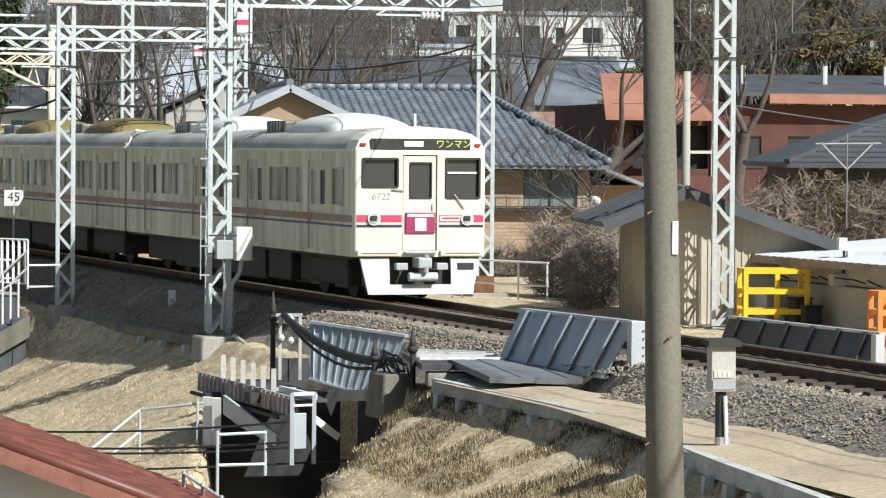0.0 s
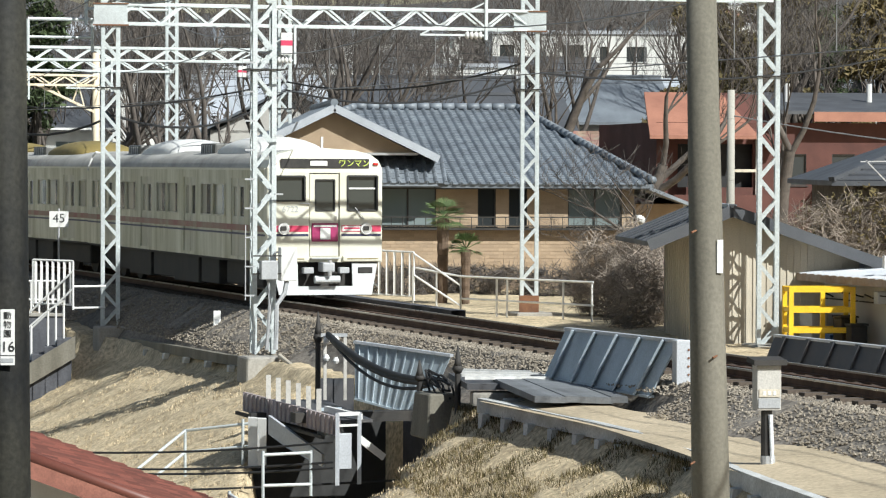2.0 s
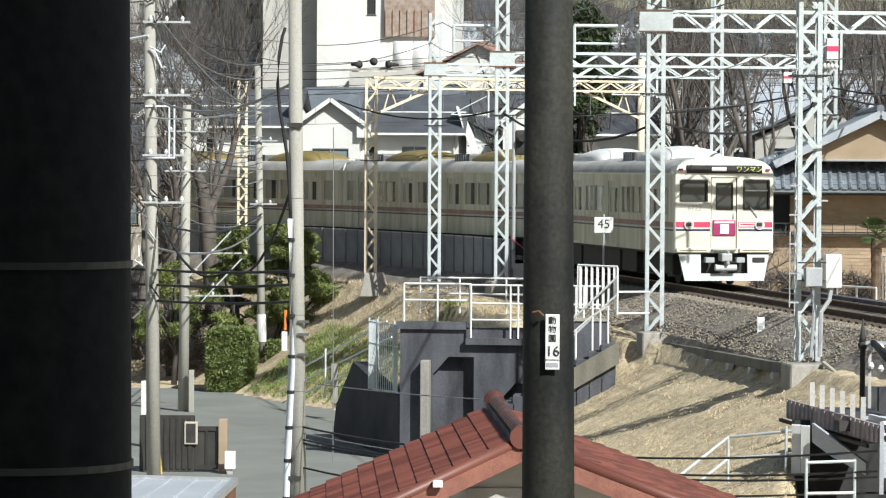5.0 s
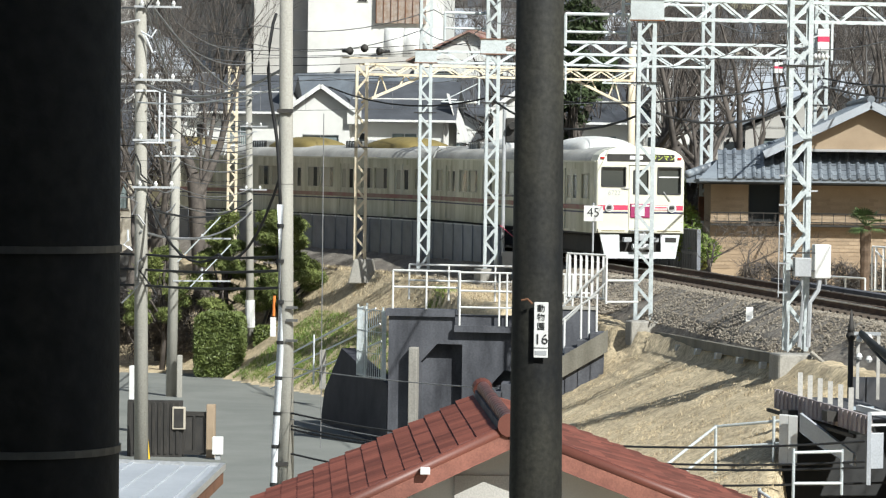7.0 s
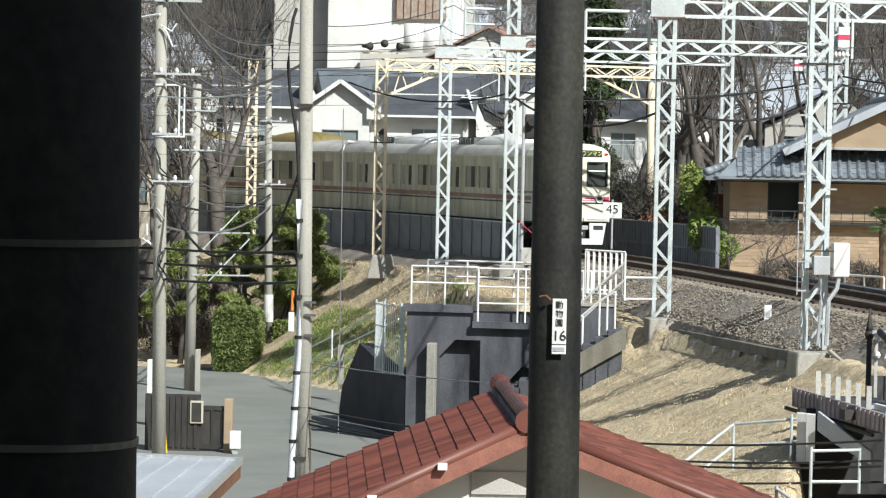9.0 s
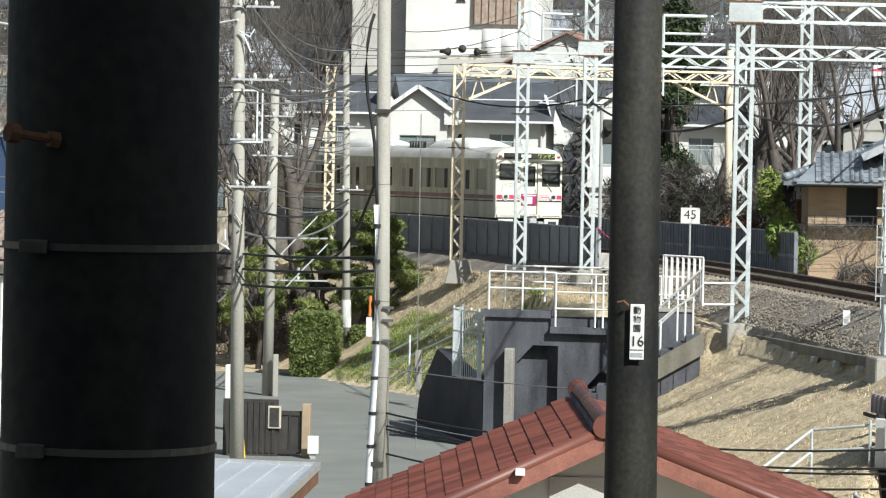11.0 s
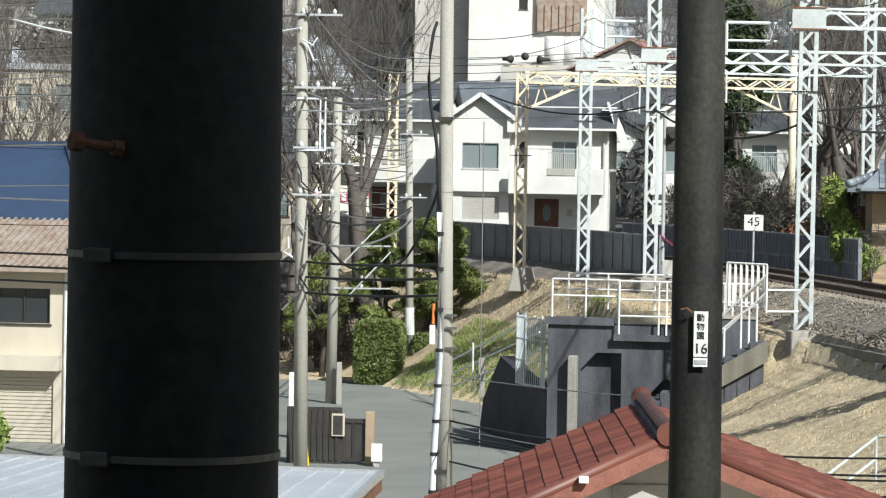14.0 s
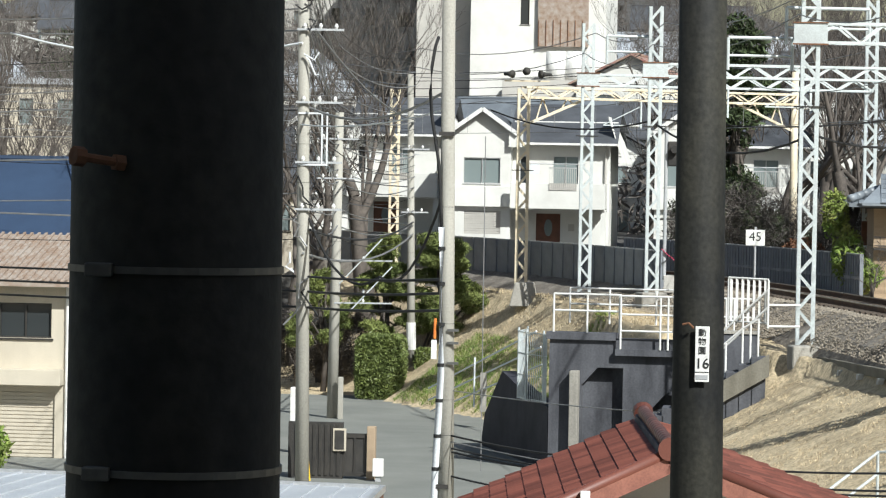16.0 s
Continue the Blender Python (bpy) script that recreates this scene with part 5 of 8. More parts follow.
edge_beam([(0.53, 85.8, -1.20), (3.08, 71.8, -0.94)], 0.22, 0.18, 2.2, 0.13, 0.14, "dark olive-grey concrete edge beam between two mast feet", "pole_old")
edge_beam([(6.22, 55.57, -0.68), (7.48, 50.66, -0.72), (8.01, 48.23, -0.74), (8.16, 46.51, -0.76), (8.31, 43.87, -0.80), (8.45, 42.09, -0.82), (8.85, 38.0, -0.86)], 0.24, 0.16, 0.95, 0.10, 0.27, "pale concrete edge beam on brackets along the bank")


def plate_girder(foot_a, foot_b, head_a, head_b, ribs, label, flip=1, paint="bluesteel", proud=0.14):
    """A ribbed steel plate along the track, its head leaning outwards, with a flange on top and ribs on its outer face."""
    t = thing("plate_girder", label, "girder", "plate girders of the bridge")
    p, q, hp, hq = Vector(foot_a), Vector(foot_b), Vector(head_a), Vector(head_b)
    d = (q - p).normalized()
    o = Vector((-d.y, d.x, 0)) * flip
    P = lambda u, v: p.lerp(q, u).lerp(hp.lerp(hq, u), v)
    bm = bmesh.new()
    f = [P(0, 0), P(1, 0), P(1, 1), P(0, 1)]
    A = [bm.verts.new(x) for x in f]
    B = [bm.verts.new(x + o * 0.03) for x in f]
    bm.faces.new(A), bm.faces.new(B[::-1])
    for i in range(4):
        j = (i + 1) % 4
        bm.faces.new((A[i], A[j], B[j], B[i]))
    part("web_plate", bm, paint, t)
    part("top_flange", bar(bmesh.new(), P(0, 1), P(1, 1), 0.14, 0.05), "flatroof", t, "pale steel top flange")
    part("bottom_flange", bar(bmesh.new(), P(0, 0), P(1, 0), 0.12, 0.04), paint, t)
    for k in range(ribs):
        u = (k + 0.5) / ribs
        part("rib", bar(bmesh.new(), P(u, 0) + o * proud * 0.57, P(u, 1) + o * proud * 0.57, proud, 0.035), paint, t)
    return t


plate_girder((7.54, 56.8, -0.40), (8.66, 52.6, -0.46), (7.88, 56.6, 0.42), (9.09, 52.4, 0.43), 5, "blue-grey ribbed steel girder plate beside the track", -1)
plate_girder((4.70, 62.2, -1.14), (5.90, 61.4, -1.44), (4.69, 62.2, -0.09), (6.36, 61.0, -0.28), 10, "blue-grey corrugated steel plate beside the culvert", -1, proud=0.045)
# the rear girder gets a darker colour that carries its shade
plate_girder((13.2, 66.0, -0.66), (14.8, 60.0, -0.66), (13.4, 66.05, -0.18), (15.0, 60.05, -0.18), 6, "steel girder plate behind the track, darkened as in shade", -1, "steel_dark")
endp = thing("end_post", "pale riveted steel end post of the girder", "post", m=pose(9.12, 52.35, -0.45, 0, 0, 12))
part("post", box(-0.14, 0.14, -0.1, 0.1, 0, 0.9, 0.01), "flatroof", endp)
for k in range(6):
    part("rivet", cyl((0.06, -0.10, 0.1 + 0.13 * k), (0.06, -0.115, 0.1 + 0.13 * k), 0.018, n=8), "rust", endp)
endq = thing("end_post", "pale riveted steel end post of the girder", "post", m=pose(14.85, 59.8, -0.7, 0, 0, 12))
part("post", box(-0.09, 0.09, -0.1, 0.1, 0, 0.52, 0.01), "flatroof", endq)

# steel floor beams and covers at the bridge end
deck = thing("bridge_deck", "grey steel bars and cover plates beside the girder", "deck")
for k in range(4):
    part("floor_bar", bar(bmesh.new(), (6.2 - 0.03 * k, 58.7 - 0.75 * k, -0.40), (8.45, 57.4 - 0.35 * k, -0.40), 0.07, 0.05), "white", deck)
# dark sheet under the bars stands in for the shade between them
part("pit_shade", slab([(6.1, 59.0, -0.47), (8.5, 57.6, -0.47), (8.4, 56.0, -0.47), (6.1, 56.0, -0.47)], 0.1), "steel_dark", deck)
rn = random.Random(4)
for k in range(6):
    x, z = 6.85 + 0.24 * k, 0.04 + rn.uniform(-0.02, 0.02)
    part("cover_plate", slab([(x - 0.25, 56.6 - 0.1 * k, -0.44 + z), (x, 56.5 - 0.1 * k, -0.44 + z), (x + 0.3, 53.2 - 0.05 * k, -0.52 + z), (x + 0.04, 53.25 - 0.05 * k, -0.52 + z)], 0.10), "plate", deck)
part("rubble_block", box(6.2, 6.9, 56.0, 56.5, -0.85, -0.62, 0.04), "concrete", deck)
part("rubble_block", box(6.6, 6.95, 54.9, 55.3, -0.82, -0.66, 0.04), "concrete", deck)


def culvert():
    """Mouth of a passage under the line, with its side walls and head beam."""
    t = thing("culvert", "concrete passage under the railway bank, its shade painted black", "culvert", kind="structure", m=pose(4.75, 60.2, -1.35, 0, 0, 12))
    # side and back walls are coloured black for the deep shade in the passage
    part("side_wall", box(1.05, 1.5, -0.6, 1.2, -3.4, -0.15), "concrete_shade", t)
    part("back_wall", box(-1.55, 1.05, 2.3, 2.5, -3.4, -0.05), "ink_and_shade", t)
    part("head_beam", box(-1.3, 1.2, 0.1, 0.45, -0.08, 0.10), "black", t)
    part("drain_plate", box(-0.75, -0.3, 0.6, 0.64, -0.35, 0.15), "bluesteel", t)


culvert()


def platform():
    """Small steel platform with a picket screen that juts out beside the passage."""
    t = thing("steel_platform", "rusty grey steel platform with a white picket screen", "platform")
    A, B = Vector((2.66, 63.5, -1.10)), Vector((4.10, 58.6, -1.22))
    bm = bmesh.new()
    o = Vector((0, 0, -0.36))
    v = [bm.verts.new(x) for x in (A, B, B + o * 0.9, A + o)]
    w = [bm.verts.new(x + Vector((0.06, 0.02, 0))) for x in (A, B, B + o * 0.9, A + o)]
    bm.faces.new(v), bm.faces.new(w[::-1])
    for i in range(4):
        j = (i + 1) % 4
        bm.faces.new((v[i], v[j], w[j], w[i]))
    part("fascia", bm, "mauve", t, "mauve-grey rust-stained fascia board")
    for k in range(22):
        a = A.lerp(B, (k + 0.5) / 22) + Vector((-0.012, -0.004, 0))
        part("corrugation", bar(bmesh.new(), a + Vector((0, 0, -0.01)), a + o * 0.93, 0.03, 0.02), "mauve", t)
    for k in range(6):
        a = Vector((3.08 + 0.158 * k, 62.2 - 0.45 * k, -1.36 - 0.022 * k))
        part("picket", bar(bmesh.new(), a, a + Vector((0, 0, 0.66)), 0.09, 0.02), "greywall", t, "white picket board")
    part("deck_plate", slab([(2.72, 63.5, -1.24), (4.12, 58.7, -1.28), (4.75, 58.9, -1.28), (4.2, 63.4, -1.24)], 0.05), "steel_dark", t, "dark steel deck plate")
    part("deck_edge", bar(bmesh.new(), A.lerp(B, 0.72) + Vector((0.3, 0, 0.02)), B + Vector((0.42, 0.1, 0.0)), 0.08, 0.1), "white", t)
    # white frame at the outer end
    for x, y in ((4.10, 58.5), (4.50, 58.7)):
        part("frame_post", box(x - 0.035, x + 0.035, y - 0.035, y + 0.035, -2.4, -1.14), "flatroof", t)
    part("frame_bar", bar(bmesh.new(), (4.10, 58.5, -1.16), (4.5, 58.7, -1.16), 0.06), "white", t)
    part("frame_bar", bar(bmesh.new(), (4.10, 58.5, -1.36), (4.5, 58.7, -1.36), 0.04), "white", t)
    part("side_plate", slab([(4.12, 58.55, -1.52), (4.36, 58.65, -1.52), (4.36, 58.67, -1.5), (4.12, 58.57, -1.5)], 0.6), "flatroof", t)
    part("strut", bar(bmesh.new(), (4.5, 58.7, -1.6), (4.95, 58.9, -1.95), 0.05, 0.12), "white", t)
    # sloping cheek plates under the deck
    for x0, y0 in ((2.68, 61.6), (2.84, 61.4)):
        part("cheek_plate", slab([(x0, y0, -1.45), (x0 + 0.16, y0 - 0.1, -1.45), (x0 + 0.16, y0 - 0.08, -1.43), (x0, y0 + 0.02, -1.43)], 0.9), "white", t)
    bm = bmesh.new()
    q = [(3.02, 61.0, -1.36), (3.02, 61.0, -1.70), (3.33, 60.6, -1.92), (3.92, 59.9, -2.20), (3.92, 59.9, -1.98)]
    a = [bm.verts.new(x) for x in q]
    b2 = [bm.verts.new((x[0] + 0.05, x[1] + 0.03, x[2])) for x in q]
    bm.faces.new(a), bm.faces.new(b2[::-1])
    for i in range(5):
        bm.faces.new((a[i], a[(i + 1) % 5], b2[(i + 1) % 5], b2[i]))
    part("stringer", bm, "flatroof", t, "pale steel stringer plate")
    part("wall_lamp", cyl((3.25, 61.0, -1.62), (3.22, 60.9, -1.62), 0.06), "white", t)
    part("black_edge", bar(bmesh.new(), (2.55, 63.6, -1.5), (3.9, 59.2, -1.62), 0.06), "black", t)


platform()


def pipes(name, rows, material, label, r=0.028, group="pipe handrails"):
    t = thing(name, label, "handrail", group)
    for pts in rows:
        part("pipe", tube(bmesh.new(), pts, r, 8), material, t)
    return t


pipes("handrail", [[(-0.3, 60.0, -3.0), (1.55, 62.5, -1.75), (2.75, 62.0, -1.58)], [(-0.3, 60.0, -3.4), (1.55, 62.5, -2.15), (2.75, 62.0, -2.0)],
                   [(1.55, 62.5, -1.72), (1.55, 62.5, -2.6)], [(2.6, 62.0, -1.5), (2.6, 62.0, -2.9)], [(0.2, 60.6, -2.7), (0.2, 60.6, -3.3)]], "galv", "grey pipe handrail down the grass bank")
pipes("handrail", [[(2.78, 58.0, -1.75), (2.78, 58.0, -2.9)], [(2.78, 58.0, -1.82), (3.62, 58.2, -1.80)], [(3.62, 58.2, -1.76), (3.62, 58.2, -2.55)], [(2.78, 58.0, -2.35), (3.62, 58.2, -2.35)]], "galv", "grey pipe gate frame before the passage")
pipes("handrail", [[(2.05, 54, -2.10), (2.9, 52.5, -2.55), (3.6, 51.5, -2.95)], [(2.05, 54, -2.45), (2.9, 52.5, -2.9)]] + [[(2.05 + 0.28 * k, 54 - 0.5 * k, -2.05 - 0.15 * k), (2.05 + 0.28 * k, 54 - 0.5 * k, -3.3)] for k in range(5)], "galv", "grey pipe railing at the stair foot")


def finial_post(x, y, z0, z1):
    t = thing("spear_post", "black cast post with a spear finial", "post", "spear posts", m=pose(x, y, z0))
    h = z1 - z0
    part("shaft", cyl((0, 0, 0), (0, 0, h * 0.72), 0.055, 0.05, 10), "black", t)
    part("collar", tube(bmesh.new(), [(0, 0, h * 0.68), (0, 0, h * 0.73), (0, 0, h * 0.78)], [0.06, 0.10, 0.06], 12), "black", t, smooth=True)
    part("spear", tube(bmesh.new(), [(0, 0, h * 0.76), (0, 0, h * 0.82), (0, 0, h)], [0.075, 0.055, 0.012], 10), "black", t, smooth=True)


finial_post(4.08, 63.5, -1.4, 0.42)
finial_post(6.05, 57.0, -1.35, 0.12)
finial_post(5.52, 58.3, -1.35, -0.2)
cb = thing("cable_bundle", "thick black cable bundle hanging between posts", "cable")
for k, sag in enumerate((0.30, 0.36, 0.55)):
    pts = []
    for i in range(11):
        u = i / 10
        pts.append((4.25 + 1.55 * u, 63.2 - 5.4 * u, 0.0 - 0.02 * k - 0.52 * u - sag * 4 * u * (1 - u) * 0.8))
    part("cable", tube(bmesh.new(), pts, 0.055 if k < 2 else 0.03, 8), "rubber", cb, smooth=True)
rn = random.Random(8)
for k in range(9):
    pts = [(5.62 + rn.uniform(-0.05, 0.05), 58.0, -0.45 + rn.uniform(-0.1, 0.1))]
    for i in range(4):
        p = pts[-1]
        pts.append((p[0] + rn.uniform(0.0, 0.18), p[1] - 0.2, p[2] - rn.uniform(-0.05, 0.2)))
    part("loose_cable", tube(bmesh.new(), pts, 0.022, 6), "cable", cb)
ins = thing("insulator_rack", "grey rack with white insulators for the cables", "rack", m=pose(4.2, 63.3, -0.75))
for x in (0.0, 0.38):
    part("upright", box(x - 0.03, x + 0.03, -0.03, 0.03, -0.5, 0.75), "greywall", ins)
part("top_bar", box(-0.08, 0.42, -0.04, 0.04, 0.70, 0.76), "grey", ins)
for x, z in ((0.02, 0.58), (0.2, 0.6), (0.02, 0.25), (0.2, 0.2)):
    part("insulator", tube(bmesh.new(), [(x, -0.08, z), (x, -0.08, z + 0.05), (x, -0.08, z + 0.12)], [0.04, 0.065, 0.03], 8), "white", ins)
blk = thing("cable_block", "weathered concrete block under the cable ends", "concrete block", m=pose(5.72, 57.6, -1.5, 0, 0, 12))
part("block", frustum(0.30, 0.5, 0.24, 0.42, 0.78), "pole_old", blk)
shut = thing("shutter_plate", "dark steel shutter plate behind the post", "steel plate", m=pose(4.5, 64.0, -1.6))
part("plate", box(-0.42, 0.3, 0, 0.03, 0, 0.72), "steel_dark", shut)
part("stiffener", box(-0.08, -0.04, -0.03, 0, 0, 0.72), "steel_dark", shut)
trunk = thing("cable_trough", "pale conduit at the mast foot", "conduit")
part("pipe", tube(bmesh.new(), [(3.75, 71.0, -0.85), (3.95, 70.0, -1.0), (4.25, 69.0, -1.15), (4.5, 68.8, -1.1)], 0.05, 8), "siding", trunk)


def control_box():
    t = thing("control_box", "grey steel control box on a black post", "control box", m=pose(8.80, 44.0, -1.1, 0, 0, 4))
    part("post", cyl((0, 0, 0), (0, 0, 1.1), 0.075), "black", t)
    part("sleeve", cyl((0.02, 0, -0.1), (0.02, 0, 0.45), 0.10), "grey", t)
    b = part("body", box(-0.165, 0.165, -0.13, 0.13, 1.06, 1.66, 0.01), "greywall", t)
    part("roof", slab([(-0.225, -0.2, 1.73), (0.225, -0.2, 1.73), (0.225, 0.2, 1.76), (-0.225, 0.2, 1.76)], 0.07), "black", t)
    part("front_panel", box(-0.14, 0.14, -0.145, -0.128, 1.24, 1.34), "siding", b)
    part("lower_panel", box(-0.15, 0.15, -0.145, -0.128, 1.09, 1.22), "grey", b)
    for k in range(3):
        part("dial", box(-0.09 + 0.07 * k, -0.05 + 0.07 * k, -0.152, -0.144, 1.26, 1.32), "white", b)
    part("conduit", tube(bmesh.new(), [(0.03, -0.09, 1.0), (0.05, -0.1, 0.55), (0.04, -0.1, 0.2), (-0.04, -0.1, 0.08), (-0.22, -0.12, 0.05)], 0.03, 8), "pvc", t)


control_box()

# grey panel fences along the curve
def panel_fence(s0, s1, left, z0, h, n, rails_on, label):
    t = thing("panel_fence", label, "fence", "panel fences beside the curve")
    for k in range(n):
        a, ha = trk(s0 + (s1 - s0) * k / n, left, 0)
        b, hb = trk(s0 + (s1 - s0) * (k + 1) / n, left, 0)
        d = b - a
        yaw = math.degrees(math.atan2(d.y, d.x))
        L = d.length
        pn = part("panel", box(0.02, L - 0.02, -0.02, 0.02, z0, z0 + h), "fence", t, m=pose(a.x, a.y, 0, 0, 0, yaw))
        part("post", box(-0.04, 0.04, -0.06, 0.06, z0 - 0.3, z0 + h + 0.03), "fence", t, m=pose(a.x, a.y, 0, 0, 0, yaw))
        part("cap", box(0.02, L - 0.02, -0.035, 0.035, z0 + h, z0 + h + 0.04), "grey", pn)
        if rails_on:
            for j in range(1, 4):
                part("slat", box(L * j / 4 - 0.02, L * j / 4 + 0.02, -0.05, 0.05, z0, z0 + h), "fence", pn)
            part("mid_rail", box(0.02, L - 0.02, -0.045, 0.045, z0 + h * 0.45, z0 + h * 0.52), "fence", pn)


panel_fence(44, 90, 2.1, -0.55, 1.4, 40, False, "grey corrugated panel fence in front of the curve")
panel_fence(38.5, 62, -3.0, -0.45, 1.4, 22, True, "grey louvred panel fence behind the track")

# grass bank with pipe rails by the street
pipes("handrail", [[(-12.2, 112, -3.9), (-8.0, 104, -1.55)], [(-12.2, 112, -4.3), (-7.8, 103.4, -2.0)], [(-12.0, 111, -4.6), (-7.7, 102.8, -2.5)], [(-10.25, 107.6, -4.2), (-10.25, 107.6, -2.6)]], "pvc", "pale pipe rails on the green bank", 0.03)
pst = thing("bank_post", "short white concrete post on the green bank", "post", m=pose(-9.9, 107, -4.3))
part("post", box(-0.1, 0.1, -0.08, 0.08, 0, 1.25, 0.01), "concrete", pst)

# white railings behind the track
railing("railing", [(9.62, 90, -0.95), (12.67, 86.2, -0.98)], 1.15, (1.15, 0.55), (0.0, 0.28, 0.36, 0.78, 0.99), "white", "white pipe railing behind the track")
railing("railing", [(8.45, 91.3, -0.75), (9.62, 90, -0.95)], 1.15, (1.15, 0.1), (0.0, 0.5, 1.0), "white", "white pipe railing behind the track")
railing("stair_railing", [(6.52, 93.0, -0.45), (8.45, 91.0, -0.5)], 1.3, (1.32, 0.12), (0.0, 1.0), "white", "white slatted railing behind the track", slats=10)
pipes("handrail", [[(8.45, 91.0, 0.78), (9.62, 90.0, -0.05)], [(8.45, 91.0, 0.2), (9.62, 90.0, -0.6)], [(6.6, 92.9, 0.75), (7.6, 92.0, -0.2)]], "white", "white sloping stair rail", 0.03)
railing("railing", [(5.4, 95.5, -0.75), (6.4, 94.0, -0.75)], 0.7, (0.7, 0.3), (0.0, 0.5, 1.0), "white", "white pipe railing behind the track")
ledge = ribbon("far_kerb", 10, 30, 1.0, [(-3.0, -0.75), (-3.0, -0.22), (-3.35, -0.22), (-3.35, -0.75)], "concrete_dark", "dark concrete kerb behind the track", category="kerb")

# ---- houses ----
def window(parent, x0, x1, z0, z1, y, frame_mat="alu", pane="pane", mull=1, t=0.05, sill=True):
    """A framed window in a wall whose outer face is at y (facing -y)."""
    w = part("window", box(x0, x1, y + 0.06, y + 0.075, z0, z1), pane, parent)
    fr = bmesh.new()
    for p, q in (((x0, z0), (x0, z1)), ((x1, z0), (x1, z1)), ((x0, z1), (x1, z1)), ((x0, z0), (x1, z0))):
        bar(fr, (p[0], y, p[1]), (q[0], y, q[1]), t, 0.08)
    for k in range(mull):
        x = x0 + (x1 - x0) * (k + 1) / (mull + 1)
        bar(fr, (x, y + 0.03, z0), (x, y + 0.03, z1), t * 0.8, 0.05)
    part("window_frame", fr, frame_mat, w)
    if sill:
        part("sill", box(x0 - 0.06, x1 + 0.06, y - 0.10, y, z0 - 0.06, z0 - 0.01), frame_mat, w)
    return w


def gable_roof(parent, x0, x1, y0, y1, z, rise, over, material, along="x", thick=0.14):
    """Two slopes; along: the ridge's direction."""
    x0, x1, y0, y1 = x0 - over, x1 + over, y0 - over, y1 + over
    if along == "x":
        ym = (y0 + y1) / 2
        q = [[(x0, y0, z), (x1, y0, z), (x1, ym, z + rise), (x0, ym, z + rise)], [(x0, ym, z + rise), (x1, ym, z + rise), (x1, y1, z), (x0, y1, z)]]
        ends = [[(x, y0 + over, z - thick), (x, y1 - over, z - thick), (x, ym, z + rise - thick)] for x in (x0 + over, x1 - over)]
        rg = ((x0, ym, z + rise + 0.05), (x1, ym, z + rise + 0.05))
    else:
        xm = (x0 + x1) / 2
        q = [[(x0, y0, z), (xm, y0, z + rise), (xm, y1, z + rise), (x0, y1, z)], [(xm, y0, z + rise), (x1, y0, z), (x1, y1, z), (xm, y1, z + rise)]]
        ends = [[(x0 + over, y, z - thick), (x1 - over, y, z - thick), (xm, y, z + rise - thick)] for y in (y0 + over, y1 - over)]
        rg = ((xm, y0, z + rise + 0.05), (xm, y1, z + rise + 0.05))
    rf = [part("roof", slab(f, thick), material, parent) for f in q]
    part("ridge", bar(bmesh.new(), *rg, 0.22, 0.14), material, rf[0])
    return rf, ends


def hip_roof(parent, x0, x1, y0, y1, z, rise, over, material, ridge=None):
    x0, x1, y0, y1 = x0 - over, x1 + over, y0 - over, y1 + over
    d = (y1 - y0) / 2
    a, b = ridge or (x0 + d, x1 - d)
    ym = (y0 + y1) / 2
    A, B = (a, ym, z + rise), (b, ym, z + rise)
    for f in ([(x0, y0, z), (x1, y0, z), B, A], [(x1, y1, z), (x0, y1, z), A, B], [(x0, y1, z), (x0, y0, z), A], [(x1, y0, z), (x1, y1, z), B]):
        part("roof", slab(f, 0.14), material, parent)
    rb = bmesh.new()
    for p, q in ((A, B), ((x0, y0, z), A), ((x1, y0, z), B)):
        bar(rb, (p[0], p[1], p[2] + 0.04), (q[0], q[1], q[2] + 0.04), 0.2, 0.12)
    part("ridge", rb, material, parent)


def walls(parent, x0, x1, y0, y1, z0, z1, material, holes=()):
    part("wall", pierced(x0, x1, z0, z1, list(holes), 0.18, "y", y0), material, parent)
    part("wall", box(x0, x1, y1 - 0.18, y1, z0, z1), material, parent)
    part("wall", box(x0, x0 + 0.18, y0 + 0.18, y1 - 0.18, z0, z1), material, parent)
    part("wall", box(x1 - 0.18, x1, y0 + 0.18, y1 - 0.18, z0, z1), material, parent)
    # dark box fills the room in place of its shade
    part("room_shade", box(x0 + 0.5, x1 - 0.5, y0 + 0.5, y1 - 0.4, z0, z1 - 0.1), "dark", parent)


def tile_me(w, l, name, material, bulge=0.07):
    """One curved roof tile lying in its own plane: x across, y down the slope, z out."""
    bm = bmesh.new()
    prof = [(-0.5, 0.0), (-0.28, -0.010), (0.02, -0.006), (0.2, bulge * 0.7), (0.36, bulge), (0.5, bulge * 0.55)]
    a = [bm.verts.new((x * w, 0, z)) for x, z in prof]
    b = [bm.verts.new((x * w, l, z + (0.036 if material == "tilered" else 0.018))) for x, z in prof]
    c = [bm.verts.new((x * w, l, z - 0.012)) for x, z in prof]
    for i in range(5):
        bm.faces.new((a[i], b[i], b[i + 1], a[i + 1]))
        bm.faces.new((b[i], c[i], c[i + 1], b[i + 1]))
    me = mesh_of(bm, name)
    me.materials.append(M[material])
    return me


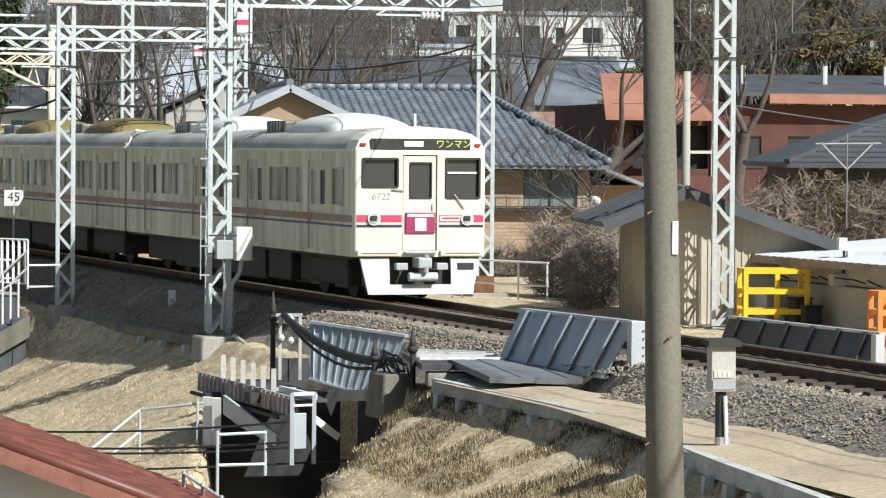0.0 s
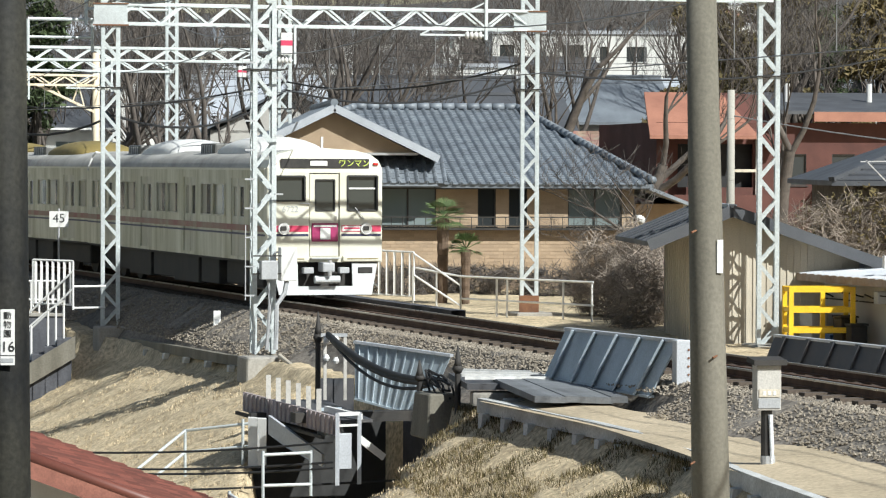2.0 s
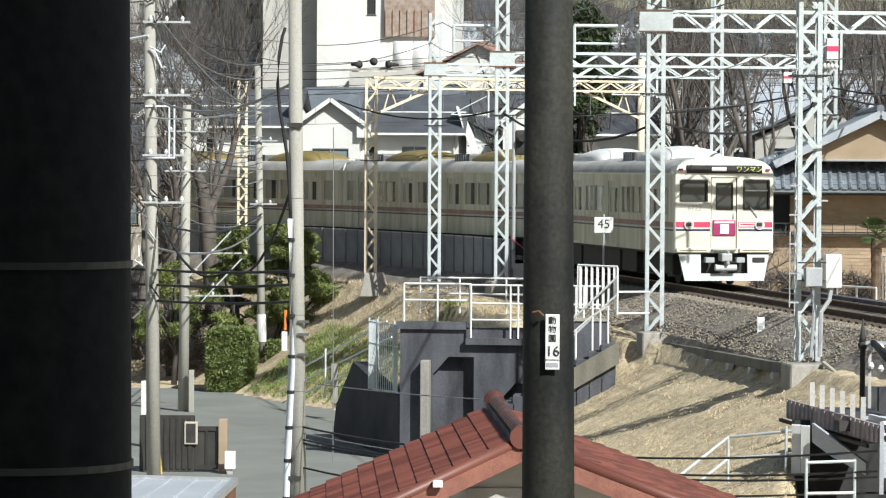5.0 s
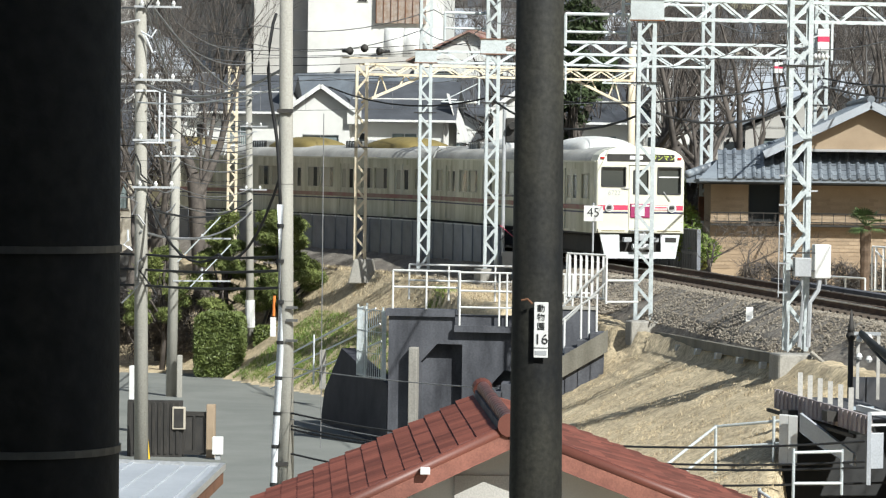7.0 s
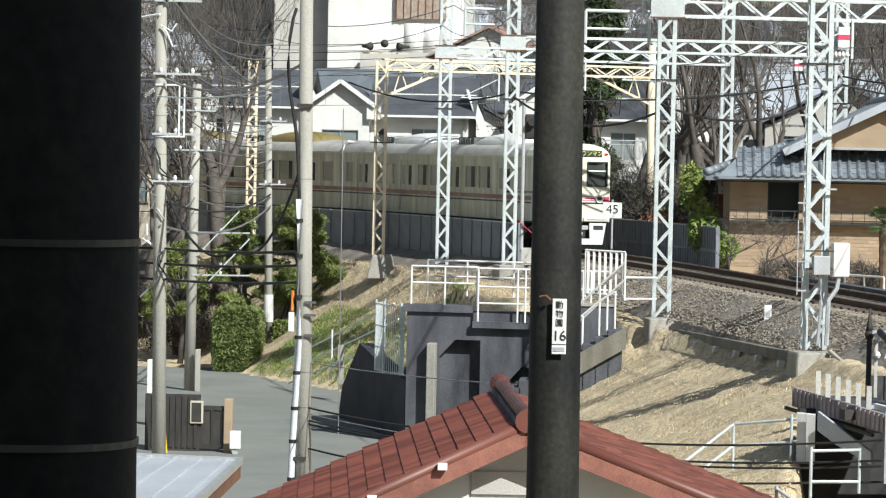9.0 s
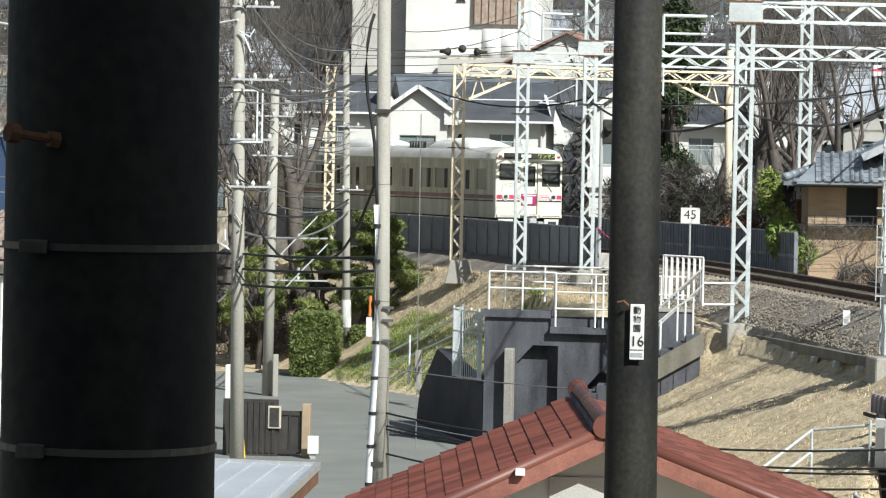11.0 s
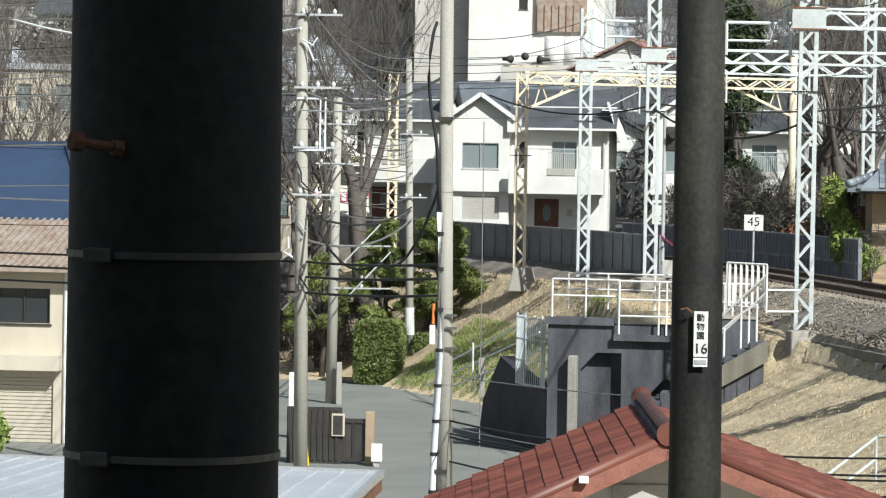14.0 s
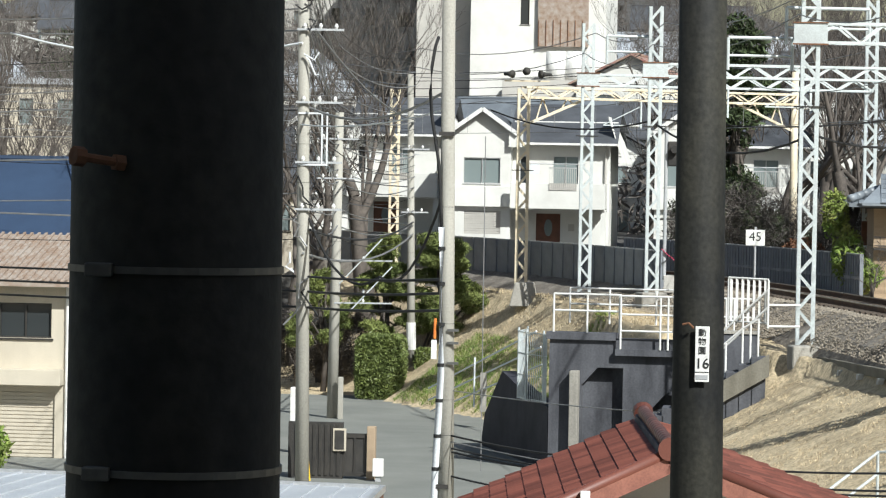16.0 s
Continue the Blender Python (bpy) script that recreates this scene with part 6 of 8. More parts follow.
def tile_field(parent, origin, u, v, nu, nv, w, l, inside, near_first, material, limit=300, name="roof_tile"):
    """Rows of tiles over a slope: origin at the ridge, u along it, v down the slope. The first ones are parts, the rest one joined mesh."""
    u, v = Vector(u).normalized(), Vector(v).normalized()
    n = u.cross(v)
    if n.z < 0:
        n = -n
    cells = [(i, j) for j in range(nv) for i in range(nu) if inside((i + 0.5) * w, (j + 0.5) * l)]
    cells.sort(key=near_first)
    me = tile_me(w, l * 1.08, name, material)
    R = Matrix((u, v, n)).transposed().to_4x4()
    base = np.array([tuple(x.co) for x in me.vertices])
    faces = [tuple(p.vertices) for p in me.polygons]
    V, F = [], []
    rnd = random.Random(2)
    for k, (i, j) in enumerate(cells):
        p = Vector(origin) + u * ((i + 0.5) * w) + v * (j * l) + n * (0.02 + rnd.uniform(0, 0.008))
        if k < limit:
            part(name, me, material, parent, m=Matrix.Translation(p) @ R)
        else:
            o = len(V)
            q = base @ np.array(R.to_3x3()).T + np.array(p)
            V += q.tolist()
            F += [tuple(o + x for x in f) for f in faces]
    if F:
        m2 = bpy.data.meshes.new(name)
        m2.from_pydata(V, [], F)
        m2.update()
        tagged(part("tile_rows", m2, material, parent), kind="stuff")


def red_roof_house():
    """Low house below the viewer with a gable towards the viewer; only its roof and the head of its gable wall show."""
    t = thing("red_roof_house", "low white house with a glazed red-brown tile roof", "house", m=pose(-1.80, 48.5, 0, 0, 0, 5.7))
    zr, L = -0.80, 6.7
    pl, pr = math.tan(radians(25.5)), math.tan(radians(21))
    wl, wr = 5.2, 5.2
    part("roof", slab([(0, -0.35, zr), (0, L, zr), (-wl, L, zr - wl * pl), (-wl, -0.35, zr - wl * pl)], 0.12), "tilered", t, "red-brown tiled slope")
    part("roof", slab([(0, -0.35, zr), (wr, -0.35, zr - wr * pr), (wr, L, zr - wr * pr), (0, L, zr)], 0.12), "tilered", t, "red-brown tiled slope")
    # gable wall under the verges
    bm = bmesh.new()
    g = [(-wl + 0.5, zr - wl * pl - 0.1), (0, zr - 0.18), (wr - 0.5, zr - wr * pr - 0.1), (wr - 0.5, -4.85), (-wl + 0.5, -4.85)]
    a = [bm.verts.new((x, 0.15, z)) for x, z in g]
    b = [bm.verts.new((x, 0.35, z)) for x, z in g]
    bm.faces.new(a), bm.faces.new(b[::-1])
    for i in range(5):
        j = (i + 1) % 5
        bm.faces.new((a[i], a[j], b[j], b[i]))
    part("gable_wall", bm, "stucco", t)
    part("side_wall", box(-wl + 0.5, -wl + 0.7, 0.35, L - 0.4, -4.85, zr - wl * pl - 0.05), "stucco", t)
    part("side_wall", box(wr - 0.7, wr - 0.5, 0.35, L - 0.4, -4.85, zr - wr * pr - 0.05), "stucco", t)
    part("back_wall", box(-wl + 0.7, wr - 0.7, L - 0.6, L - 0.4, -4.85, zr - wr * pr), "stucco", t)
    # the shade inside the house is a dark box
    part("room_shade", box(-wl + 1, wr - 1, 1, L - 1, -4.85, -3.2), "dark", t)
    for sx, w, p in ((-1, wl, pl), (1, wr, pr)):
        bm = bmesh.new()
        bar(bm, (0, -0.36, zr - 0.06), (sx * w, -0.36, zr - 0.06 - w * p), 0.10, 0.26)
        part("verge_board", bm, "verge", t, "faded red verge board")
        bm = bmesh.new()
        tube(bm, [(0, -0.34, zr + 0.10), (sx * w, -0.34, zr + 0.10 - w * p)], 0.09, 14)
        part("verge_cap", bm, "tilered", t, smooth=True)
    # ridge of stacked tiles with a rounded cap in short lengths
    for k in range(19):
        y = -0.35 + k * 0.36
        part("ridge_tile", tube(bmesh.new(), [(0, y, zr + 0.20), (0, y + 0.345, zr + 0.215)], 0.105, 12), "tilered", t, smooth=True)
    part("ridge_bed", box(-0.13, 0.13, -0.33, L - 0.05, zr - 0.02, zr + 0.16), "concrete_dark", t)
    part("ridge_end", cyl((0, -0.46, zr + 0.16), (0, -0.34, zr + 0.16), 0.17, 0.15, 14), "tilered", t, "round end tile of the ridge")
    part("ridge_end", cyl((0, L, zr + 0.16), (0, L + 0.12, zr + 0.2), 0.15, 0.17, 14), "tilered", t)
    c = math.cos(radians(25.5))
    tile_field(t, (-0.12, -0.3, zr), (0, 1, 0), (-c, 0, -c * pl), 23, 19, 0.30, 0.285, lambda a, b: True, lambda q: -q[0] * 0.35 + q[1], "tilered")
    c2 = math.cos(radians(21))
    tile_field(t, (0.12, L, zr), (0, -1, 0), (c2, 0, -c2 * pr), 23, 18, 0.30, 0.285, lambda a, b: True, lambda q: q[1], "tilered", 0)
    for x, y in ((-2.2, -0.5), (-1.2, -0.5)):
        part("snow_stop", box(x - 0.07, x + 0.07, y - 0.05, y + 0.05, zr + x * -0.0 - abs(x) * pl + 0.02, zr - abs(x) * pl + 0.12, 0.01), "white", t, "small white box on the verge")
    part("eave_vent", box(-0.75, 0.35, 0.10, 0.15, zr - 0.95, zr - 0.62), "greywall", t)


red_roof_house()


def tile_house():
    t = thing("tile_roof_house", "ochre brick house with a blue-grey tiled hip roof", "house", m=pose(0, 0, 0))
    x0, x1, y0, y1 = 2.4, 17.2, 108.0, 131.0
    ze, zr = 2.58, 5.15
    wins = [(3.6, 4.6), (8.91, 10.74), (12.09, 12.68), (13.1, 13.7), (15.03, 16.8)]
    holes = [(a, b, 1.22, 2.45) for a, b in wins]
    walls(t, x0, x1, y0, y1, -0.9, 2.55, "brick", holes)
    for a, b in wins:
        window(t, a, b, 1.22, 2.45, y0 + 0.06, "dkframe", "panelight" if b - a > 1 else "pane", 1 if b - a > 1 else 0, 0.07)
    # brick courses as proud strips on the near face
    me = mesh_of(box(-0.145, 0.145, -0.012, 0.0, 0, 0.095), "brick")
    me.materials.append(M["brick"])
    k = 0
    rows = 14
    strip_v, strip_f = [], []
    for j in range(20):
        z = -0.28 + j * 0.115
        for i in range(48):
            x = x0 + 0.16 + i * 0.305 + (0.15 if j % 2 else 0)
            if x > x1 - 0.15 or any(a - 0.2 < x < b + 0.2 and z > 1.08 for a, b in wins) or z > 2.4:
                continue
            if 6.0 < x < 13.5 and 0.2 < z < 1.3 and k < 300:
                part("brick", me, "brick", t, m=pose(x, y0, z))
                k += 1
            else:
                o = len(strip_v)
                strip_v += [(x + a, y0 + b, z + c) for a in (-0.145, 0.145) for b in (-0.012, 0) for c in (0, 0.095)]
                strip_f += [tuple(o + q for q in f) for f in ((0, 1, 3, 2), (4, 6, 7, 5), (0, 4, 5, 1), (2, 3, 7, 6), (0, 2, 6, 4), (1, 5, 7, 3))]
    m2 = bpy.data.meshes.new("brick_rows")
    m2.from_pydata(strip_v, [], strip_f)
    m2.update()
    tagged(part("brick_rows", m2, "brick", t), kind="stuff")
    # dark soffit band and balcony rail
    part("soffit", box(x0 - 0.5, x1 + 0.4, y0 - 0.75, y0, ze - 0.16, ze - 0.10), "dkframe", t)
    part("balcony_floor", box(x0, x1, y0 - 0.35, y0, 1.10, 1.16), "dkframe", t)
    for z in (1.22, 1.5):
        part("balcony_rail", box(x0, x1, y0 - 0.36, y0 - 0.33, z, z + 0.035), "dkframe", t)
    for i in range(40):
        x = x0 + 0.2 + i * 0.37
        part("baluster", box(x - 0.012, x + 0.012, y0 - 0.355, y0 - 0.335, 1.16, 1.5), "dkframe", t)
    # main hip roof
    A, B = (9.0, 120.0, zr), (14.85, 120.0, zr)
    e0, e1 = (1.6, 107.2, ze), (17.7, 107.2, ze)
    f0, f1 = (1.6, 132.0, ze), (17.7, 132.0, ze)
    part("roof", slab([e0, e1, B, A], 0.12), "tile", t, "blue-grey tiled slope")
    part("roof", slab([f1, f0, A, B], 0.12), "tile", t)
    part("roof", slab([e1, f1, B], 0.12), "tile", t)
    part("roof", slab([f0, e0, A], 0.12), "tile", t)
    v = Vector((0, -12.8, ze - zr))
    Lv = v.length

    def inside(a, b):
        f = b / Lv
        x = 1.6 + a
        return 9.0 - 7.4 * f + 0.1 < x < 14.85 + 2.85 * f - 0.1
    tile_field(t, (1.6, 120.0, zr), (1, 0, 0), v, 54, 43, 0.30, 0.305, inside, lambda q: -q[1], "tile")
    for p, q in ((A, B), (B, e1), (A, e0)):
        d = Vector(q) - Vector(p)
        n = max(2, int(d.length / 0.42))
        for k in range(n):
            a, b = Vector(p) + d * (k / n), Vector(p) + d * ((k + 0.93) / n)
            part("ridge_tile", tube(bmesh.new(), [a + Vector((0, 0, 0.12)), b + Vector((0, 0, 0.14))], 0.13, 8), "tile", t, smooth=True)
    # front gable
    gx, gy, gz_ = 7.40, 107.6, 5.05
    w, dz = 3.35, 1.62
    for sg in (-1, 1):
        part("roof", slab([(gx, gy - 0.4, gz_), (gx + sg * w, gy - 0.4, gz_ - dz), (gx + sg * w, gy + 9, gz_ - dz), (gx, gy + 12, gz_)], 0.12), "tile", t)
        part("barge_board", bar(bmesh.new(), (gx, gy - 0.42, gz_ - 0.05), (gx + sg * w, gy - 0.42, gz_ - dz - 0.05), 0.07, 0.24), "fadedroof", t, "blue-grey tiled gable edge")
        vv = Vector((sg * w, 0, -dz))
        tile_field(t, (gx, gy - 0.35, gz_) if sg < 0 else (gx, gy + 9, gz_), (0, 1 if sg < 0 else -1, 0), vv, 30, 12, 0.30, 0.30, lambda a, b: True, lambda q: 0, "tile", 0)
    bm = bmesh.new()
    g = [(gx - 2.6, 3.58), (gx + 2.6, 3.58), (gx, 4.86)]
    a = [bm.verts.new((x, gy, z)) for x, z in g]
    b = [bm.verts.new((x, gy + 0.2, z)) for x, z in g]
    bm.faces.new(a), bm.faces.new(b[::-1])
    for i in range(3):
        j = (i + 1) % 3
        bm.faces.new((a[i], a[j], b[j], b[i]))
    part("gable_wall", bm, "brick", t, "ochre brick gable")
    part("gable_sill", box(gx - 2.7, gx + 2.7, gy - 0.12, gy + 0.1, 3.50, 3.58), "alu", t)
    part("lower_roof", slab([(2.0, 107.0, ze + 0.03), (gx + 3.3, 107.0, ze + 0.03), (gx + 3.3, 108.6, 3.50), (2.9, 108.6, 3.50)], 0.1), "tile", t)
    tile_field(t, (2.6, 108.55, 3.50), (1, 0, 0), (0, -1.55, -0.89), 28, 6, 0.30, 0.30, lambda a, b: True, lambda q: 0, "tile", 0)
    for sg in (1,):
        for k in range(10):
            a = Vector((gx, gy - 0.3, gz_ + 0.12)) + Vector((0, 1.1 * k, 0))
            part("ridge_tile", tube(bmesh.new(), [a, a + Vector((0, 1.0, 0.0))], 0.13, 8), "tile", t)
    # side wing at the far corner
    part("roof", slab([(17.2, 108.5, 2.75), (20.4, 113.0, 1.75), (20.4, 118, 1.75), (17.2, 118, 2.75)], 0.12), "tile", t)
    part("wall", box(17.2, 19.6, 112.5, 118, -0.9, 1.9), "brick", t)
    dish = thing("satellite_dish", "small white satellite dish on the balcony", "satellite dish", m=pose(17.3, 107.5, 1.45, 25, 0, -20))
    part("bowl", tube(bmesh.new(), [(0, 0, 0), (0, -0.03, 0), (0, -0.09, 0)], [0.04, 0.16, 0.22], 16), "white", dish, smooth=True)
    part("stalk", cyl((0, 0.02, 0), (0, 0.25, -0.2), 0.02), "grey", dish)


tile_house()


def white_house():
    t = thing("white_house", "white stucco house with slate roofs and a balcony", "house", "pair of white houses", m=pose(0, 165, 0))
    # gabled wing
    walls(t, -16.9, -14.1, 0, 7, -0.9, 5.45, "stucco", [(-16.43, -14.62, 2.89, 4.16), (-16.38, -14.57, 0.41, 1.54)])
    window(t, -16.43, -14.62, 2.89, 4.16, 0.05, "alu", "panelight", 1)
    sh = part("shutter", box(-16.38, -14.57, 0.06, 0.10, 0.41, 1.54), "greywall", t, "closed grey roller shutter")
    for k in range(9):
        part("slat", box(-16.36, -14.59, 0.035, 0.06, 0.44 + k * 0.12, 0.53 + k * 0.12), "greywall", sh)
    part("bay_band", box(-17.0, -14.0, -0.25, 0.0, 1.75, 2.75, 0.02), "stucco", t)
    bm = bmesh.new()
    g = [(-16.9, 5.45), (-14.1, 5.45), (-15.5, 6.45)]
    a = [bm.verts.new((x, 0.0, z)) for x, z in g]
    b = [bm.verts.new((x, 0.2, z)) for x, z in g]
    bm.faces.new(a), bm.faces.new(b[::-1])
    for i in range(3):
        bm.faces.new((a[i], a[(i + 1) % 3], b[(i + 1) % 3], b[i]))
    part("gable_wall", bm, "stucco", t)
    for sg in (-1, 1):
        part("roof", slab([(-15.5, -0.4, 6.62), (-15.5 + sg * 1.75, -0.4, 5.38), (-15.5 + sg * 1.75, 7, 5.38), (-15.5, 7, 6.62)], 0.1), "tiledark", t)
        part("barge_board", bar(bmesh.new(), (-15.5, -0.42, 6.56), (-15.5 + sg * 1.75, -0.42, 5.32), 0.06, 0.2), "white", t)
    part("gable_eave", box(-14.2, -13.6, -0.3, 1.0, 4.7, 5.4), "stucco", t)
    # long part with balcony and porch
    walls(t, -14.1, -9.3, 1.2, 9, -0.9, 4.95, "stucco", [(-12.1, -10.85, 2.75, 4.3), (-12.91, -11.7, -0.45, 1.45), (-13.75, -13.35, 2.9, 4.3)])
    window(t, -12.1, -10.85, 2.75, 4.3, 1.25, "alu", "panelight", 1)
    window(t, -13.75, -13.35, 2.9, 4.3, 1.25, "alu", "pane", 0)
    d = part("door", box(-12.91, -11.7, 1.26, 1.32, -0.45, 1.45), "wood", t, "dark brown front door with an oval pane")
    ov = bmesh.new()
    bmesh.ops.create_circle(ov, cap_ends=True, segments=24, radius=1)
    bmesh.ops.transform(ov, matrix=Matrix.Translation((-12.3, 1.25, 0.75)) @ Matrix.Rotation(radians(90), 4, "X") @ Matrix.Diagonal((0.2, 0.42, 1, 1)), verts=ov.verts)
    part("oval_pane", ov, "panelight", d)
    part("letter_box", box(-11.3, -11.0, 1.15, 1.2, 0.6, 0.95), "greywall", t)
    part("balcony_front", box(-14.05, -9.4, -0.9, -0.75, 1.70, 2.95, 0.02), "stucco", t)
    part("balcony_floor", box(-14.05, -9.4, -0.75, 1.2, 1.62, 1.75), "stucco", t)
    part("balcony_side", box(-9.55, -9.4, -0.75, 1.2, 1.70, 2.95), "stucco", t)
    part("balcony_gap", box(-12.15, -10.8, -0.93, -0.88, 2.62, 2.96), "greywall", t)
    for k in range(14):
        x = -12.1 + k * 0.1
        part("baluster", box(x - 0.012, x + 0.012, -0.95, -0.92, 2.62, 3.7), "greywall", t)
    part("balcony_rail", box(-12.15, -10.8, -0.96, -0.91, 3.68, 3.74), "alu", t)
    part("laundry_pole", cyl((-13.2, -0.3, 3.9), (-10.4, -0.3, 3.9), 0.03, n=6), "alu", t)
    for x in (-13.0, -12.8):
        part("laundry", box(x - 0.12, x + 0.12, -0.32, -0.28, 3.4, 3.9, 0.02), "pvc", t)
    part("roof", slab([(-14.3, 0.6, 4.95), (-8.9, 0.6, 4.95), (-8.9, 5.2, 6.95), (-14.3, 5.2, 6.95)], 0.12), "tiledark", t, "dark slate roof slope")
    part("roof", slab([(-14.3, 5.2, 6.95), (-8.9, 5.2, 6.95), (-8.9, 9.6, 4.95), (-14.3, 9.6, 4.95)], 0.12), "tiledark", t)
    part("gutter", box(-14.3, -8.9, 0.48, 0.6, 4.84, 4.95), "white", t)
    part("upper_fascia", box(-14.2, -9.0, 3.0, 3.1, 5.9, 6.05), "white", t)
    part("downpipe", cyl((-9.5, 1.1, -0.9), (-9.5, 1.1, 4.8), 0.06, n=8), "greywall", t)
    part("porch_post", box(-9.6, -9.35, -0.7, -0.45, -0.9, 1.65), "stucco", t)
    part("side_gable", slab([(-9.4, 1.2, 6.3), (-8.6, 1.2, 4.0), (-8.6, 9, 4.0), (-9.4, 9, 6.3)], 0.12), "stucco", t)
    return t


wh = white_house()
copy_thing(wh, pose(9.85, 165.5, 0))
copy_thing(wh, pose(-9.0, 172, 0.4))


def big_white():
    t = thing("white_apartment_building", "large white apartment building with a brown bay", "building", m=pose(0, 230, 0))
    walls(t, -22.6, -13.3, 0, 14, -1, 26, "stucco", [(-19.17, -18.57, 13.7, 15.5), (-19.17, -18.57, 18, 19.8)])
    for z in (13.7, 18):
        window(t, -19.17, -18.57, z, z + 1.8, 0.05, "dkframe", "pane", 0)
    part("brown_bay", box(-17.95, -14.5, -0.35, 0.0, 12.2, 26), "rustmast", t, "brown louvred bay")
    for k in range(7):
        part("louvre", box(-17.9 + k * 0.5, -17.86 + k * 0.5, -0.42, -0.35, 12.2, 14.0), "rust", t)
    part("grey_side", box(-26.5, -22.65, 1.5, 14, -1, 26), "greywall", t)
    for x in (-16.5, -15.2, -14.0):
        part("tank", cyl((x, -2.2, 9.8), (x, -2.2, 11.8), 0.75, 0.7, 16), "white", t, smooth=True)
    part("low_wing", box(-20, -11.5, -4, -0.6, -1, 9.8), "greywall", t)


big_white()


def plain_house(x, y, w, d, h, wall_mat, roof_mat, roof, rise, yaw, seed, label):
    r = random.Random(seed)
    z0 = min(gz(x, y) - 0.4, 30)
    t = thing("house", label, "house", "houses on the hillside", m=pose(x, y, z0, 0, 0, yaw))
    holes = []
    nf = max(1, round(h / 2.9))
    for f in range(nf):
        n = max(2, int(w / 2.6))
        for k in range(n):
            if r.random() < 0.82:
                cx = -w / 2 + w * (k + 0.5) / n + r.uniform(-0.2, 0.2)
                ww = r.choice((0.7, 1.2, 1.7))
                holes.append((cx - ww / 2, cx + ww / 2, f * 2.9 + 0.9, f * 2.9 + r.choice((1.9, 2.2, 2.3))))
    holes = [q for q in holes if q[0] > -w / 2 + 0.15 and q[1] < w / 2 - 0.15 and q[3] < h - 0.15]
    walls(t, -w / 2, w / 2, 0, d, 0, h, wall_mat, holes)
    for a, b, c, e in holes:
        window(t, a, b, c, e, 0.05, r.choice(("alu", "dkframe")), r.choice(("pane", "panelight")), 1 if b - a > 1 else 0)
    if nf > 1 and r.random() < 0.7:
        bw = w * r.uniform(0.3, 0.5)
        bx0 = r.uniform(-w / 2, w / 2 - bw)
        part("balcony", box(bx0, bx0 + bw, -0.9, 0, 2.7, 3.75, 0.02), r.choice((wall_mat, "greywall", "alu")), t)
    if roof == "hip":
        hip_roof(t, -w / 2, w / 2, 0, d, h, rise, 0.5, roof_mat)
    elif roof == "flat":
        part("roof", box(-w / 2 - 0.15, w / 2 + 0.15, -0.15, d + 0.15, h, h + 0.3), roof_mat, t)
    else:
        rf, ends = gable_roof(t, -w / 2, w / 2, 0, d, h, rise, 0.5, roof_mat, roof)
        for e in ends:
            bm = bmesh.new()
            v = [bm.verts.new(p) for p in e]
            bm.faces.new(v)
            ext = bmesh.ops.extrude_face_region(bm, geom=bm.faces[:])
            off = (0, 0.12, 0) if roof == "y" else (0.12, 0, 0)
            bmesh.ops.translate(bm, vec=off, verts=[g for g in ext["geom"] if isinstance(g, bmesh.types.BMVert)])
            part("gable_wall", bm, wall_mat, t)
    return t


HOUSES = [
    (18.5, 158, 7, 7, 5.6, "stucco", "tiledark", "x", 1.9, 4), (9.5, 172, 8, 7, 5.8, "greywall", "tile", "y", 2.2, -8), (22.5, 150, 5.5, 6, 4.6, "stucco", "dullred", "x", 1.0, 3),
    (1, 190, 9, 8, 6, "stucco", "tiledark", "hip", 2.4, 6), (14, 196, 9, 8, 6, "greywall", "tiledark", "x", 2.6, -5), (27, 185, 9, 8, 6, "stucco", "tile", "y", 2.2, 8),
    (-4, 205, 8, 7, 6, "siding", "tiledark", "x", 2.2, 0), (38, 200, 10, 8, 6, "stucco", "tiledark", "hip", 2.2, -4), (20, 215, 9, 8, 6, "stucco", "flatroof", "flat", 1, 3),
    (8, 222, 9, 8, 6, "siding", "tile", "x", 2.3, -3), (-6, 250, 10, 8, 7, "stucco", "tiledark", "y", 2.5, 5), (32, 235, 12, 9, 8, "greywall", "flatroof", "flat", 1, 0),
    (48, 222, 12, 9, 7, "stucco", "tile", "hip", 2.5, 5), (14, 255, 13, 9, 9, "stucco", "flatroof", "flat", 1, -4), (60, 255, 14, 9, 8, "greywall", "tiledark", "x", 2.5, 3),
    (-29, 178, 8, 7, 5.8, "siding", "tiledark", "x", 2.2, 8), (-40, 165, 11, 9, 8.7, "siding", "flatroof", "flat", 1, 5), (-33, 205, 10, 8, 6, "greywall", "tiledark", "hip", 2.4, -6),
    (-48, 200, 12, 9, 8.7, "stucco", "flatroof", "flat", 1, 4), (-22, 188, 7, 7, 5.6, "stucco", "dullred", "x", 1.6, -2), (-12, 195, 7, 7, 5.6, "stucco", "tiledark", "y", 2.2, 3),
    (-30, 245, 16, 10, 11.6, "greywall", "flatroof", "flat", 1, 2), (40, 275, 16, 10, 9, "stucco", "flatroof", "flat", 1, -3), (2, 285, 14, 10, 9, "siding", "tiledark", "x", 3, 2), (24, 290, 12, 10, 9, "stucco", "tile", "hip", 3, 0),
    (-23.5, 140, 6, 6, 5.6, "siding", "tiledark", "x", 1.8, 14),
]
for i, (x, y, w, d, h, wm, rm, rf, rise, yaw) in enumerate(HOUSES):
    tone = {"stucco": "white", "greywall": "grey", "siding": "cream"}[wm]
    kind = {"flatroof": "flat pale roof", "tiledark": "dark slate roof", "tile": "blue-grey tiled roof", "dullred": "dull red roof"}[rm]
    plain_house(x, y, w, d, h, wm, rm, rf, rise, yaw, i + 1, f"{tone} walled house with a {kind} on the hillside")

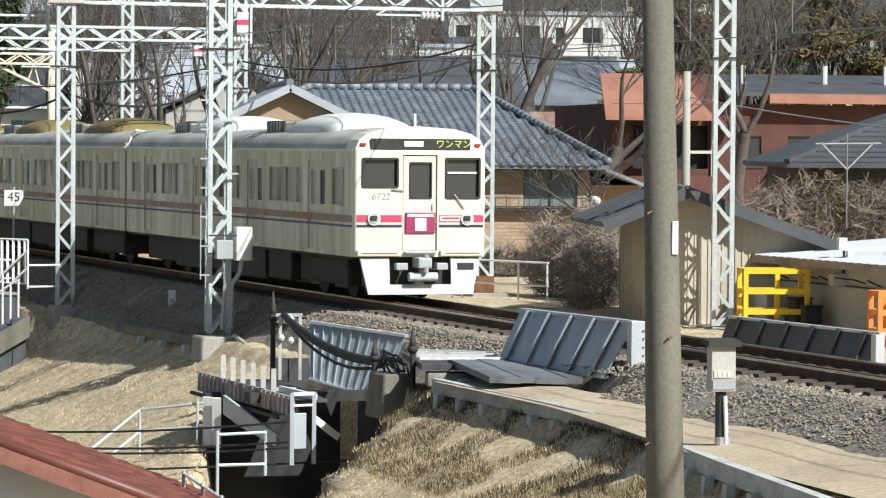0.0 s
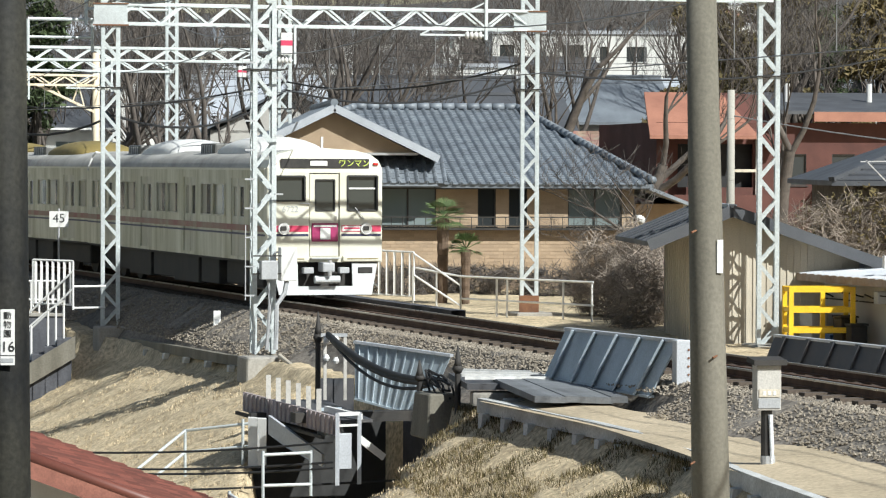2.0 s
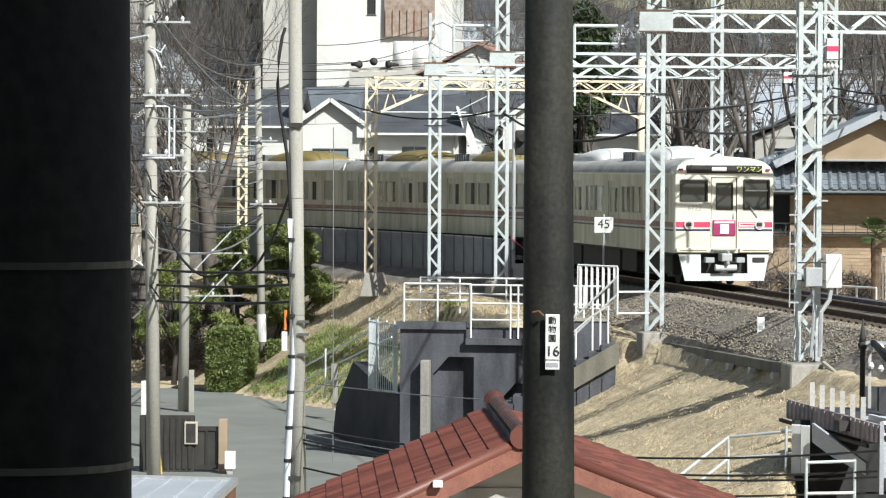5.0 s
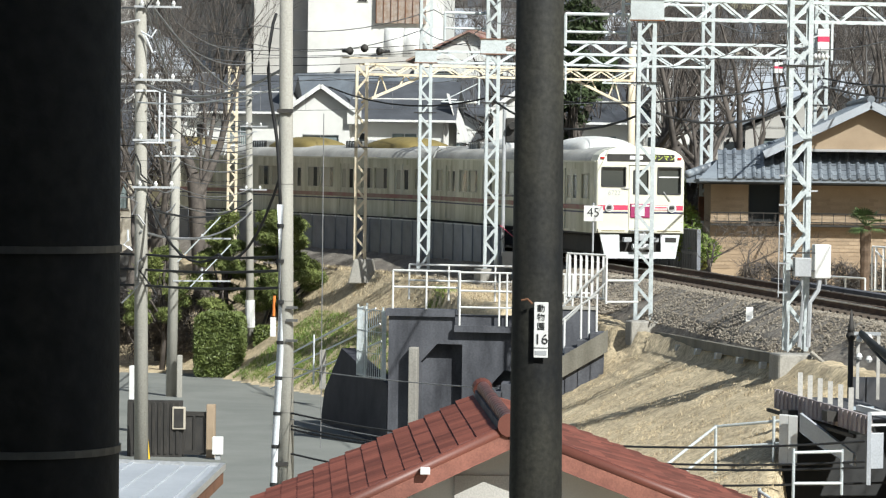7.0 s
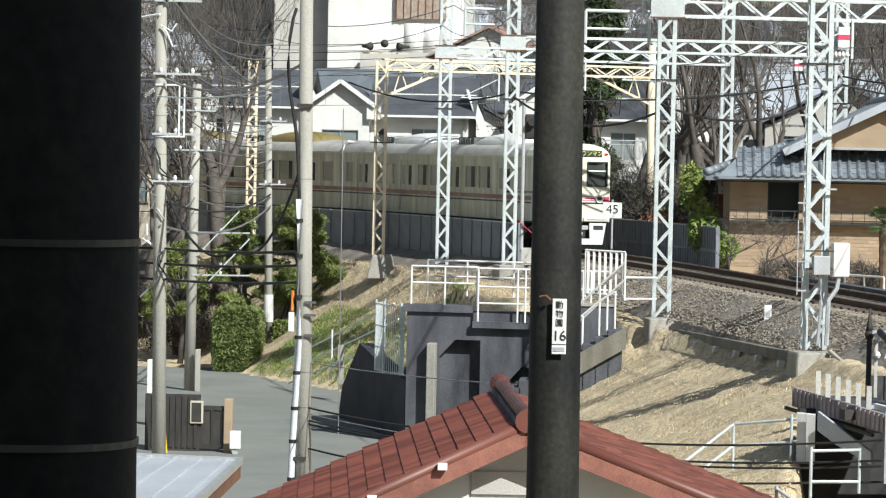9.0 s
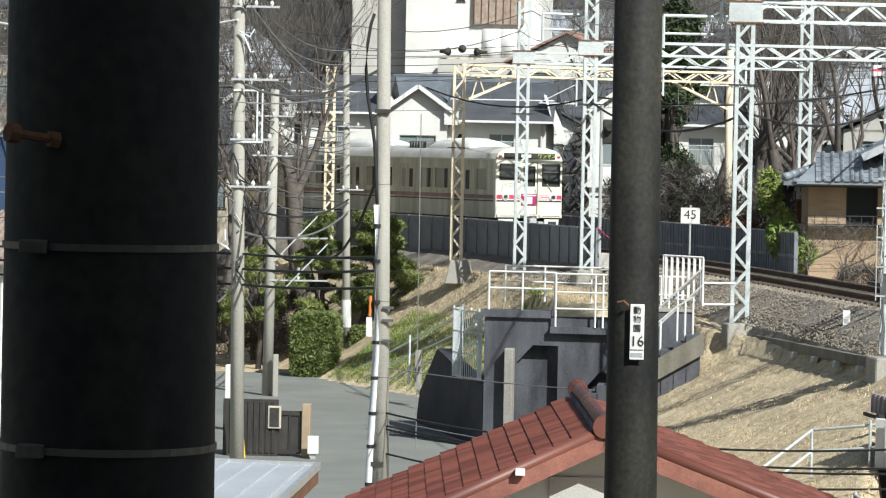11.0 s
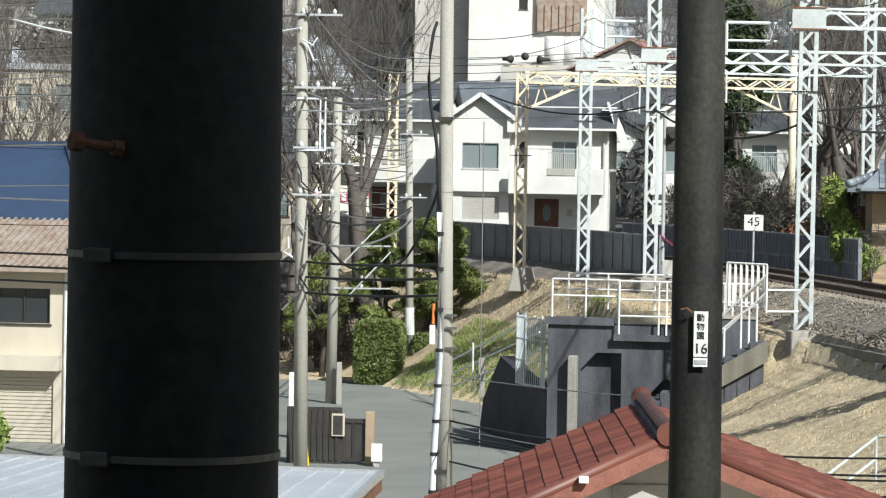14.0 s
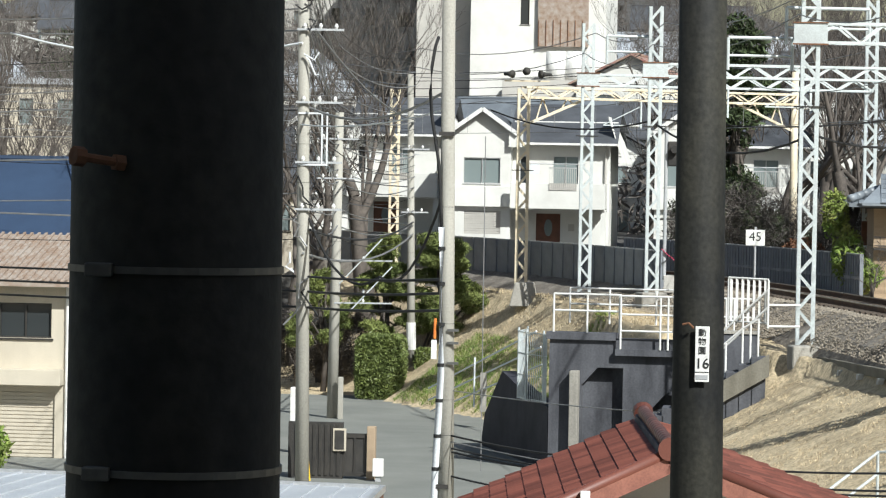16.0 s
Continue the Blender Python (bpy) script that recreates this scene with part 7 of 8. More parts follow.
rh = random.Random(17)
for k in range(34):
    x, y = rh.uniform(-75, 85), rh.uniform(205, 330)
    wm, rm = rh.choice(("stucco", "stucco", "greywall", "siding")), rh.choice(("tiledark", "tiledark", "tile", "flatroof", "dullred"))
    tone = {"stucco": "white", "greywall": "grey", "siding": "cream"}[wm]
    kind = {"flatroof": "flat pale roof", "tiledark": "dark slate roof", "tile": "blue-grey tiled roof", "dullred": "dull red roof"}[rm]
    plain_house(x, y, rh.uniform(7, 12), 8, rh.choice((5.8, 6, 8.7)), wm, rm, "flat" if rm == "flatroof" else rh.choice(("x", "y", "hip")), rh.uniform(1.8, 2.6), rh.uniform(-15, 15), 100 + k, f"{tone} walled house with a {kind} on the hillside")


def slope_house(x, y, w, h, wall_mat, roof_mat, roof, rise, yaw, seed, label):
    """A far house on the slope: walls, roof, and windows set into its near face."""
    r = random.Random(seed)
    t = thing("house", label, "house", "houses on the hillside", m=pose(x, y, gz(x, y) - 0.4, 0, 0, yaw))
    part("wall", box(-w / 2, w / 2, 0, 8, 0, h), wall_mat, t)
    for f in range(round(h / 2.9)):
        for k in range(3):
            cx, ww = -w / 2 + w * (k + 0.5) / 3 + r.uniform(-0.4, 0.4), r.choice((0.8, 1.3, 1.8))
            if r.random() < 0.75:
                part("window", box(cx - ww / 2, cx + ww / 2, -0.05, 0.02, f * 2.9 + 0.9, f * 2.9 + r.choice((2.0, 2.3)), 0.02), r.choice(("pane", "panelight")), t)
    if roof == "flat":
        part("roof", box(-w / 2 - 0.15, w / 2 + 0.15, -0.15, 8.15, h, h + 0.35), roof_mat, t)
    elif roof == "hip":
        hip_roof(t, -w / 2, w / 2, 0, 8, h, rise, 0.5, roof_mat)
    else:
        gable_roof(t, -w / 2, w / 2, 0, 8, h, rise, 0.5, roof_mat, "x")


rs = random.Random(8)
for y, x0, x1, gap in ((181, -2, 62, 10.5), (208, -38, 64, 11.0), (240, -60, 76, 12.0), (282, -74, 90, 13.0)):
    x = x0
    while x < x1:
        wm, rm = rs.choice(("stucco", "stucco", "greywall")), rs.choice(("fadedroof", "fadedroof", "tiledark", "tile", "flatroof"))
        tone = {"stucco": "white", "greywall": "grey"}[wm]
        kind = {"flatroof": "flat pale roof", "tiledark": "dark slate roof", "tile": "blue-grey tiled roof", "fadedroof": "faded blue-grey slate roof"}[rm]
        slope_house(x, y + rs.uniform(-6, 6), rs.uniform(6.5, 9.5), rs.choice((5.8, 5.8, 8.7)), wm, rm, "flat" if rm == "flatroof" else rs.choice(("x", "hip")), rs.uniform(2.0, 3.0), rs.uniform(-14, 14), rs.randint(0, 999), f"{tone} house with a {kind} among bare trees")
        x += gap * rs.uniform(0.85, 1.2)


def shed():
    t = thing("shed", "cream corrugated shed with a dark sheet roof", "shed", m=pose(13.45, 75.5, -1.1, 0, 0, -2))
    L, D, px, pz = 3.75, 5.5, 0.75, 3.2
    left, right = 2.6, 2.15
    bm = bmesh.new()
    g = [(0, 0), (L, 0), (L, right), (px, pz), (0, left + 0.2)]
    a = [bm.verts.new((x, 0, z)) for x, z in g]
    b = [bm.verts.new((x, 0.12, z)) for x, z in g]
    bm.faces.new(a), bm.faces.new(b[::-1])
    for i in range(5):
        bm.faces.new((a[i], a[(i + 1) % 5], b[(i + 1) % 5], b[i]))
    part("front_wall", bm, "siding", t)
    part("side_wall", box(0, 0.12, 0.12, D, 0, left + 0.1), "siding", t)
    part("side_wall", box(L - 0.12, L, 0.12, D, 0, right - 0.1), "siding", t)
    part("back_wall", box(0, L, D - 0.12, D, 0, 2.0), "siding", t)
    for k in range(24):
        x = 0.08 + k * (L - 0.16) / 23
        h = (left + 0.2 + (pz - left - 0.2) * x / px if x < px else right + (pz - right) * (L - x) / (L - px)) - 0.08
        part("corrugation", box(x - 0.02, x + 0.02, -0.025, 0.0, 0, h), "siding", t)
    for k in range(15):
        part("corrugation", box(-0.025, 0, 0.2 + k * 0.35, 0.24 + k * 0.35, 0, left), "siding", t)
    o, q = 1.15, 0.5
    ze, zt, zr = left - 0.02, pz + 0.16, right - 0.02
    part("roof", slab([(-o, -0.5, ze), (px, -0.5, zt), (px, D + 0.4, zt), (-o, D + 0.4, ze)], 0.10), "tiledark", t, "dark sheet roof slope")
    part("roof", slab([(px, -0.5, zt), (L + q, -0.5, zr), (L + q, D + 0.4, zr), (px, D + 0.4, zt)], 0.10), "tiledark", t)
    part("verge", bar(bmesh.new(), (px, -0.52, zt - 0.08), (L + q, -0.52, zr - 0.08), 0.06, 0.26), "tiledark", t)
    part("verge", bar(bmesh.new(), (px, -0.52, zt - 0.08), (-o, -0.52, ze - 0.08), 0.06, 0.26), "tiledark", t)
    part("ridge", bar(bmesh.new(), (px, -0.52, zt + 0.03), (px, D + 0.4, zt + 0.03), 0.2, 0.08), "fadedroof", t)
    for k in range(8):
        y = -0.4 + k * 0.85
        part("seam", bar(bmesh.new(), (-o, y, ze + 0.02), (px, y, zt + 0.02), 0.03, 0.03), "tiledark", t)


shed()


def workshop():
    """Low building with a pale flat roof, a yellow rack and tools along its wall."""
    t = thing("workshop", "low grey workshop with a pale metal roof", "workshop", m=pose(16.05, 77.0, -1.1, 0, 0, -78))
    part("front_wall", box(0, 9, 0, 0.15, 0, 1.85), "greywall", t)
    part("side_wall", box(0, 0.15, 0.15, 7, 0, 1.85), "greywall", t)
    part("roof", slab([(-0.3, -0.55, 1.86), (9.3, -0.55, 1.86), (9.3, 8.0, 2.45), (-0.3, 8.0, 2.45)], 0.12), "flatroof", t, "pale flat metal roof")
    for k in range(24):
        part("seam", box(0.4 * k - 0.2, 0.4 * k - 0.17, -0.55, 6.9, 1.9, 1.93), "flatroof", t, m=pose(0, 0, 0, 3.9, 0, 0))
    part("eave_trim", box(-0.3, 9.3, -0.62, -0.55, 1.7, 1.87), "rustmast", t)
    for k in range(9):
        b = bmesh.new()
        bar(b, (0.6 + 0.8 * k, -0.02, 1.45 - 0.05 * (k % 3)), (0.9 + 0.8 * k, -0.5, 1.5), 0.03)
        bar(b, (0.5 + 0.8 * k, -0.06, 1.3), (1.2 + 0.8 * k, -0.06, 1.3), 0.03)
        part("wall_bracket", b, "black", t)
    vent = part("roof_box", box(5.2, 6.2, 1.2, 2.0, 1.98, 2.35, 0.02), "flatroof", t)
    for x, mt, w, h in ((3.3, "bluebox", 0.5, 0.5), (3.9, "black", 0.45, 0.95), (2.2, "grey", 0.7, 1.0), (4.5, "black", 0.3, 0.8)):
        c = thing("stored_box", {"bluebox": "blue plastic crate by the workshop wall", "black": "dark tool case by the workshop wall", "grey": "grey cabinet by the workshop wall"}[mt], "box", "boxes by the workshop", m=t.matrix_basis @ pose(x, -0.5, 0))
        part("case", box(-w / 2, w / 2, -0.2, 0.2, 0, h, 0.04), mt, c)
        part("lid", box(-w / 2 - 0.02, w / 2 + 0.02, -0.22, 0.22, h, h + 0.05, 0.01), mt, c)


workshop()


def yellow_rack(x, y, z, yaw, w, d, h, label, mt="yellow"):
    t = thing("steel_rack", label, "rack", "painted steel racks", m=pose(x, y, z, 0, 0, yaw))
    for px in (0, w):
        for py in (0, d):
            part("upright", box(px - 0.05, px + 0.05, py - 0.05, py + 0.05, 0, h), mt, t)
    for k in range(4):
        z1 = 0.1 + k * (h - 0.16) / 3
        for py in (0, d):
            part("beam", box(0.05, w - 0.05, py - 0.035, py + 0.035, z1 - 0.06, z1 + 0.06), mt, t)
        for px in (0, w):
            part("tie", box(px - 0.035, px + 0.035, 0.05, d - 0.05, z1 - 0.05, z1 + 0.05), mt, t)
    part("middle_post", box(w * 0.62 - 0.05, w * 0.62 + 0.05, d - 0.05, d + 0.05, 0, h), mt, t)
    return t


yellow_rack(15.05, 72.6, -0.95, 0, 1.38, 0.7, 1.5, "bright yellow steel rack beside the workshop")
yellow_rack(16.42, 66.0, -0.95, 8, 0.5, 0.5, 1.3, "orange steel rack at the track side", "orange")


def grey_hip_house():
    t = thing("hip_roof_house", "dark walled house with a grey hip roof", "house", m=pose(20.85, 92.1, -0.95, 0, 0, -6))
    walls(t, 0, 13, 0, 11, 0, 3.7, "bark", [(0.8, 1.8, 1.4, 2.9), (4, 6, 1.2, 2.9)])
    window(t, 0.8, 1.8, 1.4, 2.9, 0.05, "dkframe", "pane", 0)
    window(t, 4, 6, 1.2, 2.9, 0.05, "dkframe", "pane", 1)
    hip_roof(t, 0, 13, 0, 11, 3.75, 2.35, 0.7, "tiledark")
    for k in range(16):
        part("course", bar(bmesh.new(), (-0.7 + k * 0.36, -0.7 + k * 0.38, 3.79 + k * 0.145), (13.7 - k * 0.36, -0.7 + k * 0.38, 3.79 + k * 0.145), 0.03, 0.03), "tiledark", t)
    an = thing("aerial", "thin television aerial on the house roof", "aerial", m=pose(20.6, 86.5, 1.6))
    part("mast", cyl((0, 0, -0.5), (0, 0, 2.0), 0.02, n=6), "wire", an)
    for sg in (-1, 1):
        part("arm", bar(bmesh.new(), (0, 0, 1.05), (sg * 0.7, 0, 1.75), 0.03), "alu", an)
    part("boom", bar(bmesh.new(), (-0.85, 0, 1.72), (0.9, 0, 1.75), 0.03), "alu", an)
    lamp = thing("floodlight", "two white box lamps on a post over the workshop", "floodlight", m=pose(17.1, 72.0, 0.35))
    part("post", cyl((0, 0, 0), (0, 0, 0.75), 0.03, n=8), "black", lamp)
    part("lamp_case", box(-0.14, 0.05, -0.12, 0.1, 0.62, 0.9, 0.02), "white", lamp)
    part("lamp_case", box(0.06, 0.2, -0.1, 0.1, 0.38, 0.62, 0.02), "white", lamp)
    part("base_box", box(-0.3, 0.3, -0.2, 0.2, -0.15, 0.12, 0.02), "flatroof", lamp)


grey_hip_house()


def red_building():
    t = thing("red_brown_building", "red-brown building with salmon sloping roofs", "building", m=pose(22.9, 138, -0.9, 0, 0, 3))
    walls(t, 0, 14, 0, 12, 0, 5.9, "brickred", [(0.9, 4.1, 3.2, 5.0), (5.2, 6.4, 3.3, 4.6), (7.5, 8.5, 2.5, 4.6)])
    window(t, 5.2, 6.4, 3.3, 4.6, 0.05, "dkframe", "pane", 1)
    window(t, 7.5, 8.5, 2.5, 4.6, 0.05, "dkframe", "pane", 0)
    part("roof", slab([(-0.5, -1.0, 5.35), (4.1, -1.0, 5.35), (3.3, 2.5, 7.2), (0.0, 2.5, 7.2)], 0.15), "salmon", t, "salmon sheet roof slope")
    part("roof", slab([(3.3, 2.5, 7.2), (4.3, -1.2, 5.0), (5.1, -0.6, 5.0), (5.1, 2.5, 7.1)], 0.15), "brickred", t)
    part("roof", slab([(5.1, -0.8, 6.4), (14.5, -0.8, 6.4), (14.5, 6, 7.3), (5.1, 6, 7.3)], 0.15), "tiledark", t)
    part("eave_band", box(6.5, 14.3, -0.85, -0.6, 5.95, 6.35), "salmon", t)
    part("eave_band", box(6.8, 9.2, -0.75, 0.0, 2.7, 3.3), "salmon", t)
    part("balcony_wall", box(0.5, 4.6, -1.1, -0.9, 1.6, 2.9), "brickred", t)
    part("post", box(1.2, 1.7, -1.0, -0.6, 0, 5.3), "salmon", t)
    part("drain", box(4.2, 4.3, -0.12, -0.02, 0, 5.2), "greywall", t)
    part("lamp_arm", bar(bmesh.new(), (2.9, -1.2, 3.9), (4.0, -1.2, 3.9), 0.12), "siding", t)
    for x in (6.2, 9.8, 12.5):
        part("vent_pipe", cyl((x, 2.5, 6.8), (x, 2.5, 7.6), 0.12, n=8), "white", t)


red_building()


def left_building():
    t = thing("garage_house", "cream house with a roller-shutter garage", "house", m=pose(-27, 92.0, STREET - 0.1))
    walls(t, 0, 6.75, 0, 9, 0, 4.9, "siding", [(4.9, 6.38, 3.45, 4.42), (4.7, 6.5, 0, 1.95)])
    window(t, 4.9, 6.38, 3.45, 4.42, 0.05, "dkframe", "pane", 1)
    sh = part("shutter", box(4.7, 6.5, 0.10, 0.14, 0, 1.95), "siding", t, "closed cream roller shutter")
    for k in range(18):
        part("slat", box(4.72, 6.48, 0.075, 0.10, 0.02 + k * 0.107, 0.10 + k * 0.107), "siding", sh)
    part("canopy", box(3.8, 6.75, -0.5, 0, 2.15, 2.6, 0.02), "siding", t)
    part("downpipe", cyl((6.85, -0.05, 0), (6.85, -0.05, 4.9), 0.06, n=8), "white", t)
    part("side_panel", box(6.75, 7.6, 0.4, 1.0, 0.2, 4.4), "greywall", t)
    part("roof", slab([(-0.5, -0.6, 5.05), (7.3, -0.6, 5.05), (7.3, 4.5, 6.25), (-0.5, 4.5, 6.25)], 0.15), "rustmast", t, "brown ribbed roof")
    part("roof", slab([(-0.5, 4.5, 6.25), (7.3, 4.5, 6.25), (7.3, 9.6, 5.05), (-0.5, 9.6, 5.05)], 0.15), "rustmast", t)
    for k in range(36):
        part("roof_rib", bar(bmesh.new(), (-0.4 + k * 0.215, -0.6, 5.09), (-0.4 + k * 0.215, 4.5, 6.29), 0.07, 0.05), "rustmast", t)
    b = thing("blue_roof_house", "house with a dark blue sheet roof", "house", m=pose(-32, 118, STREET))
    walls(b, 0, 6.4, 0, 8, 0, 5.7, "greywall", [(2.6, 4.0, 4.6, 5.5), (4.6, 6, 4.6, 5.5)])
    window(b, 2.6, 4.0, 4.6, 5.5, 0.05, "dkframe", "pane", 1)
    window(b, 4.6, 6.0, 4.6, 5.5, 0.05, "dkframe", "pane", 1)
    M["bluesheet"] = mat("blue_sheet_roof", (0.035, 0.06, 0.11), (0.028, 0.048, 0.09), 0.6, 0.5, 0.0, bump=0.05)
    hip_roof(b, 0, 6.4, 0, 8, 5.75, 2.7, 0.6, "bluesheet", (2.6, 5.2))


left_building()


def gate():
    t = thing("gate_wall", "dark garden wall with a metal gate and brick pier", "wall", m=pose(-13.3, 88.0, STREET))
    part("wall", box(0, 1.45, 0, 0.2, 0, 1.5), "black", t, "dark panelled wall")
    for k in range(9):
        part("slat", box(0.02 + k * 0.16, 0.10 + k * 0.16, -0.03, 0, 0.1, 1.45), "dkframe", t)
    g = part("gate_leaf", pierced(1.45, 2.08, 0.08, 1.22, [(1.52, 1.74, 0.2, 1.1), (1.8, 2.02, 0.2, 1.1)], 0.06, "y", 0.05), "dkframe", t)
    part("gate_panel", box(1.5, 2.04, 0.08, 0.10, 0.1, 1.2), "black", g)
    part("brick_pier", box(2.1, 2.32, -0.05, 0.25, 0, 1.42, 0.02), "brick", t)
    part("letter_box", box(1.2, 1.55, -0.08, 0.0, 0.75, 1.35, 0.02), "siding", t, "framed notice on the wall")
    part("letter_face", box(1.25, 1.5, -0.095, -0.08, 0.8, 1.3), "black", t)
    ys = thing("yellow_guard", "yellow guy-wire guard leaning by the wall", "guard", m=pose(-12.75, 87.3, STREET))
    part("tube", cyl((0.12, 0, 0), (-0.02, 0, 1.5), 0.045, n=10), "yellow", ys)
    wb = thing("white_box", "white meter box on the street corner", "box", m=pose(-10.85, 87.5, STREET))
    part("case", box(-0.12, 0.16, -0.1, 0.1, 0.15, 0.62, 0.02), "white", wb)
    part("foot", box(-0.05, 0.09, -0.05, 0.05, 0, 0.15), "grey", wb)
    c = thing("carport_roof", "pale carport with a flat ribbed roof and brown fascia", "carport", m=pose(-7.35, 60.0, -2.43))
    part("roof_sheet", slab([(0, 0, 0), (-9.5, 1.6, 0), (-11.0, -8, -0.02), (0.3, -12, -0.02)], 0.06), "flatroof", c, "pale ribbed roof sheet")
    for k in range(20):
        u = (k + 0.5) / 20
        a = Vector((0, 0, 0.015)).lerp(Vector((-9.5, 1.6, 0.015)), u)
        b = Vector((0.3, -12, 0)).lerp(Vector((-11.0, -8, 0)), u)
        part("rib", bar(bmesh.new(), a, b, 0.05, 0.03), "flatroof", c)
    part("edge_trim", bar(bmesh.new(), (0.02, 0, 0.0), (0.32, -12, -0.02), 0.10, 0.12), "alu", c)
    part("fascia", bar(bmesh.new(), (0.0, 0, -0.18), (0.3, -12, -0.2), 0.06, 0.26), "rust", c, "brown fascia")
    part("edge_trim", bar(bmesh.new(), (0.02, 0, 0.01), (-9.5, 1.6, 0.01), 0.08, 0.1), "alu", c)
    for x, y in ((-0.5, -0.6), (-0.2, -10.5), (-8.8, 0.9), (-10.4, -7.2)):
        part("post", cyl((x, y, STREET + 2.43), (x, y, -0.05), 0.06, n=8), "alu", c)
    ab = thing("pillar_box", "narrow white equipment pillar by the pole", "pillar", m=pose(-14.85, 109.6, STREET))
    part("case", box(-0.08, 0.08, -0.08, 0.08, 0, 1.4, 0.02), "pole", ab)
    sb = thing("pillar_box", "white cabinet behind the wires", "pillar", m=pose(-14.3, 96, STREET))
    part("case", box(-0.15, 0.15, -0.15, 0.15, 0, 1.9, 0.02), "white", sb)


gate()

# ---- plants ----
def leaf_mesh(name, centres, size, material, rng, flat=0.0, aspect=1.6):
    """Many small leaves, each one quad with a slight fold."""
    n = len(centres)
    a = rng.normal(size=(n, 3))
    a[:, 2] *= 1 - flat
    a /= np.linalg.norm(a, axis=1)[:, None]
    b = np.cross(a, rng.normal(size=(n, 3)))
    b /= np.linalg.norm(b, axis=1)[:, None]
    s = size * rng.uniform(0.6, 1.4, (n, 1))
    c = np.asarray(centres)
    V = np.stack([c - a * s * aspect, c + b * s * 0.5, c + a * s * aspect, c - b * s * 0.5], 1).reshape(-1, 3)
    F = np.arange(n * 4).reshape(n, 4)
    me = bpy.data.meshes.new(name)
    me.from_pydata(V.tolist(), [], F.tolist())
    me.materials.append(M[material])
    return me


def blobs(rng, n, lobes):
    """Leaf places in the shells of uneven lobes (x, y, z, rx, ry, rz)."""
    out = []
    w = np.array([l[3] * l[4] + l[4] * l[5] + l[3] * l[5] for l in lobes])
    for l, k in zip(lobes, (n * w / w.sum()).astype(int)):
        d = rng.normal(size=(k, 3))
        d /= np.linalg.norm(d, axis=1)[:, None]
        r = rng.uniform(0.45, 1.0, (k, 1)) ** 0.5
        wob = 1 + 0.22 * np.sin(d[:, :1] * 5 + l[0]) * np.cos(d[:, 1:2] * 4 + l[2])
        out.append(np.array(l[:3]) + d * r * wob * np.array(l[3:]))
    return np.concatenate(out)


def branch(bm, p, d, length, r, depth, rnd, twigs, spread=0.6, up=0.15):
    n = 3
    pts, rad = [p], [r]
    for i in range(n):
        d = (d + Vector((rnd.uniform(-1, 1), rnd.uniform(-1, 1), rnd.uniform(-0.4, 0.8))) * 0.16 + Vector((0, 0, up * 0.2))).normalized()
        pts.append(pts[-1] + d * (length / n))
        rad.append(max(0.006, r * (1 - 0.42 * (i + 1) / n)))
    tube(bm if depth > 1 else twigs, pts, rad, 6 if depth > 3 else (4 if depth > 1 else 3), cap=False)
    if depth <= 0:
        return
    k = 3 if depth > 1 else 4
    for i in range(k):
        u = rnd.uniform(0.35, 1.0) if i else 1.0
        j = min(n - 1, int(u * n))
        q = pts[j].lerp(pts[j + 1], u * n - j) if u < 1 else pts[-1]
        side = Vector((rnd.uniform(-1, 1), rnd.uniform(-1, 1), rnd.uniform(-0.2, 0.7))).normalized()
        nd = (d * (1 - spread * 0.5) + side * spread).normalized()
        branch(bm, q, nd, length * rnd.uniform(0.6, 0.82), rad[-1] * rnd.uniform(0.55, 0.85), depth - 1, rnd, twigs, spread, up)


def bare_tree(seed, h, r, depth, spread, label, up=0.3):
    rnd = random.Random(seed)
    t = thing("bare_tree", label, "tree", "bare winter trees")
    bm, tw = bmesh.new(), bmesh.new()
    branch(bm, Vector((0, 0, -0.3)), Vector((rnd.uniform(-0.08, 0.08), rnd.uniform(-0.08, 0.08), 1)), h * 0.38, r, depth, rnd, tw, spread, up)
    part("trunk", bm, "bark", t, smooth=True)
    tagged(part("twig", tw, "twig", t, "fine bare twigs"), kind="stuff")
    return t


LAB = "tall leafless tree with grey-brown branches"
kinds = [bare_tree(3, 13, 0.40, 6, 0.50, LAB), bare_tree(7, 12, 0.34, 6, 0.62, LAB), bare_tree(12, 14, 0.46, 6, 0.45, LAB), bare_tree(21, 6, 0.14, 5, 0.8, "small leafless tree with tangled twigs", 0.1)]
SPOTS = [(0, 4.6, 133, 20), (1, -1.3, 138, 80), (2, 9.0, 136, 140)]
for k, x, y, yaw in SPOTS:
    kinds[k].matrix_basis = pose(x, y, gz(x, y), 0, 0, yaw)
kinds[3].matrix_basis = pose(14.9, 92.5, -0.9, 0, 0, 10)
rt = random.Random(31)
MORE = [(0, 2.2, 130), (1, 6.4, 137), (2, 1.0, 142), (0, 11.5, 141), (1, 14.2, 133), (2, 17.9, 134), (1, 20.0, 126), (0, 7.5, 146), (2, -3.2, 146), (1, 4.2, 150),
        (2, -16.6, 130), (0, -17.8, 127), (1, -19.6, 131), (2, -21.5, 134), (0, -25, 133), (1, -28.5, 136), (2, -31.5, 134), (0, -34, 138), (1, -23, 126), (0, 23, 168), (1, 12, 160), (2, 30, 176), (0, -8, 186), (1, 34, 150), (2, 29.5, 148), (0, 26.5, 130), (1, 38, 150)]
for k, x, y in MORE:
    copy_thing(kinds[k], pose(x, y, max(gz(x, y), STREET), 0, 0, rt.uniform(0, 360)))
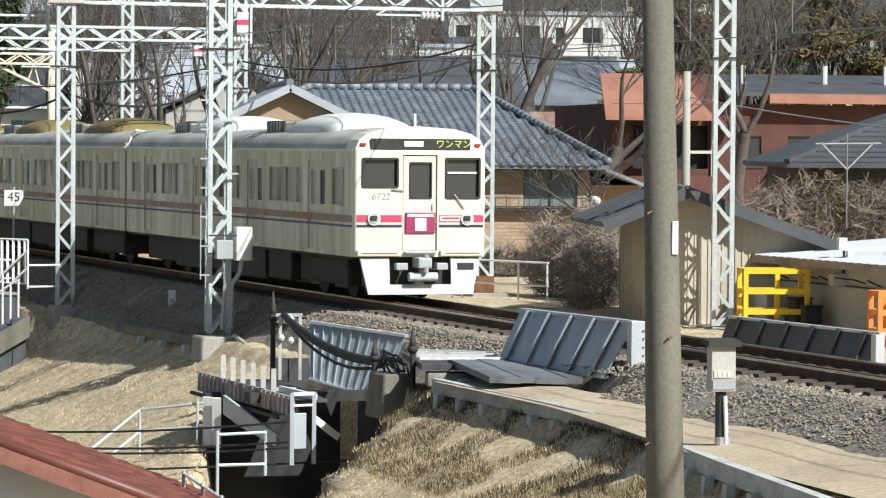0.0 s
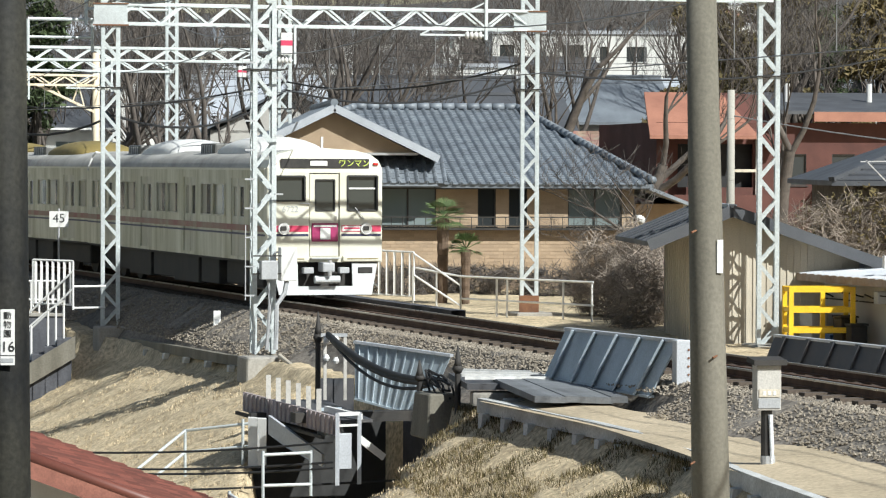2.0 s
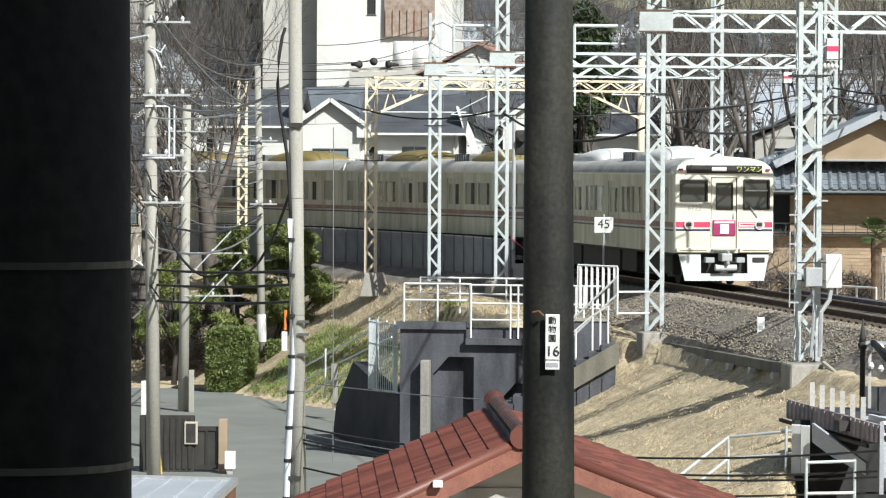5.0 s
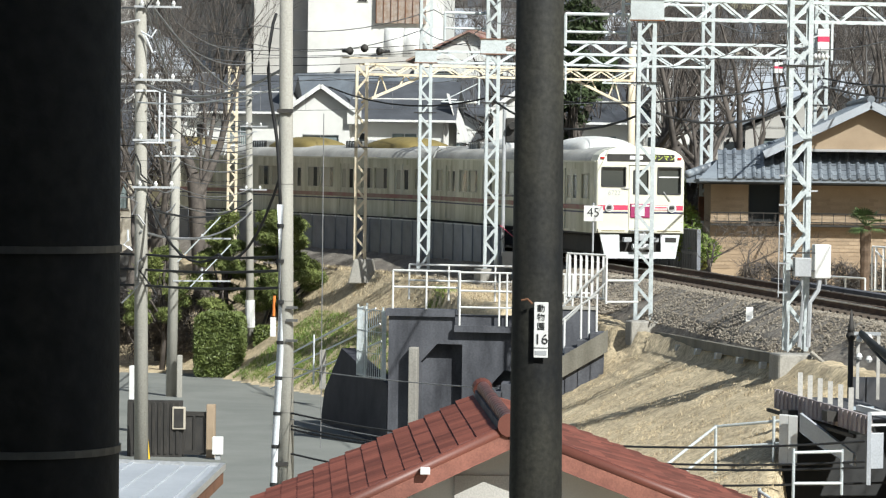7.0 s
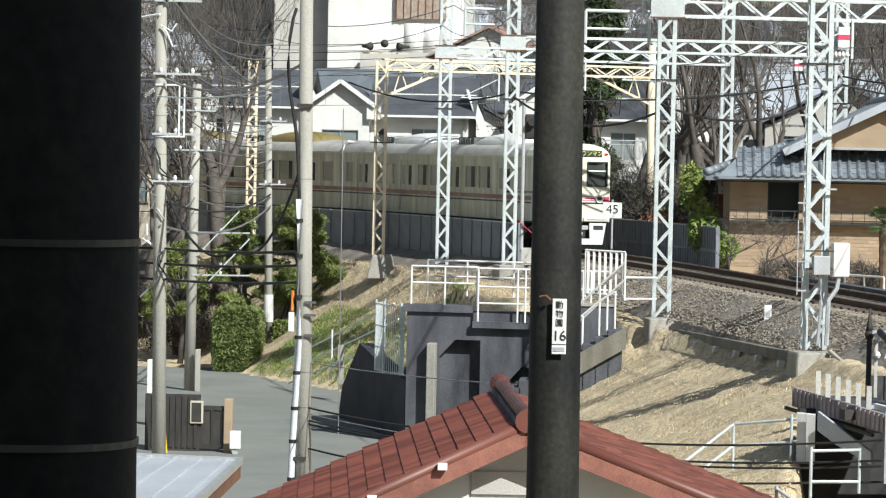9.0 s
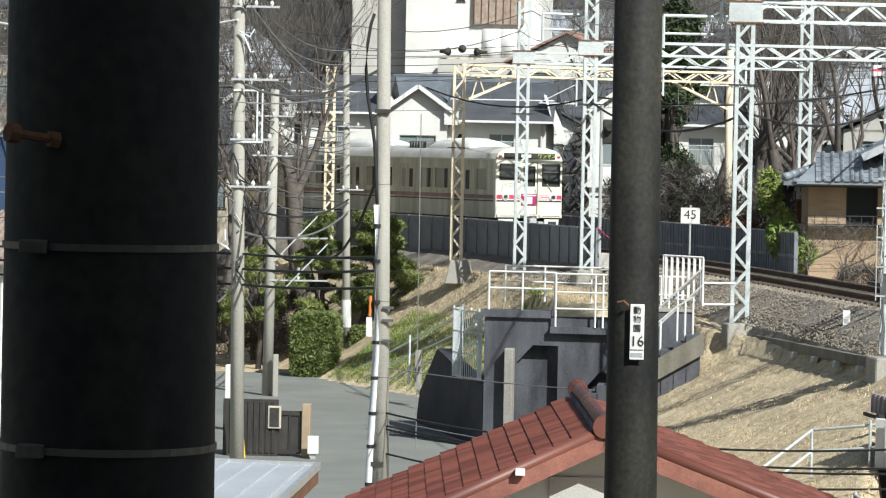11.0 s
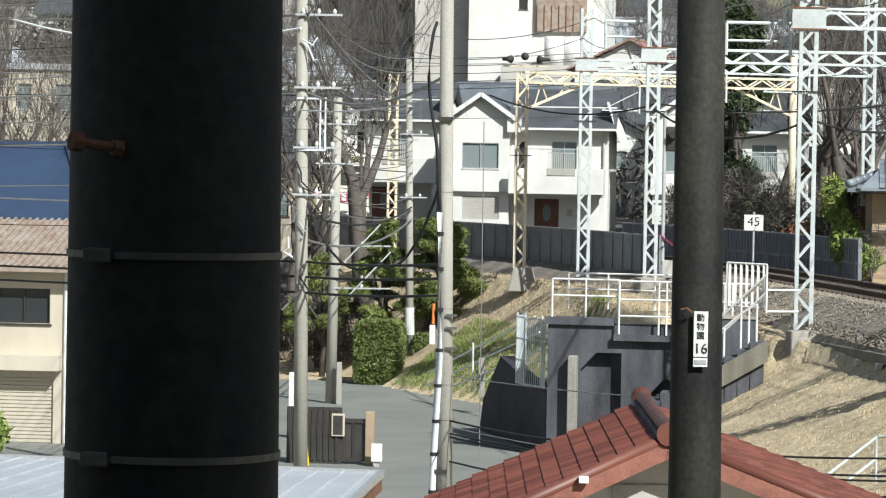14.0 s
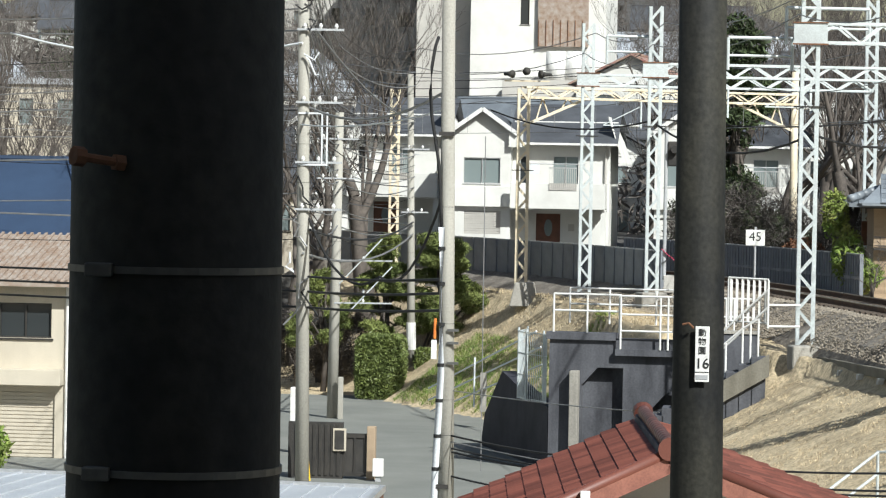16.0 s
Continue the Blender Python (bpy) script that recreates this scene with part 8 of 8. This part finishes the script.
for k in range(95):
    x, y = rt.uniform(-62, 75), rt.uniform(150, 300)
    if (-24 < x < -2 and y < 182) or (-0.125 < x / y < -0.04 and y < 234):
        continue
    copy_thing(kinds[k % 3], pose(x, y, min(gz(x, y), 36), 0, 0, rt.uniform(0, 360)))
for x, y in ((3.3, 100), (4.3, 101), (2.3, 103), (14.8, 93.6), (14.2, 96.0), (15.6, 90.0), (16.5, 95), (4.0, 112), (3.0, 109.5), (-3.5, 128), (-1.0, 126.5), (1.2, 125), (25.0, 126), (23.8, 121), (22.0, 88.0), (23.6, 87.5), (21.0, 88.5), (24.8, 89), (-18.5, 124)):
    o = copy_thing(kinds[3], pose(x, y, max(gz(x, y), STREET), 0, 0, rt.uniform(0, 360)))
    o.scale = (0.62, 0.62, rt.uniform(0.36, 0.55))


def leafy(name, label, lobes, n, size, material, seed, trunk=None, category="shrub", flat=0.0, mtrunk="bark", aspect=1.6):
    rng = np.random.RandomState(seed)
    t = thing(name, label, category)
    if trunk:
        (x, y, z0), h, r = trunk
        bm = bmesh.new()
        tube(bm, [(x, y, z0 - 0.2), (x + 0.1, y, z0 + h * 0.5), (x, y + 0.1, z0 + h)], [r, r * 0.75, r * 0.35], 8)
        part("trunk", bm, mtrunk, t, smooth=True)
        rnd = random.Random(seed)
        for l in lobes:
            bm = bmesh.new()
            tube(bm, [(x, y, z0 + h * rnd.uniform(0.3, 0.8)), ((x + l[0]) / 2, (y + l[1]) / 2, l[2] - 0.2), (l[0], l[1], l[2])], [r * 0.4, r * 0.25, r * 0.1], 5)
            part("limb", bm, mtrunk, t, smooth=True)
    part("crown", leaf_mesh("crown", blobs(rng, n, lobes), size, material, rng, flat, 4.0 if material == "pine" else aspect), material, t)
    return t


rp = random.Random(77)


def lobes_in(cx, cy, z0, z1, rx, n, r):
    out = []
    for k in range(n):
        u = (k + 0.5) / n
        a = rp.uniform(0, 6.28)
        q = rx * (1 - 0.72 * u) * rp.uniform(0.55, 1.0)
        out.append((cx + math.cos(a) * q, cy + math.sin(a) * q * 0.8, z0 + (z1 - z0) * u, r * rp.uniform(0.7, 1.15), r * rp.uniform(0.7, 1.1), r * rp.uniform(0.35, 0.55)))
    return out


leafy("pine_tree", "green garden pine with layered needle pads", lobes_in(-12.9, 123.0, -3.6, 0.95, 1.9, 30, 0.62), 34000, 0.032, "pine", 5, ((-12.9, 123.0, STREET), 5.4, 0.16), "tree")
leafy("pine_tree", "green garden pine with layered needle pads", lobes_in(-15.2, 124.0, -2.6, 0.9, 1.4, 20, 0.5), 15000, 0.032, "pine", 6, ((-15.2, 124.0, STREET), 5.0, 0.13), "tree")
leafy("pine_tree", "low garden pine with layered needle pads", lobes_in(-17.4, 123.5, -3.0, -0.4, 1.4, 16, 0.5), 8000, 0.032, "pine", 7, ((-17.4, 123.5, STREET), 3.8, 0.12), "tree")
leafy("evergreen_shrub", "dark green shrub behind the fence", [(-1.6, 126, 1.0, 1.6, 1, 1.3), (-0.2, 124.5, 0.6, 1.2, 1, 1.0), (-3.2, 127.5, 1.5, 1.7, 1.2, 1.6), (-2.4, 127, 2.9, 1.1, 1, 0.9)], 9000, 0.07, "dkleaf", 8)
leafy("yellow_shrub", "yellow-green shrub beside the tiled house", [(1.6, 108.6, 0.9, 0.55, 0.5, 0.9), (1.2, 110.5, 2.2, 0.45, 0.4, 0.8), (2.2, 107.6, 0.3, 0.5, 0.4, 0.5)], 3000, 0.06, "green", 9)
leafy("red_shrub", "rusty red winter shrub at the fence end", [(0.2, 117, 0.9, 0.7, 0.5, 0.4)], 1200, 0.05, "rust", 10)
leafy("conifer", "dark conifer behind the portal", lobes_in(-2.5, 131, 0.5, 9.5, 2.0, 22, 0.8), 9000, 0.09, "dkleaf", 12, ((-2.5, 131, -0.6), 9.5, 0.16), "tree")
for i, (x, y, h, w, mt) in enumerate(((27.5, 150, 10.2, 3.0, "olive"), (31.5, 152, 11.6, 3.6, "olive"), (36, 153, 10.8, 3.4, "olive"), (40.5, 155, 10.5, 3.4, "olive"), (45, 156, 11, 3.5, "olive"), (34, 160, 13, 3.5, "dkleaf"))):
    leafy("conifer", "brown-green winter conifer behind the red building", lobes_in(x, y, 2.0, h, w, 26, 1.25), 12000, 0.11, mt, 20 + i, ((x, y, 0), h, 0.22), "tree")
leafy("bare_hedge", "brown leafless hedge before the grey house", [(19.2, 88.5, 1.2, 0.9, 0.7, 1.1), (20.2, 88.2, 1.5, 1.0, 0.7, 1.2), (21.4, 88, 1.0, 1.1, 0.8, 1.2), (23.5, 88, 0.8, 1.3, 0.8, 1.3)], 4200, 0.05, "olive", 33)
leafy("lime_shrub", "bright green shrub by the garage", [(-20.6, 83.5, -3.9, 0.9, 0.7, 0.9), (-21.5, 83.5, -3.3, 0.7, 0.6, 0.7)], 2500, 0.07, "green", 34)


def hedge(x0, x1, y0, y1, z0, z1, n, seed):
    rng = np.random.RandomState(seed)
    t = thing("clipped_hedge", "dense clipped green hedge block at the street corner", "hedge", "clipped hedges")
    part("core", box(x0 + 0.15, x1 - 0.15, y0 + 0.15, y1 - 0.15, z0, z1 - 0.15, 0.25), "hedge", t)
    c = rng.uniform(0, 1, (n, 3))
    f = rng.randint(0, 3, n)
    c[f == 0, 0] = rng.choice([0.02, 0.98], (f == 0).sum())
    c[f == 1, 1] = 0.02
    c[f == 2, 2] = 0.98
    e = np.abs(c - 0.5) * 2
    rr = (e[:, [0, 2]] ** 5).sum(1) ** (1 / 5)
    c[:, 0] = 0.5 + (c[:, 0] - 0.5) / np.maximum(1, rr)
    c[:, 2] = 0.5 + (c[:, 2] - 0.5) / np.maximum(1, rr)
    p = np.stack([x0 + c[:, 0] * (x1 - x0), y0 + c[:, 1] * (y1 - y0), z0 + c[:, 2] * (z1 - z0)], 1) + rng.normal(0, 0.035, (n, 3))
    part("leaves", leaf_mesh("leaves", p, 0.05, "hedge", rng), "hedge", t)


hedge(-15.68, -14.02, 119.5, 121.2, STREET, -2.58, 20000, 41)
hedge(-13.7, -13.1, 121.0, 122.0, STREET, -3.1, 4000, 42)


def palm(x, y, z0, h, r, fr, seed):
    rnd = random.Random(seed)
    t = thing("fan_palm", "windmill palm with a shaggy brown trunk", "palm", "palms before the brick house", m=pose(x, y, z0))
    b = bmesh.new()
    n = 14
    tube(b, [(0, 0, h * i / n) for i in range(n + 1)], [r * (1.0 + 0.14 * (i % 2)) * (0.85 + 0.3 * i / n) for i in range(n + 1)], 9)
    part("trunk", b, "palmtrunk", t)
    for k in range(20):
        a = rnd.uniform(0, 6.28)
        el = rnd.uniform(-0.35, 1.2)
        d = Vector((math.cos(a) * math.cos(el), math.sin(a) * math.cos(el), math.sin(el)))
        base = Vector((0, 0, h))
        tip = base + d * fr * 0.5
        bm = bmesh.new()
        bar(bm, base, tip, 0.02)
        side = d.cross(Vector((0, 0, 1))).normalized()
        upv = side.cross(d)
        for j in range(11):
            q = (j - 5) / 5 * 1.25
            dd = (d * math.cos(q) + side * math.sin(q)).normalized()
            e = tip + dd * fr * 0.55 - Vector((0, 0, 0.10 * fr))
            w = upv.cross(dd).normalized() * 0.022
            mid = tip + dd * fr * 0.3
            bm.faces.new([bm.verts.new(v) for v in (tip - w * 0.3, mid - w, e, mid + w)])
        part("frond", bm, "palmleaf", t)


palm(9.95, 98.0, -0.9, 2.55, 0.15, 0.75, 1)
palm(10.55, 97.3, -0.9, 1.65, 0.12, 0.6, 2)
palm(6.8, 100, -0.8, 2.1, 0.14, 0.7, 3)


def brush(name, label, lobes, n, seed, material="twig"):
    rng = np.random.RandomState(seed)
    t = thing(name, label, "brush")
    tagged(part("stem", leaf_mesh("stem", blobs(rng, int(n * 1.7), lobes), 0.019, material, rng, aspect=17.0), material, t), kind="stuff")


brush("brush", "tangle of bare brown brush behind the track", [(13.3 + 0.5 * k + 0.2 * math.sin(k * 2.1), 88.5 + 1.2 * math.cos(k * 1.7), 0.1 + 0.3 * math.sin(k * 1.3), 0.7, 0.8, 1.25) for k in range(4)], 4500, 71, "brushtwig")
brush("brush", "low dark brush along the brick house", [(4 + 1.1 * k, 104.5 + math.cos(k), -0.55, 0.9, 0.6, 0.6) for k in range(13)], 9000, 72)
brush("brush", "tangle of bare brown brush by the shed", [(13.2 + 0.6 * k, 83 + 1.5 * k, 0.0, 0.8, 0.9, 1.1) for k in range(3)], 3000, 73, "brushtwig")
brush("brush", "bare brown brush before the grey house", [(18.9 + 0.9 * k, 87.8 + 0.5 * math.sin(k), 1.0, 1.0, 0.8, 1.3) for k in range(7)], 6500, 74, "brushtwig")
brush("brush", "bare brush behind the panel fence", [(-4 + 1.1 * k, 126 - 1.0 * k, 1.2 + 0.5 * math.sin(k), 1.0, 0.8, 1.6) for k in range(7)], 7000, 75)
brush("brush", "bare garden brush under the pines", [(-20 + 1.2 * k, 125 + math.sin(k), -3.2, 0.9, 0.8, 1.3) for k in range(4)], 5000, 76)


# ---- grass, ballast stones ----
def scatter_strip(rng, n, s0, s1, l0, l1):
    s = rng.uniform(s0, s1, n)
    l = rng.uniform(l0, l1, n)
    T = TRACK
    x, y, h = (np.interp(s, T[:, 0], T[:, i]) for i in (1, 2, 3))
    return x - np.cos(h) * l, y - np.sin(h) * l, s, l


def blades(name, label, n, s0, s1, l0, l1, hgt, material, seed, clump=0):
    rng = np.random.RandomState(seed)
    x, y, s, l = scatter_strip(rng, n, s0, s1, l0, l1)
    if clump:
        keep = np.sin(x * 1.7 + np.sin(y * 0.9) * 2) * np.cos(y * 1.3) > clump - 1
        x, y = x[keep], y[keep]
    z = np.concatenate([ground_height(a, b) for a, b in zip(np.array_split(x, 40), np.array_split(y, 40))])
    keep = z > STREET + 0.05
    x, y, z = x[keep], y[keep], z[keep]
    n = len(x)
    hh = hgt * rng.uniform(0.5, 1.5, n)
    a = rng.uniform(0, 6.28, n)
    lean = rng.uniform(0.2, 1.1, n) * hh
    w = 0.006 + 0.006 * rng.uniform(size=n)
    bx_, by_ = np.cos(a) * w, np.sin(a) * w
    V = np.stack([np.stack([x - bx_, y - by_, z - 0.03], 1), np.stack([x + bx_, y + by_, z - 0.03], 1), np.stack([x - np.sin(a) * lean, y + np.cos(a) * lean, z + hh], 1)], 1).reshape(-1, 3)
    me = bpy.data.meshes.new(name)
    me.from_pydata(V.tolist(), [], np.arange(n * 3).reshape(n, 3).tolist())
    tagged(part(name, me, material), label, "grass", kind="stuff")


blades("dry_grass", "long dry straw-coloured grass on the bank", 170000, -34, 20, 3.5, 13.5, 0.030, "blade", 51)
blades("dry_grass", "long straw-coloured grass tufts on the near bank", 40000, -34, -9, 3.9, 10, 0.045, "blade", 52, 0.75)
blades("bank_weeds", "low green-brown weeds along the bank edge", 26000, -24, -6, 3.5, 5.6, 0.075, "olive", 57, 0.7)
blades("bank_grass", "thin dry grass on the upper bank", 24000, 30, 64, 3.2, 6.2, 0.08, "blade", 53)
blades("green_grass", "fresh green grass low on the bank", 70000, 36, 56, 5.2, 9.4, 0.10, "green", 54)


def stones(name, label, n, s0, s1, prof, size, seed):
    rng = np.random.RandomState(seed)
    x, y, s, l = scatter_strip(rng, n, s0, s1, prof[0][0], prof[-1][0])
    keep = l < np.interp(s, [-18, -17, -9.5, -8.5, 2.9, 3.1], [9, 2.15, 2.15, 2.45, 2.45, 9])
    x, y, s, l = x[keep], y[keep], s[keep], l[keep]
    n = len(x)
    z = np.interp(l, [p[0] for p in prof], [p[1] for p in prof])
    base = np.array([(1, 0, 0), (-1, 0, 0), (0, 1, 0), (0, -1, 0), (0, 0, 1), (0, 0, -1)], float)
    faces = np.array([(0, 2, 4), (2, 1, 4), (1, 3, 4), (3, 0, 4), (2, 0, 5), (1, 2, 5), (3, 1, 5), (0, 3, 5)])
    sz = size * rng.uniform(0.55, 1.35, (n, 1, 1))
    V = base[None] * sz * rng.uniform(0.6, 1.3, (n, 6, 1))
    a = rng.uniform(0, 6.28, n)
    t = rng.uniform(-0.8, 0.8, n)
    ca, sa, ct, st_ = np.cos(a), np.sin(a), np.cos(t), np.sin(t)
    vy, vz = V[..., 1] * ct[:, None] - V[..., 2] * st_[:, None], V[..., 1] * st_[:, None] + V[..., 2] * ct[:, None]
    vx = V[..., 0] * ca[:, None] - vy * sa[:, None]
    vy = V[..., 0] * sa[:, None] + vy * ca[:, None]
    P = np.stack([vx + x[:, None], vy + y[:, None], vz * 0.8 + z[:, None] + 0.01], -1).reshape(-1, 3)
    F = (faces[None] + 6 * np.arange(n)[:, None, None]).reshape(-1, 3)
    me = bpy.data.meshes.new(name)
    me.from_pydata(P.tolist(), [], F.tolist())
    tagged(part(name, me, "stone"), label, "ballast", kind="stuff")


PROF = [(-3.7, -0.95), (-2.9, -0.70), (-1.75, -0.22), (1.75, -0.22), (3.0, -0.72), (3.5, -0.93), (3.9, -0.92)]
stones("ballast_stones", "loose grey crushed ballast stones", 60000, -36, 3, [(-3.7, -0.95), (-2.9, -0.70), (-1.75, -0.22), (1.75, -0.22), (2.75, -0.63)], 0.027, 61)
stones("ballast_stones", "loose grey crushed ballast stones", 26000, 2, 22, [(-3.7, -0.95), (-2.9, -0.70), (-1.75, -0.22), (1.75, -0.22), (2.6, -0.74), (3.0, -1.0)], 0.029, 63)
stones("ballast_stones", "loose grey crushed ballast stones", 34000, 22, 48, PROF, 0.036, 62)


def far_woods():
    """Bare woodland that fills the hillside between the upper houses."""
    rng = np.random.RandomState(90)
    lobes = []
    for k in range(300):
        x, y = rng.uniform(-95, 110), rng.uniform(178, 340)
        if -0.125 < x / y < -0.04 and y < 234:
            continue
        z = min(gz(x, y), 36)
        lobes.append((x, y, z + rng.uniform(2, 5), rng.uniform(2, 4.5), rng.uniform(2, 4), rng.uniform(2, 3.6)))
    me = leaf_mesh("far_woods", blobs(rng, 130000, lobes), 0.16, "twig", rng, aspect=3.0)
    tagged(part("far_woods", me, "twig"), "bare brown woodland on the hillside", "woods", kind="stuff")
    ev = [(x, y, z, a * 0.6, b * 0.6, c * 0.9) for x, y, z, a, b, c in lobes[::6]]
    me = leaf_mesh("far_evergreens", blobs(rng, 26000, ev), 0.2, "dkleaf", rng)
    tagged(part("far_evergreens", me, "dkleaf"), "dark evergreens on the wooded hillside", "woods", kind="stuff")


far_woods()

# ---- unseen tall block behind the viewer, added to shade the near pole ----
shade_block = thing("apartment_block", "unseen concrete block added behind the viewer to cast shade", "building", kind="structure", m=pose(0, -4.0, STREET))
part("wall", pierced(-30, 45, 0, 20.6, [(-28 + 6 * i, -25 + 6 * i, 1 + 3.2 * j, 2.6 + 3.2 * j) for i in range(12) for j in range(5)], 0.3, "y", 0), "concrete", shade_block)
part("rear_mass", box(-30, 45, -14, -0.3, 0, 20.6), "concrete", shade_block)


# ---- what moves ----
TAIL = [(0.0, 0.0), (1.5, 7.8), (3.5, 17.8), (7.0, 35.0), (8.5, 43.2), (9.5, 49.0), (10.0, 52.2), (12.3, 67.8), (12.5, 69.3), (13.0, 73.2), (14.0, 81.0), (16.0, 97.0)]


def car_pose(s):
    a, _ = trk(s - 6.9)
    b, _ = trk(s + 6.9)
    p, d = (a + b) / 2, b - a
    return pose(p.x, p.y, 0, 0, 0, math.degrees(math.atan2(-d.x, d.y)))


def motions():
    fit = np.polyfit([r[0] for r in TAIL], [r[1] for r in TAIL], 5)
    for i, car in enumerate(cars):
        rows = [(k * 0.5, car_pose(float(np.polyval(fit, k * 0.5)) + 10.0 + 20.0 * i)) for k in range(33)]
        walk(car, rows)


motions()
